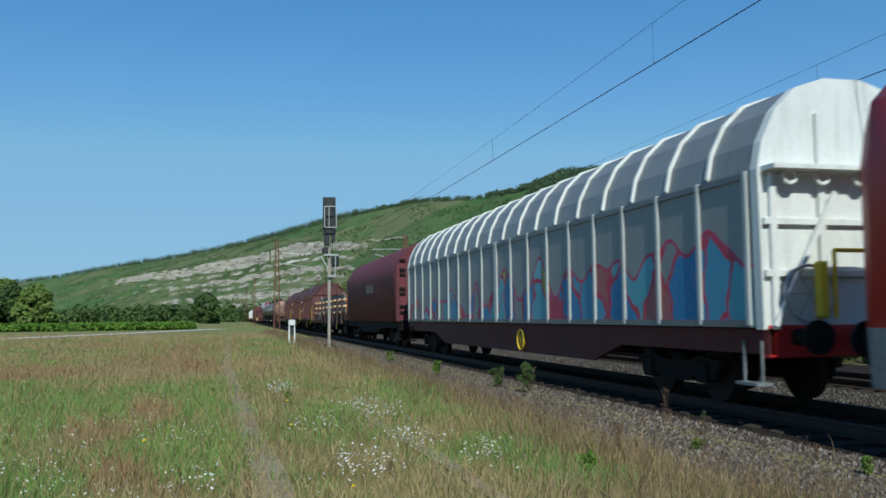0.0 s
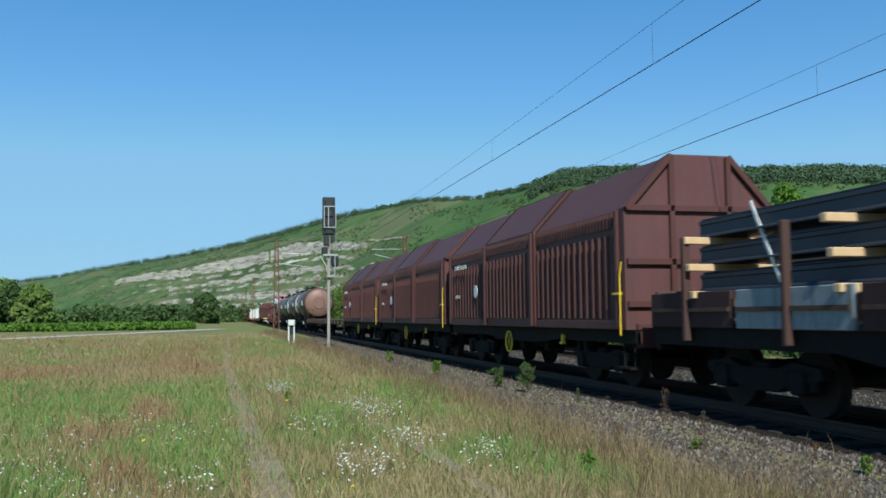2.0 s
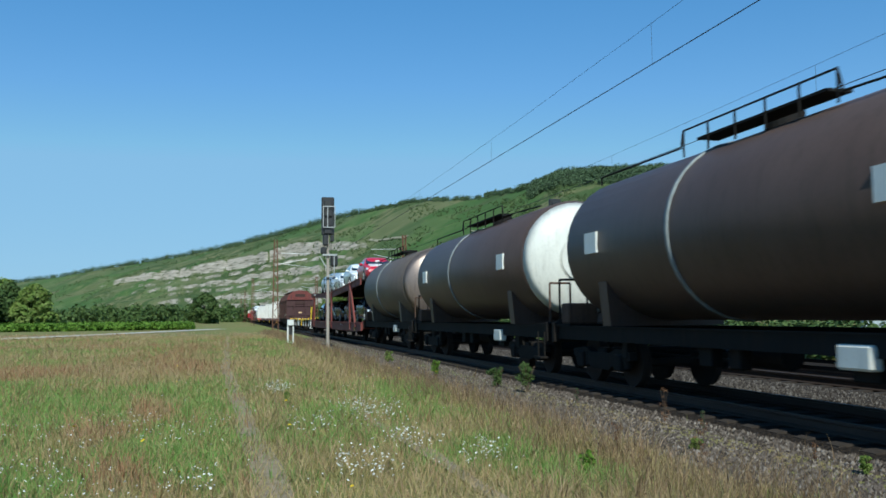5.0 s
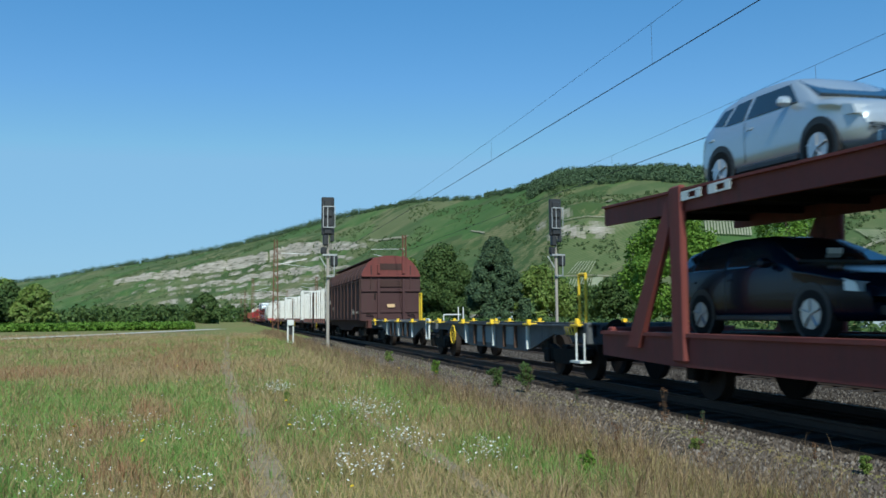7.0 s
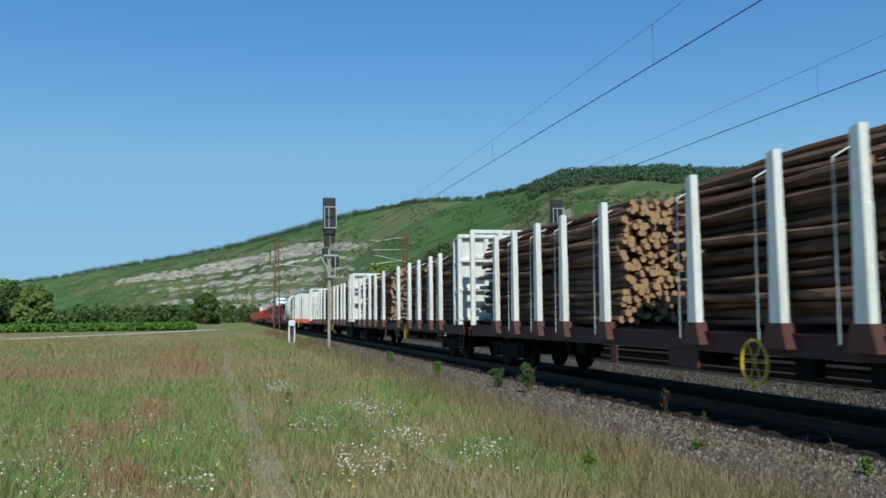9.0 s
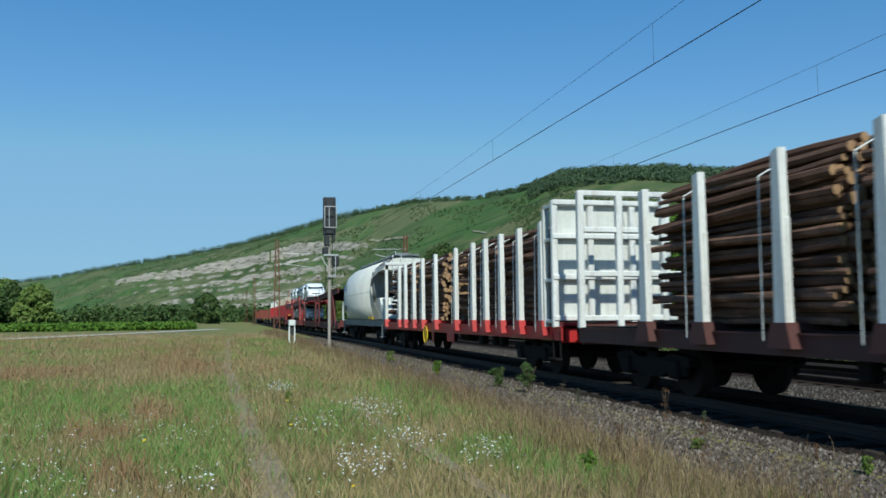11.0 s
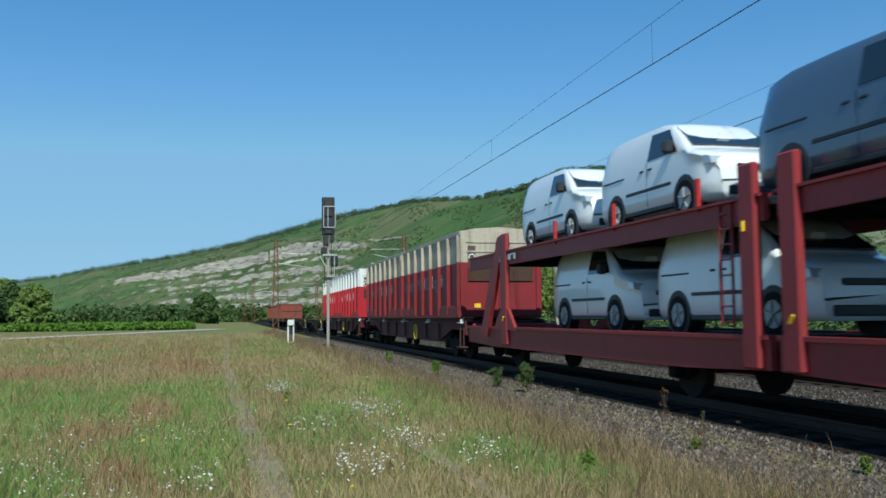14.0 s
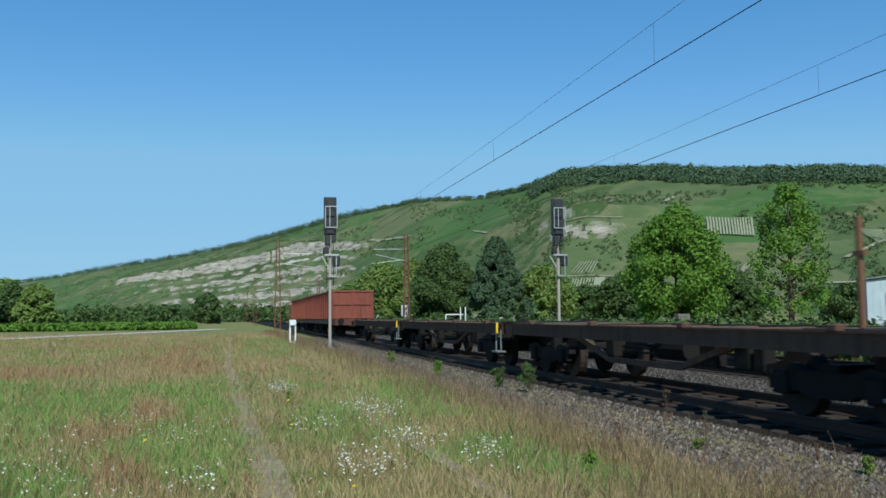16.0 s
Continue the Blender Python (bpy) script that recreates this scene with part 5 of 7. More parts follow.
runs(one, 75.25)
runs(copy_thing(one, Matrix()), 88.7)
runs(copy_thing(one, Matrix()), 102.2)
runs(flat_wagon(27.4, "rust"), 116.0)
TANKBROWN = paint("reddish_tank_end", (.22, .12, .09), amount=.4, rough=.5, metal=.1)
runs(tank_wagon(12.3, TANKDARK, TANKBROWN, "sooty brown-ended"), 144.8)
runs(tank_wagon(13.6, TANKDARK, CREAM, "dark grey pale-ended"), 157.4)
runs(tank_wagon(14.6, TANKDARK, CREAM, "dark grey pale-ended"), 171.3)
# Rust-stained barrel, painted darker than the ends: its shaded side is in the colour.
TANKSIDE = paint("rusty_shaded_tank_side", (.135, .105, .085), dirt=(.05, .038, .03), amount=.5, rough=.5, metal=.1)
runs(tank_wagon(12.9, TANKSIDE, TANKTAN, "rust-brown tan-ended"), 186.4)
runs(car_carrier(29.4, "brown", 3.40, 2.98, 3.33, 15.1), 199.6)
runs(container_carrier(27.4, "articulated"), 230.0)
runs(sliding_wall_wagon(16.9, "brown"), 259.2)
for place, length, red in ((277.3, 22.3, False), (300.6, 24.9, False), (326.2, 26.2, False), (353.4, 22.2, True)):
    runs(log_wagon(length, red), place)
runs(hopper_wagon(15.0), 376.1)
runs(car_carrier(29.0, "empty", 3.24, 3.0, 3.22, 14.0), 393.4)
runs(car_carrier(28.8, "red", 2.98, 2.90, 2.98, 13.8), 423.3)
for place, length in ((452.9, 19.9), (474.9, 19.9)):
    runs(container_carrier(length, "plain"), place)
fl = flat_wagon(13.9, "skeletal")
runs(fl, 495.6)
runs(copy_thing(fl, Matrix()), 510.3)
runs(copy_thing(fl, Matrix()), 525.0)
g = gondola(14.0)
for k in range(3):
    runs(g if k == 0 else copy_thing(g, Matrix()), 549.6 + k * 14.2)

# loads
for k, (place, clean) in enumerate(((453.45, False), (462.9, False), (475.4, True), (484.8, True))):
    runs(bulk_container((9.35, 9.3, 9.3, 9.15)[k], True, clean), place, 1.30)
red_car = car("hatch", CARRED, "new red hatchback car with white film on its bonnet", "new cars on the carrier")
def on_deck(ob, place, wheelbase=3.3):
    """Stands a car on the brown carrier's sloping upper deck."""
    def deck(y):
        y -= 199.6
        return 3.40 - .42 * y / 15.1 if y < 15.1 else 2.98 + .35 * (y - 15.1) / 14.3
    z0, z1 = deck(place + .85), deck(place + .85 + wheelbase)
    rise = (z1 - z0) / wheelbase
    runs(ob, place, z0 - .85 * rise, 0, math.degrees(math.atan(rise)))


on_deck(red_car, 201.35)
on_deck(car("suv", CARWHITE, "new white estate car on the upper deck", "new cars on the carrier"), 206.65)
on_deck(car("wagon", CARWHITE, "new white car under protective film", "new cars on the carrier", True), 212.3)
sil = car("hatch", CARSILVER, "new silver hatchback car on the upper deck", "new cars on the carrier")
on_deck(car("suv", CARSILVER, "new silver estate car on the upper deck", "new cars on the carrier"), 217.4)
on_deck(sil, 222.6)
blu = car("wagon", CARBLUE, "new dark blue estate car on the lower deck", "new cars on the carrier")
for k in range(5):
    o = blu if k == 0 else (copy_thing(sil, Matrix()) if k == 3 else copy_thing(blu, Matrix()))
    runs(o, 200.6 + k * 5.5, 1.04)
van = car("van", CARWHITE, "new white delivery van", "new vans on the carrier")
slate = car("van", CARGREY, "new slate-blue delivery van", "new vans on the carrier")
for k in range(5):
    o = van if k == 0 else (slate if k == 2 else copy_thing(van, Matrix()))
    runs(o, 423.7 + k * 5.05 + (.5 if k > 2 else 0), 3.0 - .06 * min(k, 4 - k) / 2)
for place in (424.7, 430.1, 437.0, 442.2):
    runs(copy_thing(van, Matrix()), place, 1.04)

PILES = [joined_logs(s, 2.32) for s in (1, 2)]
for place, length, red in ((277.3, 22.3, False), (300.6, 24.9, False), (326.2, 26.2, False), (353.4, 22.2, True)):
    q = (length - 1.0) / 4
    starts = (.95, 5.6, 12.3, 16.9) if length < 24 else (1.0, 5.9, 13.2, 18.4)
    if red:
        starts = (.6, 5.05, 11.45, 16.9)
    for k, s in enumerate(starts):
        if place < 290 and k == 2:
            p = thing("log_pile", "tightly stacked pile of thin brown pine logs with pale cut ends", "logs", "log piles")
            spots = log_spots(1, 2.32)
            spots.sort(key=lambda q: q[0] + .25 * abs(q[2] - 1.2))
            rest = joined_logs(1, 2.32, spots[300:])
            tagged(piece("inner_logs", rest, p), kind="stuff")
            for x, y, z, j, turn, spin in spots[:300]:
                piece("log", LOGS[j][0], p, "", pose(x, y, z, 0, 0, turn * .3) @ pose(0, 0, 0, 0, spin, 0))
            runs(p, place + s, 1.22)
            continue
        p = new("log_pile", PILES[k % 2])
        tagged(p, "tightly stacked pile of thin brown pine logs with pale cut ends", "logs", "log piles", "stuff")
        runs(p, place + s, 1.22)

# ---- ground ----
def ground_material():
    m, nt, p = material("meadow_soil")
    v = coords(nt)
    n1 = noise_of(nt, v, 0.25, 6)
    n2 = noise_of(nt, v, 3.0, 6, 0.7)
    n3 = noise_of(nt, v, 0.012, 4)
    c = ramp(nt, n1, ((.36, (.15, .19, .055)), (.5, (.23, .20, .085)), (.62, (.32, .20, .11))))
    c = mixed(nt, ramp(nt, n2, ((.35, (0, 0, 0)), (.75, (.8, .8, .8)))), c, (.11, .115, .04))
    c = mixed(nt, ramp(nt, n3, ((.4, (0, 0, 0)), (.6, (.6, .6, .6)))), c, (.17, .21, .065))
    nt.links.new(c, p.inputs["Base Color"])
    p.inputs["Roughness"].default_value = .95
    p.inputs["Specular IOR Level"].default_value = 0.05
    bumped(nt, p, n2, .6, .08)
    return m


def hill_material():
    """Vineyards, scrub and bare limestone: rock where the slope is steep, row stripes in patches."""
    m, nt, p = material("vineyard_hillside")
    v = coords(nt)
    n_big = noise_of(nt, v, .006, 5, .6)
    n_mid = noise_of(nt, v, .03, 6, .7)
    n_fine = noise_of(nt, v, .16, 6, .75)
    c = ramp(nt, n_big, ((.36, (.08, .10, .042)), (.47, (.12, .13, .056)), (.55, (.20, .18, .095)), (.66, (.095, .11, .045))))
    scrub = ramp(nt, n_mid, ((.47, (0, 0, 0)), (.53, (1, 1, 1))))
    c = mixed(nt, scrub, c, (.06, .088, .032))
    c = mixed(nt, ramp(nt, n_fine, ((.45, (0, 0, 0)), (.7, (.6, .6, .6)))), c, (.055, .09, .035))
    vor = node(nt, "ShaderNodeTexVoronoi", Scale=.011)
    nt.links.new(v, vor.inputs["Vector"])
    sep = nt.nodes.new("ShaderNodeSeparateColor")
    nt.links.new(vor.outputs["Color"], sep.inputs[0])
    fields = ramp(nt, sep.outputs[0], ((.0, (.06, .125, .035)), (.45, (.08, .15, .042)), (.75, (.175, .17, .088)), (1, (.065, .105, .042))))
    use = ramp(nt, sep.outputs[1], ((.35, (0, 0, 0)), (.4, (.6, .6, .6))))
    c = mixed(nt, use, c, fields)
    wave = node(nt, "ShaderNodeTexWave", Scale=.16, Distortion=.3)
    nt.links.new(coords(nt, scale=(1.0, .35, 0)), wave.inputs["Vector"])
    rows = ramp(nt, wave.outputs[1], ((.3, (0, 0, 0)), (.6, (.35, .35, .35))))
    c = mixed(nt, rows, c, (.05, .09, .025))
    g = nt.nodes.new("ShaderNodeNewGeometry")
    sx = nt.nodes.new("ShaderNodeSeparateXYZ")
    nt.links.new(g.outputs["True Normal"], sx.inputs[0])
    add = nt.nodes.new("ShaderNodeMath")
    add.operation = "MULTIPLY_ADD"
    nt.links.new(n_mid, add.inputs[0])
    add.inputs[1].default_value = .35
    nt.links.new(sx.outputs[2], add.inputs[2])
    rock = ramp(nt, add.outputs[0], ((.76, (1, 1, 1)), (.87, (0, 0, 0))))
    stone = ramp(nt, noise_of(nt, coords(nt, scale=(.3, .3, 3)), .12, 6, .7), ((.36, (.13, .125, .08)), (.46, (.30, .265, .215)), (.66, (.46, .41, .35))))
    c = mixed(nt, rock, c, stone)
    nt.links.new(c, p.inputs["Base Color"])
    p.inputs["Roughness"].default_value = 1.0
    p.inputs["Specular IOR Level"].default_value = .1
    return m


MEADOW, HILL = ground_material(), hill_material()
bm = B()
bmesh.ops.create_grid(bm, x_segments=60, y_segments=60, size=1)
for v in bm.verts:
    x, y = v.co.x, v.co.y
    v.co.x, v.co.y = math.copysign(abs(x) ** 3, x) * 4500, math.copysign(abs(y) ** 3, y) * 4500
    v.co.z = -.02
g_ob = part("ground", bm, MEADOW)
tagged(g_ob, "dry summer meadow ground reaching to the hills", "ground", kind="structure")

RIDGE = ((-1087, 2796, 87), (-613, 2629, 100), (-439, 2461, 113), (-279, 2283, 130), (-135, 2096, 140), (-9, 1900, 151), (77, 1748, 161), (150, 1593, 172), (204, 1405, 171),
         (251, 1225, 167), (292, 1019, 146), (307, 878, 139), (322, 819, 146), (369, 732, 137), (417, 671, 125), (466, 626, 121), (504, 595, 116), (575, 497, 100), (655, 385, 74))


def hill_at(s, v):
    """A point of the hillside: s along the ridge (0 far, 18 near), v from the foot (0) to the ridge (1), on to the plateau (above 1)."""
    i = min(int(s), 17)
    f = s - i
    a, b = Vector(RIDGE[i]), Vector(RIDGE[i + 1])
    r = a.lerp(b, f)
    dist = math.hypot(r.x, r.y)
    foot = dist * (.52 if s > 9 else .52 + (9 - s) * .022)
    d = foot + (dist - foot) * v
    h = r.z - 3
    if v > 1:
        z = h - (v - 1) * 25
    else:
        z = h * (v * .72 + .28 * v * v * (3 - 2 * v))
        cl = max(0, 1 - abs(s - 5.2) / 3.2)
        cl = min(1, cl * 1.8)
        z2 = 0
        rag = .016 * noise.noise((s * 2.1, v * 3, 0)) + .012 * noise.noise((s * 5, v * 6, 1))
        vv = v + rag
        for z0, z1, rise in ((.13, .145, .035), (.20, .22, .045), (.30, .315, .03), (.35, .37, .05), (.44, .452, .03), (.51, .54, .11)):
            k = min(1, max(0, (vv - z0) / (z1 - z0)))
            z2 += rise * k
        rest = vv * .70 if vv < 1 else .70
        zc = h * min(1, (z2 + rest))
        z = z * (1 - cl) + zc * cl
        c2 = max(0, 1 - abs(s - 12.3) / 1.1)
        for z0 in (.40, .50):
            k = min(1, max(0, (v + rag * 1.6 - z0) / .03)) - min(1, max(0, (v - z0 - .03) / .15))
            z += h * .06 * c2 * k
    x, y = r.x / dist * d, r.y / dist * d
    z += (1 - abs(2 * min(v, 1) - 1)) * 5 * noise.noise((x * .008, y * .008, 3)) + 1.2 * noise.noise((x * .04, y * .04, 7)) * min(1, v * 3)
    return Vector((x, y, max(z, -1) if v > .02 else -2))


NS, NV = 460, 130
vs = [hill_at(18 * i / NS, 1.5 * j / NV) for i in range(NS + 1) for j in range(NV + 1)]
fs = [(i * (NV + 1) + j, (i + 1) * (NV + 1) + j, (i + 1) * (NV + 1) + j + 1, i * (NV + 1) + j + 1) for i in range(NS) for j in range(NV)]
h_ob = new("hillside", raw_mesh("hillside", vs, fs, HILL))
tagged(h_ob, "vineyard hillside with scrub and pale limestone ledges", "hill", kind="structure")
smooth(h_ob)


# ---- leaves and trees ----
LEAF = {
    "bright": islands("bright_green_leaves", ((0, (.085, .165, .022)), (.5, (.125, .215, .03)), (1, (.165, .265, .042))), .6, .25),
    "dark": islands("dark_green_leaves", ((0, (.05, .085, .024)), (.6, (.075, .115, .035)), (1, (.11, .155, .05))), .65, .2),
    "olive": islands("olive_green_leaves", ((0, (.11, .17, .035)), (.6, (.16, .22, .05)), (1, (.22, .27, .08))), .65, .25),
    "fir": islands("dark_needles", ((0, (.04, .065, .035)), (.6, (.065, .10, .05)), (1, (.10, .14, .07))), .7, .1),
    # hill_woods is bluer and paler than dark leaves: distance haze mixed into the colour
    "wood": islands("hill_woods", ((0, (.06, .092, .05)), (.6, (.08, .12, .062)), (1, (.105, .15, .075))), .8, .1),
    "scrub": islands("hillside_scrub_leaves", ((0, (.07, .105, .042)), (.6, (.09, .13, .052)), (1, (.12, .16, .065))), .8, .1),
    "rust": islands("withered_brown_leaves", ((0, (.10, .05, .03)), (1, (.20, .11, .06))), .8, .1)}


def leaf_cloud(centres, radii, per, size, rng):
    """Leaf quads, folded a little, spread over the skins of many clumps."""
    n = len(centres) * per
    c = np.repeat(np.asarray(centres), per, 0)
    r = np.repeat(np.asarray(radii), per)[:, None]
    d = rng.normal(size=(n, 3))
    d /= np.linalg.norm(d, axis=1)[:, None]
    p = c + d * r * rng.uniform(.55, 1.05, (n, 1))
    nrm = d + rng.normal(size=(n, 3)) * .6 + np.array((0, 0, .4))
    nrm /= np.linalg.norm(nrm, axis=1)[:, None]
    t = np.cross(nrm, rng.normal(size=(n, 3)))
    t /= np.linalg.norm(t, axis=1)[:, None]
    u = np.cross(nrm, t)
    s = size * rng.uniform(.6, 1.3, (n, 1))
    v = np.stack((p - t * s, p + u * s * .55, p + t * s, p - u * s * .55), 1).reshape(-1, 3)
    return v, np.arange(n * 4).reshape(-1, 4)


def tree(x, y, height, wide, leaf, label, seed, conifer=False, base=.12, per=120, clumps=80, size=.3):
    rng = np.random.default_rng(seed)
    t = thing("conifer_tree" if conifer else "tree", label, "tree", "trees behind the railway", pose(x, y, 0))
    bm = B()
    cyl(bm, (0, 0, -.1), (.1, .05, height * .55), height * .022, 10, height * .012)
    cyl(bm, (.1, .05, height * .55), (0, 0, height * .92), height * .012, 8, height * .003)
    for k in range(9):
        a = k * 2.4
        z = height * (.2 + .06 * k)
        ln = wide * (.75 if not conifer else .6) * (1 - .06 * k)
        cyl(bm, (0, 0, z), (ln * math.cos(a), ln * math.sin(a), z + ln * (.5 if not conifer else -.05)), height * .009, 6, height * .003)
    part("trunk", bm, BARK, t)
    cs, rs = [], []
    for k in range(clumps):
        f = rng.uniform() ** .85
        z = height * (base + (1 - base) * f)
        if conifer:
            lim = wide * (1 - f) ** .8 + .15
        else:
            lim = wide * max(.15, math.sin(math.pi * min(1, .14 + f * .86)) ** .6) * (1.05 - .25 * f)
        a = rng.uniform(0, 2 * math.pi)
        q = lim * rng.uniform(.35, 1.0) ** .6
        cs.append((q * math.cos(a), q * math.sin(a), z))
        rs.append(rng.uniform(.16, .30) * wide * (1 if not conifer else .7))
    v, f = leaf_cloud(cs, rs, per, size, rng)
    piece("crown", raw_mesh("crown", v, f, LEAF[leaf]), t)
    return t


def at_view(px, dist):
    """Ground place on the bearing px (degrees clockwise from the track) at a distance."""
    return dist * math.sin(radians(px)), dist * math.cos(radians(px))


for deg, dist, h, wd, leaf, con, lab, sd in (
        (28.3, 100, 12.7, 5.5, "bright", False, "broad bright green maple tree in full leaf", 1),
        (35.0, 104, 15.5, 4.3, "bright", False, "tall airy green poplar tree", 2),
        (13.6, 120, 10.5, 4.6, "dark", False, "dark green round lime tree in leaf", 3),
        (17.0, 112, 11.0, 4.6, "fir", True, "dark blue-green spruce tree", 4),
        (20.0, 125, 8.0, 4.5, "olive", False, "yellow-green bushy willow tree in full leaf", 5),
        (9.6, 150, 10.0, 6.0, "olive", False, "yellow-green bushy willow tree in full leaf", 6),
        (11.4, 160, 11.0, 4.5, "olive", False, "light green field maple tree", 7),
        (7.5, 230, 9.0, 7.0, "olive", False, "light green field maple tree", 8),
        (25.2, 120, 6.5, 4.5, "dark", False, "dark green hazel bush behind the tracks", 9),
        (32.0, 125, 6.5, 3.5, "dark", False, "dark green hazel bush behind the tracks", 10),
        (22.6, 160, 6.0, 5.0, "dark", False, "dark green hazel bush behind the tracks", 11),
        (38.5, 140, 5.0, 5.0, "dark", False, "dark green hazel bush behind the tracks", 12)):
    X, Y = at_view(deg, dist)
    tree(X, Y, h, wd, leaf, lab, sd, con, base=.05 if h < 9 else .1, per=(0, 420, 120, 380, 420)[sd] if sd < 5 else 170, clumps=(0, 130, 80, 120, 130)[sd] if sd < 5 else 90, size=.19 if sd < 5 else .26)
for deg, dist, h, wd, leaf, sd in ((-1.5, 260, 7.8, 4.6, "dark", 21), (-14.6, 150, 7.2, 5.0, "dark", 22), (-12.9, 170, 8.0, 4.2, "olive", 23), (-13.8, 210, 7.5, 6, "dark", 24), (-16.5, 150, 8.5, 6, "dark", 25), (-11.3, 150, 6.4, 3.4, "olive", 26), (-12.6, 165, 7.2, 3.2, "dark", 27)):
    X, Y = at_view(deg, dist)
    t = tree(X, Y, h, wd, leaf, "dark green rounded tree at the field's edge", sd, base=.03, clumps=60, size=.4)
    t["group"] = "trees at the field's edge"

# low scrub beyond the far track
rng = np.random.default_rng(16)
cs = [(rng.uniform(19.0, 27), 20 + 170 * rng.uniform() ** 1.3, rng.uniform(.1, .9)) for k in range(2600)]
v, f = leaf_cloud(cs, rng.uniform(.4, .8, len(cs)), 30, .16, rng)
tagged(new("trackside_scrub", raw_mesh("trackside_scrub", v, f, LEAF["dark"])), "low dark green scrub beyond the far track", "scrub", kind="stuff")

# maize behind the farm road
rng = np.random.default_rng(6)
cs = []
for k in range(3000):
    X, Y = at_view(rng.uniform(-18, -2.2), rng.uniform(128, 165))
    cs.append((X, Y, rng.uniform(.15, .75)))
v, f = leaf_cloud(cs, [.4] * len(cs), 26, .24, rng)
tagged(new("maize_field", raw_mesh("maize_field", v, f, LEAF["bright"])), "low bright green maize field behind the farm road", "crop", kind="stuff")

# hedge and far copses, scrub on the slope, wood on the ridge
rng = np.random.default_rng(5)
cs, rs = [], []
for k in range(420):
    deg = -18 + 26 * rng.uniform()
    X, Y = at_view(deg, rng.uniform(330, 420))
    cs.append((X, Y, rng.uniform(.5, 5.0)))
    rs.append(rng.uniform(1.5, 3.5))
v, f = leaf_cloud(cs, rs, 60, .8, rng)
tagged(new("hedge", raw_mesh("hedge", v, f, LEAF["dark"])), "long dark green hedge along the far fields", "hedge", kind="stuff")
cs, rs = [], []
for k in range(4200):
    s = rng.uniform(0, 17.9) if k % 2 else rng.uniform(10.8, 17.9)
    q = rng.uniform(.955, 1.1) if s > 9.5 else rng.uniform(.965, 1.06)
    if s > 11:
        q = rng.uniform(.80 + .03 * noise.noise((s * 3, 0, 0)), 1.06)
    p = hill_at(s, q)
    k2 = rng.uniform(2.2, 5.0) * (1.0 if s > 8 else 1.7)
    cs.append((p.x, p.y, p.z + k2 * .6))
    rs.append(k2)
v, f = leaf_cloud(cs, rs, 60, 1.0, rng)
tagged(new("ridge_wood", raw_mesh("ridge_wood", v, f, LEAF["wood"])), "dark green wood along the top of the hill", "woods", kind="stuff")
cs, rs = [], []
for k in range(13000):
    s, q = rng.uniform(2, 17.8), rng.uniform(.02, .93)
    if noise.noise((s * 1.7, q * 7, 0)) + .35 * noise.noise((s * 6, q * 22, 4)) < .06:
        continue
    p = hill_at(s, q)
    k2 = rng.uniform(.6, 2.0)
    cs.append((p.x, p.y, p.z + k2 * .5))
    rs.append(k2)
v, f = leaf_cloud(cs, rs, 22, .7, rng)
tagged(new("hillside_scrub", raw_mesh("hillside_scrub", v, f, LEAF["scrub"])), "scattered dark green scrub bushes on the slope", "scrub", kind="stuff")

# ---- farm tracks, walls and vine rows on the slope ----
def ribbon(bm, points, width, lift=1.0):
    """A strip that follows the slope through (s, v) points."""
    left, right = [], []
    for (s0, v0), (s1, v1) in zip(points, points[1:]):
        n = 8
        for k in range(n + 1):
            s, v = s0 + (s1 - s0) * k / n, v0 + (v1 - v0) * k / n
            a, b = hill_at(s, v), hill_at(s + (s1 - s0) * .01, v + (v1 - v0) * .01)
            d = (b - a).normalized()
            up = (hill_at(s + .05, v) - hill_at(s, v)).cross(hill_at(s, v + .02) - hill_at(s, v)).normalized()
            up = up if up.z > 0 else -up
            side = d.cross(up).normalized() * width / 2
            left.append(bm.verts.new(a + side + up * lift))
            right.append(bm.verts.new(a - side + up * lift))
    for k in range(len(left) - 1):
        if (left[k].co - left[k + 1].co).length > 1e-6:
            bm.faces.new((left[k], right[k], right[k + 1], left[k + 1]))
    return bm


CHALK = plain("pale_chalk_track", (.25, .235, .165), .95, spread=.5, scale=.08)
VINE = plain("vine_rows_with_pale_posts", (.27, .28, .18), .95, spread=.4, scale=.3)
for pts, wd in ((((8.2, .56), (8.6, .555), (8.95, .54)), 9), (((13.8, .15), (14.0, .2), (14.2, .27)), 9), (((15.4, .285), (15.7, .33), (16.1, .40)), 6), (((12.0, .463), (12.35, .475), (12.7, .47)), 4),
                (((13.2, .62), (13.32, .66)), 7), (((12.55, .57), (12.6, .61)), 8), (((12.0, .20), (12.35, .205), (12.75, .195)), 2.5),
                (((14.9, .155), (15.6, .165)), 5), (((9.9, .56), (10.15, .53)), 4)):
    tagged(part("farm_track", ribbon(B(), pts, wd * .5), CHALK), "pale chalk farm track on the vineyard slope", "track", "farm tracks", "structure")
bm = B()
for k in range(9):
    f = k / 8
    ribbon(bm, ((12.02 + .30 * f, .105), (12.10 + .28 * f, .185)), .8, 1.4)
for k in range(7):
    f = k / 6
    ribbon(bm, ((12.06 + .26 * f, .21), (12.2 + .2 * f, .265)), .7, 1.4)
for k in range(5):
    f = k / 4
    ribbon(bm, ((12.34 + .16 * f, .105), (12.38 + .09 * f, .19)), 1.5, 1.5)
for k in range(16):
    f = k / 15
    ribbon(bm, ((13.72 + .52 * f, .41), (13.70 + .52 * f, .51)), 1.1, 1.4)
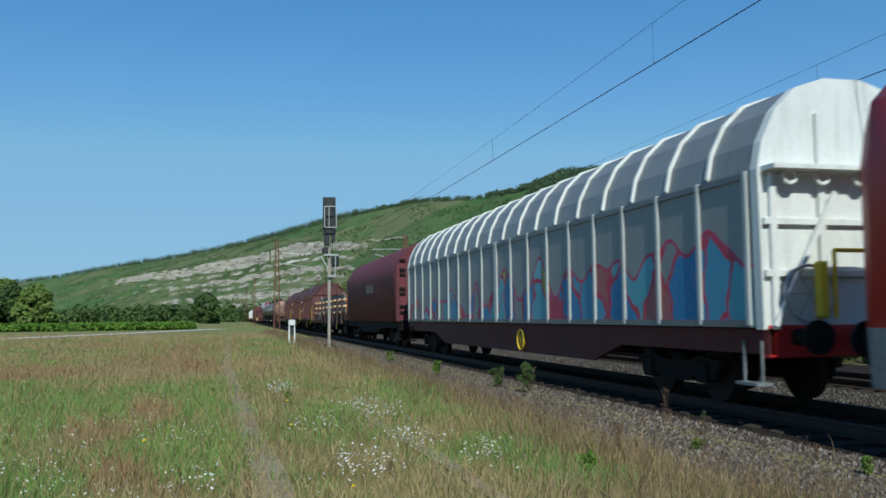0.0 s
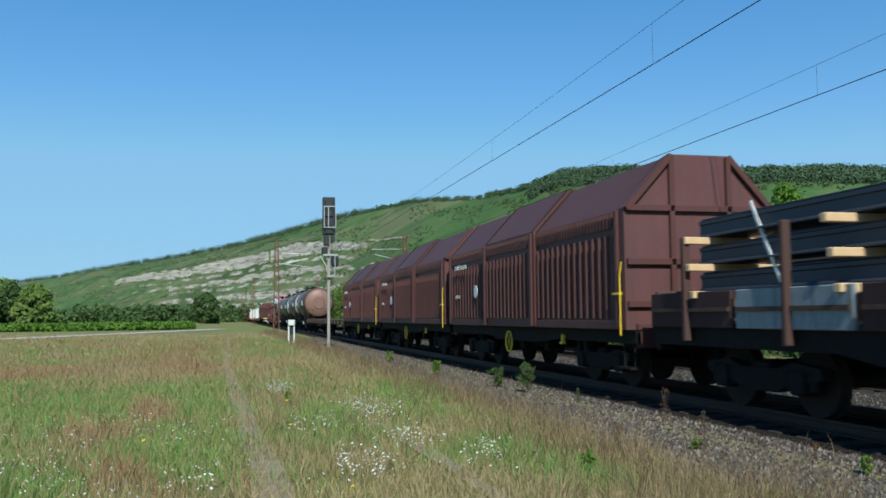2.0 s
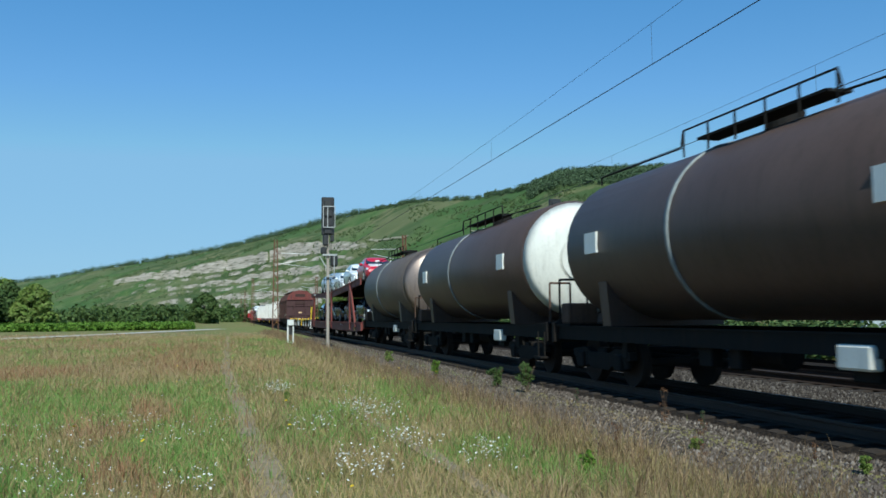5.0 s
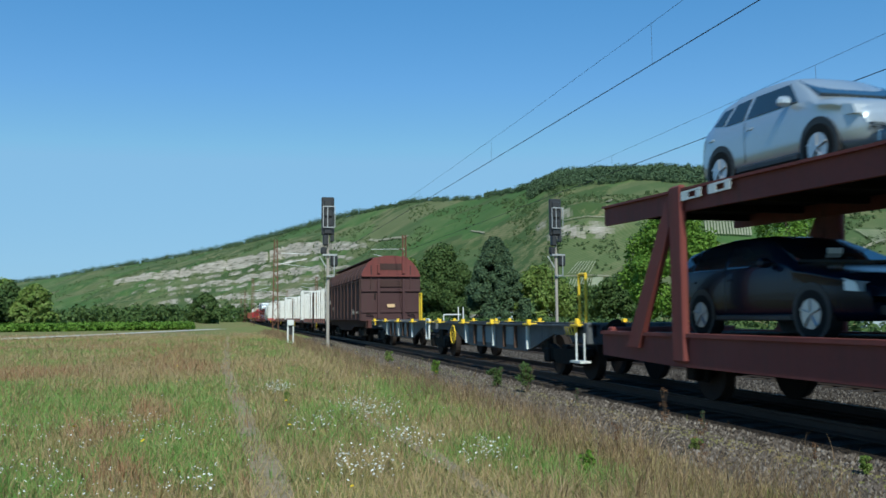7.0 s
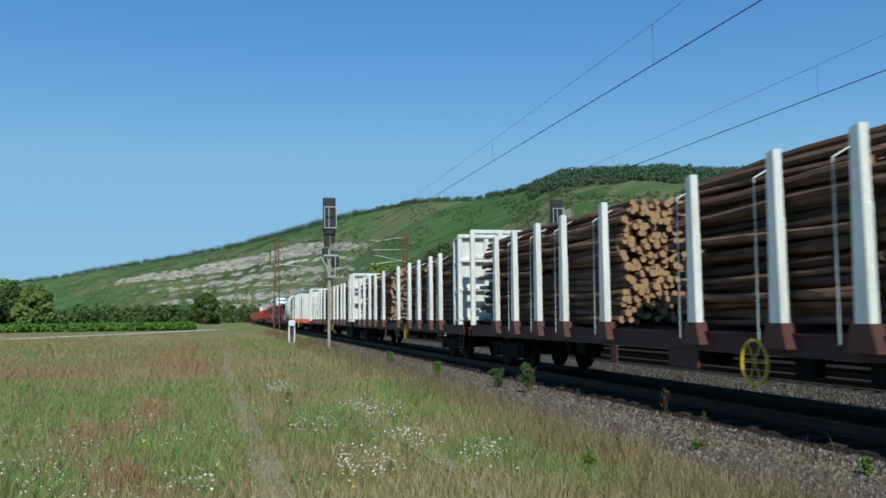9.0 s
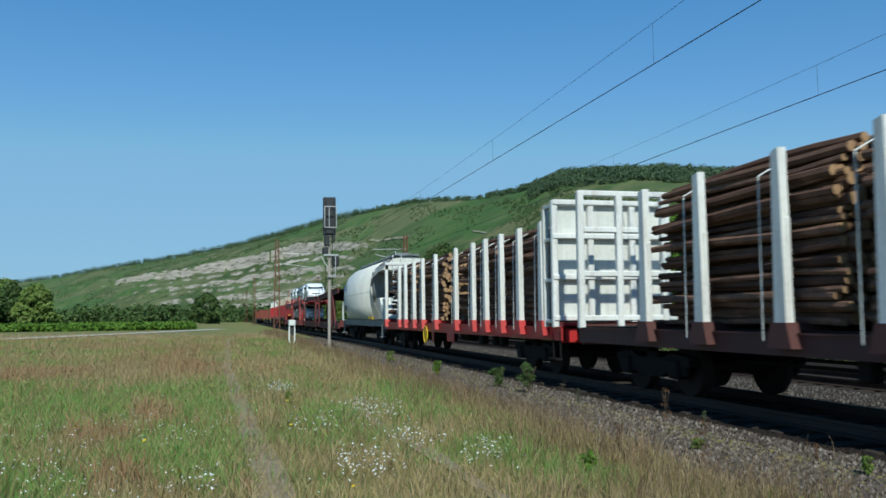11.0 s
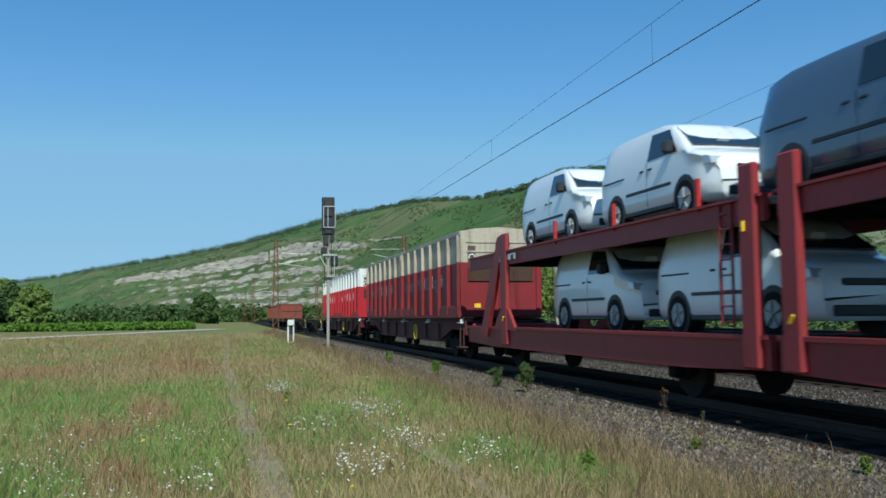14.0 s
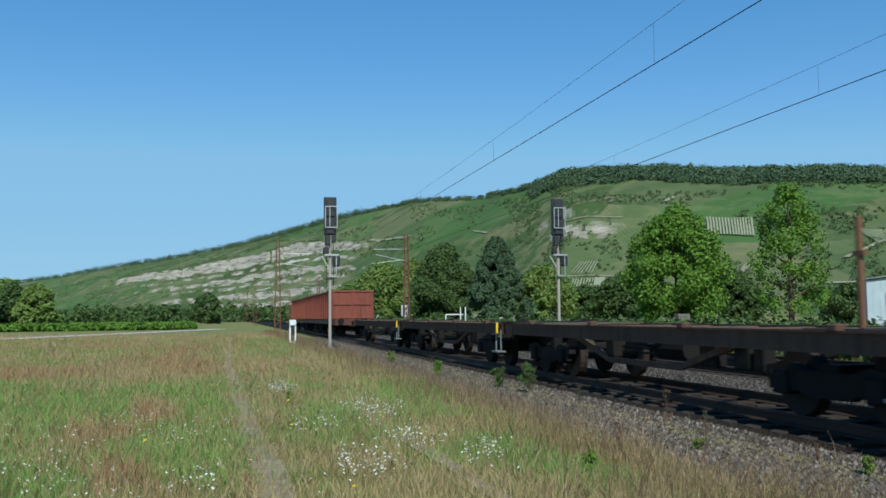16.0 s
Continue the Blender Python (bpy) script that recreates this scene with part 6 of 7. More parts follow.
for k in range(10):
    f = k / 9
    ribbon(bm, ((15.9 + .5 * f, .36), (15.6 + .5 * f, .44)), .8, 1.4)
tagged(part("vine_rows", bm, VINE), "rows of vines on pale posts up the slope", "vineyard", kind="stuff")

# ---- road, path, track ----
m, nt, p = material("pale_gravel_road")
nt.links.new(ramp(nt, noise_of(nt, coords(nt), 2, 5), ((.3, (.40, .37, .31)), (.7, (.52, .49, .42)))), p.inputs["Base Color"])
p.inputs["Roughness"].default_value = .95
ROADMAT = m
bm = B()
pts = [(-60, -40), (-35, 33), (-19, 82), (-8.6, 113), (-3, 132)]
ring_ = [(x, y, .03) for x, y in pts] + [(x + 3, y - 1, .03) for x, y in pts[::-1]]
bm.faces.new([bm.verts.new(q) for q in ring_])
tagged(part("road", bm, ROADMAT), "pale gravel farm road across the field", "road", kind="structure")

m, nt, p = material("trodden_earth")
nn = noise_of(nt, coords(nt), 5, 6, .7)
nt.links.new(ramp(nt, nn, ((.3, (.17, .14, .085)), (.5, (.26, .21, .14)), (.75, (.34, .28, .20)))), p.inputs["Base Color"])
p.inputs["Roughness"].default_value = .95
p.inputs["Specular IOR Level"].default_value = 0.05
bumped(nt, p, nn, .6, .03)
EARTH = m


def path_x(y):
    """The footpath's middle, bending a little to the train as it comes near."""
    return max(-.1, .60 - .024 * y) + .07 * noise.noise((y * .35, 0, 0))


bm = B()
left, right = [], []
for k in range(90):
    y = -2 + k * .9
    c = path_x(y)
    wv = .15 + .08 * noise.noise((y * .7, 3, 0)) + max(0, 12 - y) * .012
    left.append(bm.verts.new((c - wv, y, .012)))
    right.append(bm.verts.new((c + wv, y, .012)))
for k in range(89):
    bm.faces.new((left[k], right[k], right[k + 1], left[k + 1]))
for k in range(15):
    y = 4 + k * .9
    c = path_x(y) + 1.9
    wv = .09 + .06 * noise.noise((y * .9, 5, 0))
    left.append(bm.verts.new((c - wv, y, .012)))
    right.append(bm.verts.new((c + wv, y, .012)))
for k in range(90, 104):
    bm.faces.new((left[k], right[k], right[k + 1], left[k + 1]))
tagged(part("footpath", bm, EARTH), "two narrow trodden earth ruts through the grass", "footpath", kind="structure")

BALLAST = islands("ballast_stone", ((0, (.035, .028, .023)), (.5, (.09, .072, .06)), (.85, (.15, .125, .105)), (1, (.27, .235, .205))), .9)
# Bed blackened and crevices darkened: shade under trains and between stones, in the colour.
m, nt, p = material("ballast_bed")
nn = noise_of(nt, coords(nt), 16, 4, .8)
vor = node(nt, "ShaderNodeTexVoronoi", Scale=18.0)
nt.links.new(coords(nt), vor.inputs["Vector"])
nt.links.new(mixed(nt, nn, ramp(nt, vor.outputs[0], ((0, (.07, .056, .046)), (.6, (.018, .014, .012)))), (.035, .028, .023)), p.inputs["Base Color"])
p.inputs["Roughness"].default_value = .95
p.inputs["Specular IOR Level"].default_value = 0.05
bumped(nt, p, vor.outputs[0], .9, .06)
BED = m
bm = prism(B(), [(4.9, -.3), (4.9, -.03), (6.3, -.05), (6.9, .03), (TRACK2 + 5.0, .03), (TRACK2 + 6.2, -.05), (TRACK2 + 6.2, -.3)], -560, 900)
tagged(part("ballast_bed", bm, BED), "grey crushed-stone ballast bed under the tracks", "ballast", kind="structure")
rng = np.random.default_rng(8)
base = np.array([(1, 0, 0), (-1, 0, 0), (0, 1, 0), (0, -1, 0), (0, 0, 1), (0, 0, -1)], float)
tri = np.array([(0, 2, 4), (2, 1, 4), (1, 3, 4), (3, 0, 4), (2, 0, 5), (1, 2, 5), (3, 1, 5), (0, 3, 5)])


def stones(n, x0, x1, y0, y1, size, zf):
    y = y0 + (y1 - y0) * rng.uniform(0, 1, n) ** 1.8
    x = rng.uniform(x0, x1, n)
    s = size * rng.uniform(.5, 1.3, (n, 1, 3))
    v = base[None] * s * rng.uniform(.7, 1.2, (n, 6, 1))
    a = rng.uniform(0, 6.28, n)
    ca, sa = np.cos(a)[:, None], np.sin(a)[:, None]
    v = np.stack((v[..., 0] * ca - v[..., 1] * sa, v[..., 0] * sa + v[..., 1] * ca, v[..., 2]), -1)
    v += np.stack((x, y, zf(x)), -1)[:, None]
    return v.reshape(-1, 3), (tri[None] + 6 * np.arange(n)[:, None, None]).reshape(-1, 3)


def bed_z(x):
    return np.interp(x, (4.6, 4.9, 6.3, 6.9), (-.02, -.03, -.05, .03)) + .012


v, f = stones(60000, 4.45, 6.7, 4, 70, .038, bed_z)
tagged(new("ballast_stones", raw_mesh("ballast_stones", v, f, BALLAST)), "loose grey-brown ballast stones beside the rails", "ballast", kind="stuff")

# The ballast stones again, in darker tones.
DARKSTONES = islands("dark_ballast_stone", ((0, (.02, .016, .014)), (.5, (.055, .046, .04)), (.85, (.095, .082, .072)), (1, (.17, .15, .135))), .9)
v, f = stones(36000, 10.1, 11.7, 5, 110, .045, lambda x: np.full(len(x), .06))
tagged(new("ballast_stones", raw_mesh("ballast_stones", v, f, DARKSTONES)), "sunlit grey ballast stones between the two tracks", "ballast", kind="stuff")

# rails and sleepers, one structure a track
for cx in (TRACK, TRACK2):
    tr = tagged(new("track_1" if cx == TRACK else "track_2"), "rusty steel rails on concrete sleepers", "railway track", kind="structure")
    tr.location.x = cx
    for sx in (-1, 1):
        x = sx * .7525
        bm = prism(B(), [(x - .075, RAIL - .17), (x - .075, RAIL - .158), (x - .01, RAIL - .13), (x - .01, RAIL - .045), (x - .036, RAIL - .035), (x - .036, RAIL), (x + .036, RAIL), (x + .036, RAIL - .035), (x + .01, RAIL - .045), (x + .01, RAIL - .13), (x + .075, RAIL - .158), (x + .075, RAIL - .17)], -560, 900)
        part("rail", bm, RAILTOP, tr)
    bm = prism(B(), [(-1.3, -.02), (-1.3, RAIL - .19), (-1.2, RAIL - .171), (1.2, RAIL - .171), (1.3, RAIL - .19), (1.3, -.02)], -.13, .13)
    me = bpy.data.meshes.new("sleeper")
    bmesh.ops.recalc_face_normals(bm, faces=bm.faces)
    bm.to_mesh(me)
    bm.free()
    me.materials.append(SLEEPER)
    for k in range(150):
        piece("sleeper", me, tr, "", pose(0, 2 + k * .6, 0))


# ---- signals, masts, wires ----
def signal(x, y, face, label):
    s = thing("railway_signal", label, "railway signal", "light signals", pose(x, y, 0))
    s.scale = (.95, 1.0, 1.085)
    part("mast", cyl(cyl(B(), (0, 0, -.1), (0, 0, 4.4), .08, 12), (0, 0, 4.4), (0, 0, 5.4), .05, 12), PALEMAST, s, "pale weathered mast")
    part("foot", box(B(), -.2, .2, -.2, .2, -.1, .12, .03), CONCRETE, s)
    bm = box(B(), -.33, .33, -.06, .12, 5.2, 6.95, .04)
    sc = part("signal_head", bm, BLACK, s)
    for z in (6.65, 6.2, 5.75, 5.4):
        part("back_box", box(B(), -.22, .22, -.16, -.06, z - .17, z + .17, .05), BLACK, sc)
        part("lamp_hood", cyl(B(), (.0, .12, z), (.0, .32, z + .01), .11, 14), BLACK, sc)
    bm = B()
    for dx in (-.27, -.04, .34):
        bar(bm, (dx, -.24, 5.55), (dx, -.24, 6.5), .035)
    for z in (5.55, 6.5):
        bar(bm, (-.27, -.24, z), (.34, -.24, z), .04)
    part("guard_frame", bm, STEEL, s)
    bm = box(B(), -.27, .0, -.2, .14, 4.72, 5.2, .04)
    box(bm, .12, .3, -.15, .1, 4.9, 5.2, .03)
    part("screen", bm, BLACK, s)
    bm = B()
    box(bm, -.3, .45, -.2, .12, 4.25, 4.33)
    for dx in (.3,):
        bar(bm, (dx, -.2, 3.3), (dx, -.2, 4.3), .04)
    bar(bm, (-.42, .1, 4.25), (0, .05, 3.6), .05)
    box(bm, -.1, .32, -.22, -.1, 3.28, 3.34)
    part("service_platform", bm, STEEL, s)
    bm = B()
    box(bm, -.38, -.08, -.18, .1, 4.32, 4.65, .06)
    box(bm, .12, .5, -.18, .1, 3.75, 4.3, .08)
    part("auxiliary_lamp", bm, BLACK, s)
    bm = B()
    for k in range(9):
        bar(bm, (-.18, .12, 2.9 + k * .28), (.18, .12, 2.9 + k * .28), .02)
    for dx in (-.18, .18):
        bar(bm, (dx, .12, 2.8), (dx, .12, 5.3), .025)
    part("ladder", bm, DARK, s)
    return s


signal(4.72, 43.6, 0, "tall black light signal on a pale mast in the dry grass")
signal(16.2, 42.3, 0, "tall black light signal on a mast beyond the tracks")


def lattice_mast(x, y, toward, height=9.6):
    s = thing("catenary_mast", "rust-brown lattice catenary mast with bracket arm", "catenary mast", "catenary masts", pose(x, y, 0))
    bm = B()
    for sx in (-1, 1):
        for sy in (-1, 1):
            bar(bm, (sx * .3, sy * .22, -.2), (sx * .14, sy * .12, height), .07)
    n = 14
    for k in range(n):
        z0, z1 = height * k / n, height * (k + 1) / n
        w0, w1 = .3 - .16 * k / n, .3 - .16 * (k + 1) / n
        for sy in (-.18, .18):
            a, b = ((-w0, sy, z0), (w1, sy, z1)) if k % 2 else ((w0, sy, z0), (-w1, sy, z1))
            bar(bm, a, b, .04)
    part("lattice", bm, MASTRUST, s)
    bm = B()
    tube(bm, ((0, 0, 7.0), (toward * .92, 0, 7.65)), .035)
    tube(bm, ((0, 0, 8.2), (toward, 0, 8.15)), .03)
    tube(bm, ((toward * .2, 0, 7.1), (toward * 1.05, 0, 6.75)), .025)
    part("bracket_arm", bm, STEEL, s)
    bm = B()
    for z in (7.0, 8.2):
        for k in range(5):
            q = .2 + k * .07
            cyl(bm, (math.copysign(q, toward), 0, z), (math.copysign(q + .04, toward), 0, z), .07, 10)
    part("insulator", bm, BROWN2, s)


for y in (92, 182, 272, 362):
    lattice_mast(4.6, y, 3.5)
    lattice_mast(16.7, y - 7, -3.3)
for cx in (TRACK, TRACK2):
    wr = tagged(new("overhead_line_1" if cx == TRACK else "overhead_line_2"), "thin dark contact wire hung from a messenger wire", "overhead line", kind="structure")
    y0 = 2 if cx == TRACK else -5
    part("contact_wire", cyl(B(), (cx, y0 - 90, 6.63), (cx, y0 + 360, 6.63), .011, 6), WIRE, wr)
    bm = B()
    for s in range(-1, 4):
        pts = []
        for k in range(13):
            q = k / 12
            pts.append((cx, y0 + 90 * (s + q), 6.63 + .58 + .55 * (2 * q - 1) ** 2))
        tube(bm, pts, .0045, 5)
    part("messenger_wire", bm, WIRE, wr)
    bm = B()
    for s in range(-1, 4):
        for k in range(1, 8):
            q = k / 8 + (.03 if cx == TRACK else .0)
            tube(bm, ((cx, y0 + 90 * (s + q), 6.63), (cx, y0 + 90 * (s + q), 6.63 + .58 + .55 * (2 * q - 1) ** 2)), .0035, 5)
    part("dropper", bm, WIRE, wr)

# cabinet, signs, huts
c = thing("trackside_cabinet", "small white trackside cabinet with a dark window", "cabinet", at=pose(3.6, 54, 0))
part("body", box(B(), -.2, .2, -.15, .15, 1.1, 1.45, .03), WHITE, c)
part("foot", box(B(), -.2, .2, -.1, .1, -.1, .12), WHITE, c)
part("post", box(box(B(), -.2, -.12, -.06, .06, .0, 1.12), .12, .2, -.06, .06, 0, 1.12), WHITE, c)
part("window", box(B(), -.11, .11, -.165, -.15, .55, 1.0, .01), BLACK, c)
X, Y = at_view(11.0, 88)
c = thing("kilometre_sign", "white trackside sign board with dark marks on a post", "sign", at=pose(X, Y, 0))
part("post", box(B(), -.04, .04, -.04, .04, -.1, 2.4), STEEL, c)
part("board", box(B(), -.36, .36, -.08, -.05, 1.6, 2.7, .01), WHITE, c)
bm = B()
for z in (1.85, 2.25):
    box(bm, -.17, -.05, -.09, -.081, z, z + .3)
    box(bm, .05, .17, -.09, -.081, z, z + .3)
part("mark", bm, RUST, c)
X, Y = at_view(14.6, 70)
c = thing("white_guard_posts", "pair of white posts with a low white rail", "posts", at=pose(X, Y, 0))
for dx in (0, .4):
    part("post", box(B(), dx - .04, dx + .04, -.04, .04, -.1, 2.3, .01), WHITE, c)
part("low_rail", tube(B(), ((-1.2, 0, .0), (-1.2, 0, 1.7), (.2, 0, 1.7)), .05), WHITE, c)


HUTMAT = paint("pale_blue_grey_cladding", (.40, .46, .50), amount=.3, rough=.5)


def hut(x, y, w, d, h, turn, label):
    c = thing("hut", label, "hut", "", pose(x, y, 0, 0, 0, turn))
    part("wall", box(B(), -w / 2, w / 2, -d / 2, d / 2, -.1, h, .02), HUTMAT, c)
    part("roof", prism(B(), [(-w / 2 - .2, h), (0, h + .25), (w / 2 + .2, h), (w / 2 + .2, h + .08), (0, h + .35), (-w / 2 - .2, h + .08)], -d / 2 - .2, d / 2 + .2), GREY, c)
    wi = part("window", box(B(), -w * .2, w * .15, -d / 2 - .03, -d / 2 + .02, h * .35, h * .75), GLASS, c)
    part("frame", box(box(B(), -w * .24, -w * .2, -d / 2 - .04, -d / 2 + .02, h * .32, h * .78), w * .15, w * .19, -d / 2 - .04, -d / 2 + .02, h * .32, h * .78), STEEL, wi)


X, Y = at_view(40.8, 62)
hut(X, Y, 4.0, 3.0, 3.6, -32, "pale blue-white metal hut behind the tracks")
X, Y = at_view(28.6, 70)
c = thing("concrete_block", "grey concrete trackside block", "concrete block", at=pose(X, Y, 0))
part("block", box(B(), -.5, .5, -.4, .4, -.1, 1.6, .04), CONCRETE, c)
c = thing("wagon_stake", "weathered brown stake standing at the flat wagon's edge", "stake")
part("post", box(B(), -.03, .03, -.035, .035, 0, 1.3, .01), MASTRUST, c)
part("crossbar", box(B(), -.03, .03, -.10, .10, .85, .9), MASTRUST, c)
runs(c, 496.75, 1.18, -1.2)


# ---- grass ----
def blades(x, y, h, w, lean, rng, two=True):
    n = len(x)
    a = rng.uniform(0, 6.283, n)
    la = rng.uniform(0, 6.283, n)
    ln = h * lean * rng.uniform(.2, 1, n)
    dx, dy = np.cos(a) * w, np.sin(a) * w
    z0 = np.full(n, -.03)
    lx, ly = np.cos(la) * ln, np.sin(la) * ln
    v = np.stack((np.stack((x - dx, y - dy, z0), -1), np.stack((x + dx, y + dy, z0), -1),
                  np.stack((x + lx * .35 + dx * .7, y + ly * .35 + dy * .7, h * .6), -1), np.stack((x + lx * .35 - dx * .7, y + ly * .35 - dy * .7, h * .6), -1),
                  np.stack((x + lx, y + ly, h), -1)), 1).reshape(-1, 3)
    o = 5 * np.arange(n)[:, None]
    f = np.concatenate((o + np.array([[0, 1, 2]]), o + np.array([[0, 2, 3]]), o + np.array([[3, 2, 4]])))
    return v, f


def field_noise(x, y, scale, off):
    return np.array([noise.noise((a * scale, b * scale, off)) for a, b in zip(x, y)])


def spread(n, x0, x1, y0, y1, rng, power=2.2):
    """Places over the meadow, closer together towards the near end, inside the fan that is looked over."""
    y = y0 + (y1 - y0) * rng.uniform(0, 1, n) ** power
    u = rng.uniform(0, 1, n)
    lo, hi = np.maximum(x0, -2.0 - y * .36), np.minimum(x1, 1.5 + y * .9)
    return lo + (hi - lo) * u, y


GRASS = {
    "green": islands("green_grass", ((0, (.235, .215, .082)), (.5, (.33, .285, .115)), (.8, (.42, .34, .16)), (1, (.50, .40, .21))), .6, .3),
    "dry": islands("dry_straw_grass", ((0, (.30, .19, .105)), (.4, (.40, .275, .16)), (.8, (.48, .36, .22)), (1, (.34, .27, .13))), .7, .25),
    "stalk": islands("dead_stalks", ((0, (.08, .055, .035)), (.6, (.15, .10, .06)), (1, (.12, .14, .05))), .8, .1),
    "lush": islands("lush_grass_blades", ((0, (.135, .255, .05)), (.5, (.195, .33, .075)), (1, (.29, .395, .12))), .6, .35),
    "brown": islands("brown_dead_grass", ((0, (.13, .085, .05)), (.5, (.21, .145, .085)), (.85, (.29, .21, .125)), (1, (.20, .17, .07))), .75, .2),
    "red": islands("reddish_sorrel", ((0, (.24, .12, .065)), (.5, (.36, .195, .105)), (1, (.33, .24, .125))), .7, .2),
    "petal": islands("white_petals", ((0, (.62, .62, .58)), (1, (.78, .78, .76))), .6, .2),
    "yellow": islands("yellow_petals", ((0, (.6, .42, .02)), (1, (.7, .52, .03))), .6, .2)}
rng = np.random.default_rng(12)


def sward(name, n, box_, h0, h1, w, mat, label, keep=None, lean=.5, power=2.2):
    x, y = spread(n, *box_, rng, power)
    mid = np.array([path_x(q) for q in y])
    bare = np.array([noise.noise((q * .9, 8, 0)) for q in y])
    path = np.abs(x - mid) < rng.uniform(.05, .42, n)
    path |= (np.abs(x - mid - 1.9) < rng.uniform(.0, .26, n)) & (y < 17) & (bare > -.25)
    ok = ~(path & (rng.uniform(0, 1, n) < .58 + .7 * bare))
    if keep is not None:
        ok &= keep(x, y)
    x, y = x[ok], y[ok]
    tuft = np.clip(.95 + .9 * field_noise(x, y, 2.3, 77) + .5 * field_noise(x, y, .7, 78), .45, 1.7)
    h = rng.uniform(h0, h1, len(x)) * tuft
    v, f = blades(x, y, h, w * .85 * (1 + y * .05), lean * 1.25, rng)
    tagged(new(name, raw_mesh(name, v, f, GRASS[mat])), label, "grass", kind="stuff")


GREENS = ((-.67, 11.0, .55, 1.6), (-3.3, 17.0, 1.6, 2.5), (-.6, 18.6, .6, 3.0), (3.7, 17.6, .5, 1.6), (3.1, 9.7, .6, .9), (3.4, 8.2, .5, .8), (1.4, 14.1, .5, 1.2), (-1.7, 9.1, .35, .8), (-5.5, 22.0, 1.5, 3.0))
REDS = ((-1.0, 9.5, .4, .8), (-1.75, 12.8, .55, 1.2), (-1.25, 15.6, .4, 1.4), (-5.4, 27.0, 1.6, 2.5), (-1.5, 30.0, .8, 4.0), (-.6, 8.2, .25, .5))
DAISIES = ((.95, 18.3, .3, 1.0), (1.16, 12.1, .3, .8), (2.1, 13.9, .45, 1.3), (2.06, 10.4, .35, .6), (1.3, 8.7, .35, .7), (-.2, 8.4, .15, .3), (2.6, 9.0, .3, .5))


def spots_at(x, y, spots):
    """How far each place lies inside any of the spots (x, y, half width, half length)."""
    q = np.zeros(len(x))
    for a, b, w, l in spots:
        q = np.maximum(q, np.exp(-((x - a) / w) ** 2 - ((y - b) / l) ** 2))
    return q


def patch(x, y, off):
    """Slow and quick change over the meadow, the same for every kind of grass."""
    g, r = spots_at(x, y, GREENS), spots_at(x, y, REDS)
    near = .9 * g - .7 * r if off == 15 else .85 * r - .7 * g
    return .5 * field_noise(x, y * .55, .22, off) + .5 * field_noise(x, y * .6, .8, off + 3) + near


sward("meadow_grass", 250000, (-40, 4.7, 3.2, 80), .04, .15, .0036, "green", "short olive-green meadow grass", None, 1.4)
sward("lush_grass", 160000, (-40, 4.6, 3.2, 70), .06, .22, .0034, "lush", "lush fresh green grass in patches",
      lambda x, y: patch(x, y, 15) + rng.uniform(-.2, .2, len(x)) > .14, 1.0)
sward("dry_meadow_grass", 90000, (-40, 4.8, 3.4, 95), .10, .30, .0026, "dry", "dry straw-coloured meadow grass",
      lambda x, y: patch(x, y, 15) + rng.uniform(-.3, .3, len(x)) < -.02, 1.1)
sward("tall_dry_grass", 32000, (2.4, 5.15, 5, 95), .2, .46, .0026, "brown", "tall dry brown grass beside the ballast",
      lambda x, y: (x > 2.9 + rng.uniform(0, 1.6, len(x))) & (x < 4.75 + .25 * field_noise(x, y, .9, 9)) & (field_noise(x, y, .5, 1) > -.2), .7, 1.6)
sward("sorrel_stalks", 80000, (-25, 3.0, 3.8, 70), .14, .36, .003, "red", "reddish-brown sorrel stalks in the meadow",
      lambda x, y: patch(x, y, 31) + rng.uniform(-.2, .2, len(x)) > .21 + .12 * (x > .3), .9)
sward("brown_grass_clumps", 26000, (-25, 3.6, 3.8, 60), .16, .36, .003, "brown", "brown dead grass clumps in the meadow",
      lambda x, y: field_noise(x, y, .45, 51) + .6 * field_noise(x, y, 1.5, 54) + rng.uniform(-.2, .2, len(x)) > .28, .9)
sward("ballast_stalks", 800, (5.0, 6.7, 6, 60), .08, .32, .0028, "stalk", "dark dry weed stalks standing in the ballast",
      lambda x, y: field_noise(x, y, 1.2, 21) > .15, .35, 1.3)


def flowers(name, n, box_, keep, hgt, size, mat, label):
    x, y = spread(n, *box_, rng, 1.5)
    ok = keep(x, y)
    x, y = x[ok], y[ok]
    h = rng.uniform(*hgt, len(x))
    v1, f1 = blades(x, y, h, .002, .1, rng)
    tagged(new("flower_stems", raw_mesh("flower_stems", v1, f1, GRASS["green"])), "thin green flower stems", "grass", kind="stuff")
    k = 5
    a = np.arange(6) * math.pi / 3
    s = size * rng.uniform(.6, 1.2, len(x))
    tilt = rng.uniform(-.6, .6, (len(x), 2))
    ring6 = np.stack((np.cos(a)[None] * s[:, None], np.sin(a)[None] * s[:, None], np.cos(a)[None] * s[:, None] * tilt[:, :1] + np.sin(a)[None] * s[:, None] * tilt[:, 1:]), -1)
    c = np.stack((x, y, h + .005), -1)[:, None]
    v = np.concatenate((c + ring6, c + np.array([0, 0, .008])), 1).reshape(-1, 3)
    o = 7 * np.arange(len(x))[:, None, None]
    f = (o + np.array([(i, (i + 1) % 6, 6) for i in range(6)])[None]).reshape(-1, 3)
    tagged(new(name, raw_mesh(name, v, f, GRASS[mat])), label, "flowers", kind="stuff")


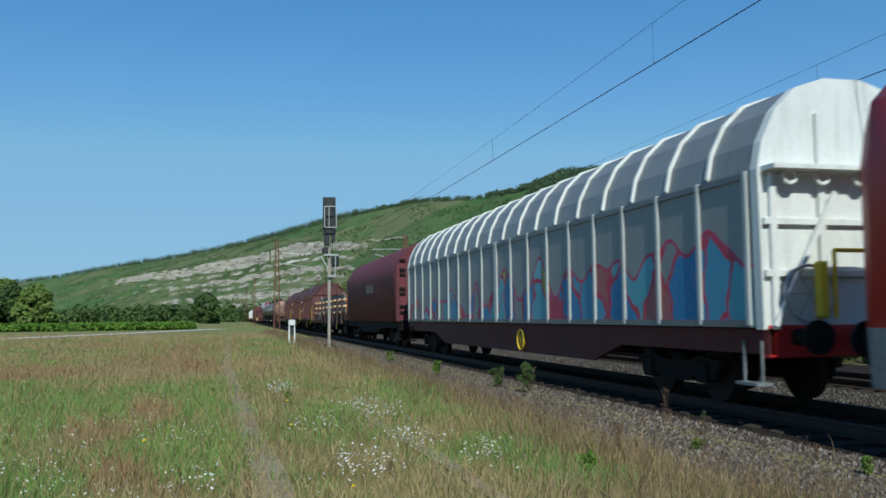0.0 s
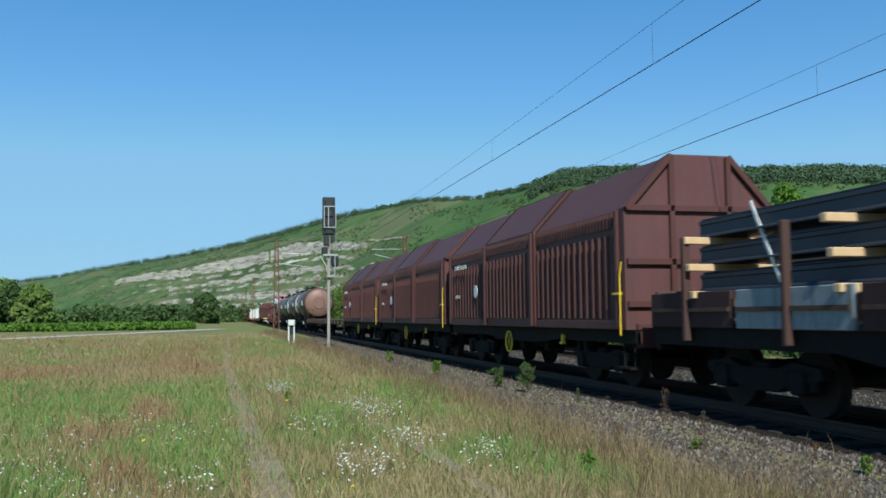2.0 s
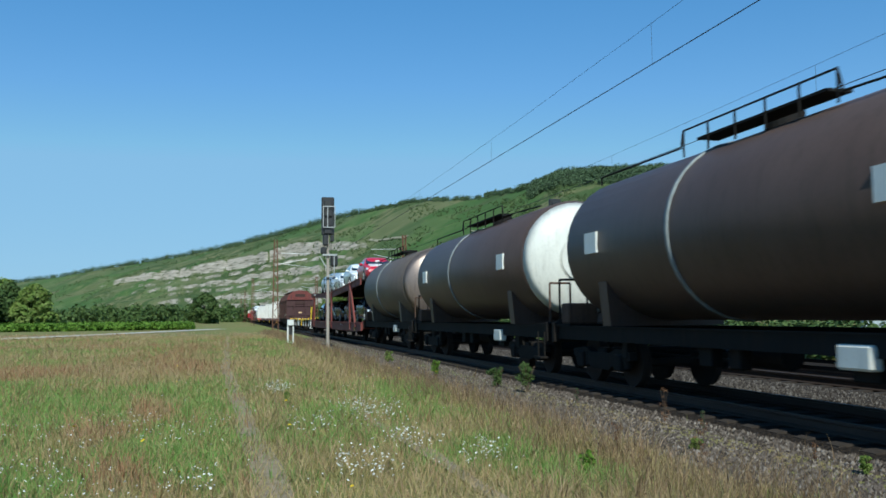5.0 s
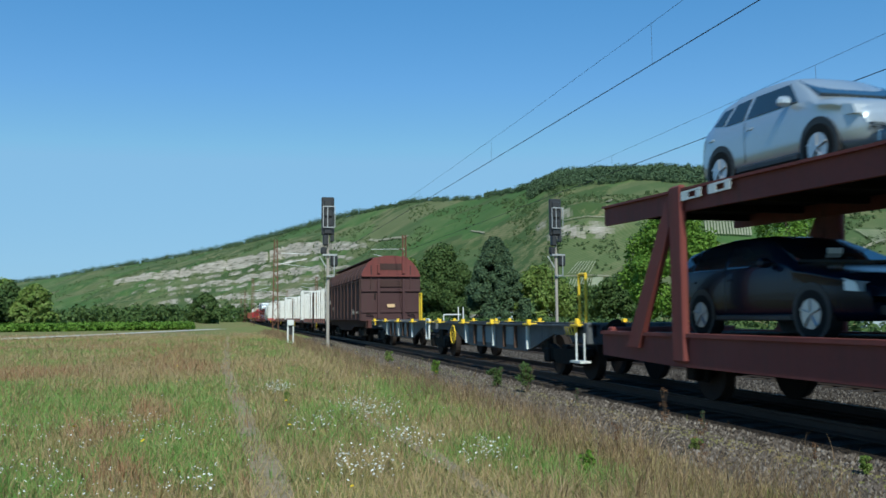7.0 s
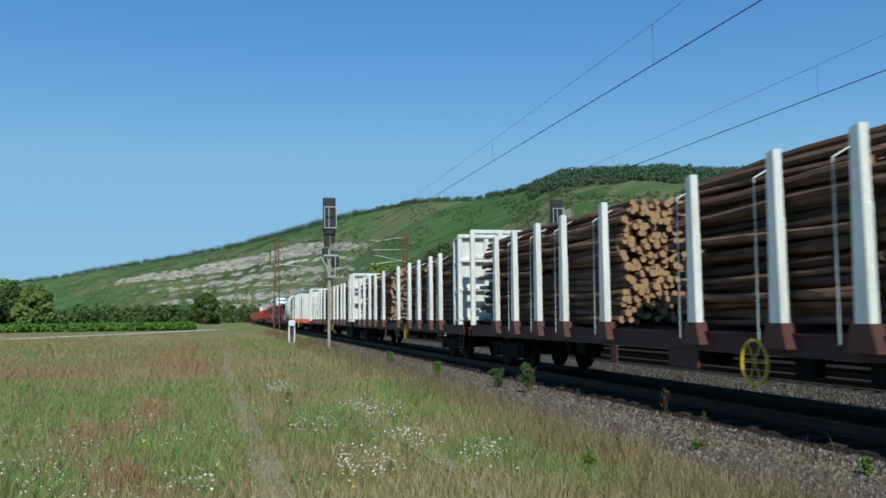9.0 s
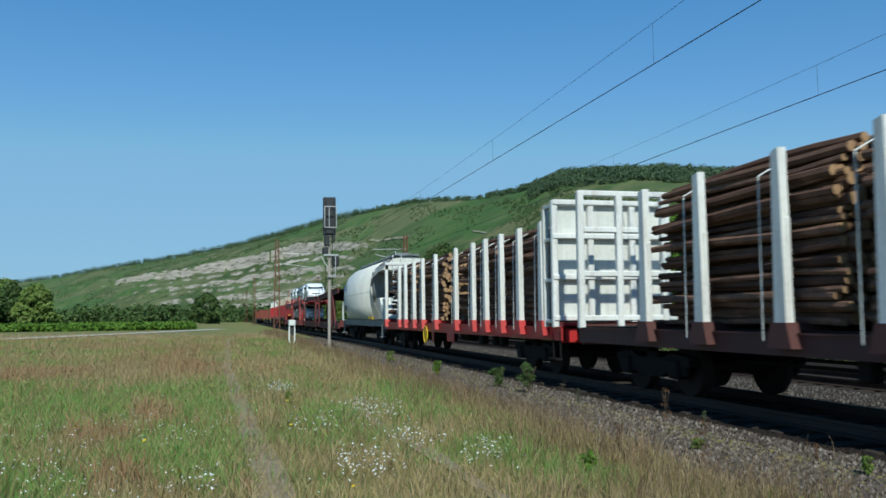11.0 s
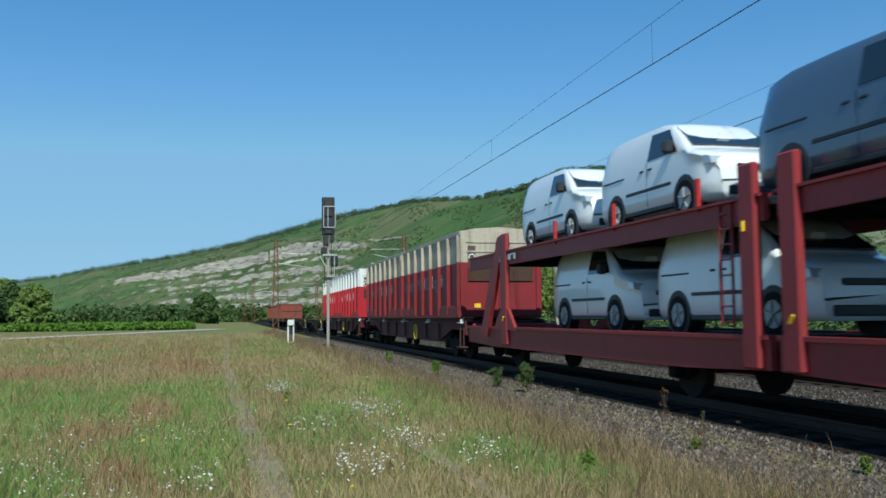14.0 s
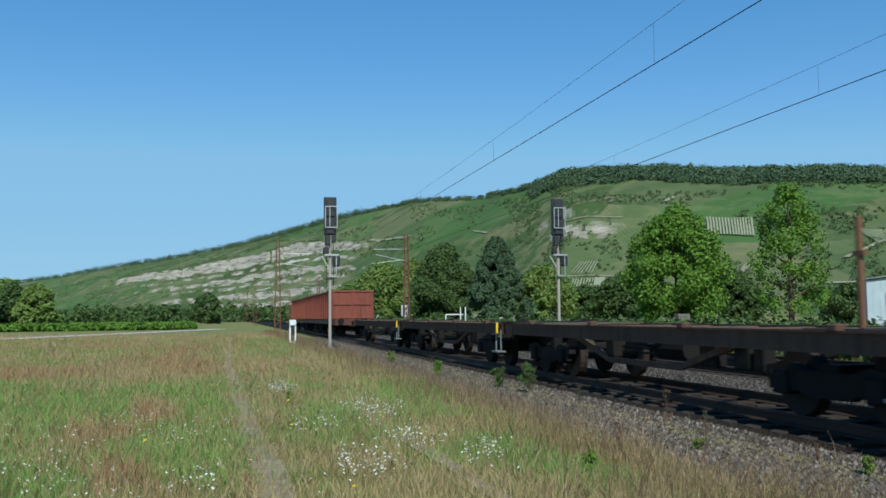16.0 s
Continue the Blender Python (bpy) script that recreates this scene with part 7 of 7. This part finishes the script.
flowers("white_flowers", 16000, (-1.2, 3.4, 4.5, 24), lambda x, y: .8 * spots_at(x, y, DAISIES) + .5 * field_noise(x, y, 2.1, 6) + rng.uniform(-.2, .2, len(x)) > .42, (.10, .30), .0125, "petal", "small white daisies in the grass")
flowers("meadow_daisies", 1300, (-3.2, .0, 4.2, 14), lambda x, y: field_noise(x, y, .8, 4) + rng.uniform(-.2, .2, len(x)) > .05, (.12, .3), .010, "petal", "scattered small white daisies")
flowers("yellow_flowers", 40, (-8, 4.5, 5, 30), lambda x, y: y > 0, (.3, .5), .02, "yellow", "a few yellow wildflowers")


def weed(x, y, h, leaf, label, seed, slim=1.0):
    t = thing("weed", label, "plant", "weeds beside the track", pose(x, y, .0))
    rng2 = np.random.default_rng(seed)
    bm = B()
    for k in range(6):
        a = k * 1.05
        tube(bm, ((0, 0, 0), (.12 * h * slim * math.cos(a), .12 * h * slim * math.sin(a), h * .5), (.3 * h * slim * math.cos(a), .3 * h * slim * math.sin(a), h * .9)), .006 * slim, 5)
    tagged(part("stem", bm, BARK, t), kind="stuff")
    cs = [(rng2.normal() * .16 * h * slim, rng2.normal() * .16 * h * slim, rng2.uniform(.1, .95) * h) for _ in range(26)]
    v, f = leaf_cloud(cs, [h * .13 * slim] * 26, int(60 * slim), .02 * slim, rng2)
    piece("leaves", raw_mesh("leaves", v, f, LEAF[leaf]), t)


for x, y, h, leaf, sd in ((6.2, 11.9, .55, "rust", 11), (6.3, 11.0, .3, "fir", 12), (6.2, 8.5, .2, "rust", 13), (6.1, 15.0, .3, "fir", 14), (6.2, 7.7, .15, "olive", 15), (4.9, 8.6, .5, "rust", 16), (4.4, 9.6, .4, "rust", 17), (6.05, 17.6, .6, "dark", 1), (5.9, 19.2, .45, "dark", 2), (5.4, 9.6, .13, "olive", 3), (1.1, 17, .2, "olive", 5), (3.6, 8.6, .2, "bright", 6), (5.6, 24, .4, "bright", 7), (5.5, 31, .4, "olive", 8)):
    weed(x, y, h, leaf, "withered brown weed stalk in the ballast" if leaf == "rust" else "leafy green weed at the edge of the ballast", sd, .35 if leaf in ("rust", "fir") else 1.0)


def lorry():
    """Small box lorry on the main road behind the trees; its nose points along +y."""
    w = thing("lorry", "white and pale blue box lorry on the road behind the trees", "lorry")
    part("cargo_box", box(B(), -1.15, 1.15, -2.9, 1.6, .95, 3.3, .04), HUTMAT, w)
    part("side_stripe", box(B(), -1.165, -1.15, -2.7, 1.4, 1.5, 2.3), BLUE, w)
    part("cab", loft(B(), [[(-1.05, y, .6), (-1.05, y, z), (1.05, y, z), (1.05, y, .6)] for y, z in ((1.7, 2.6), (2.6, 2.6), (3.2, 1.75), (3.7, 1.5), (3.75, 1.0))]), WHITE, w)
    part("window_glass", box(B(), -1.07, -1.0, 2.0, 2.75, 1.7, 2.35, .02), GLASS, w)
    part("chassis", box(B(), -.5, .5, -2.8, 3.2, .55, .95), DARK, w)
    for y in (-1.8, 2.7):
        for sx in (-1, 1):
            t = part("tyre", cyl(B(), (sx * .75, y, .42), (sx * 1.05, y, .42), .42, 20), RUBBER, w)
            part("rim", cyl(B(), (sx * 1.0, y, .42), (sx * 1.06, y, .42), .2, 14), STEEL, t)
    return w


LORRY = lorry()


def motions():
    """The train runs past at a steady speed; a lorry drives the other way behind the trees."""
    walk(LORRY, [(t, pose(58.5, 96.5 + 25 * (t - 3.5), 0)) for t in (0, 4, 8, 12, 16)])
    for ob, place, height, side, turn in MOVING:
        walk(ob, [(t, pose(TRACK + side, place - SPEED * t, RAIL + height, turn or 0)) for t in (0, 4, 8, 12, 16)])


motions()
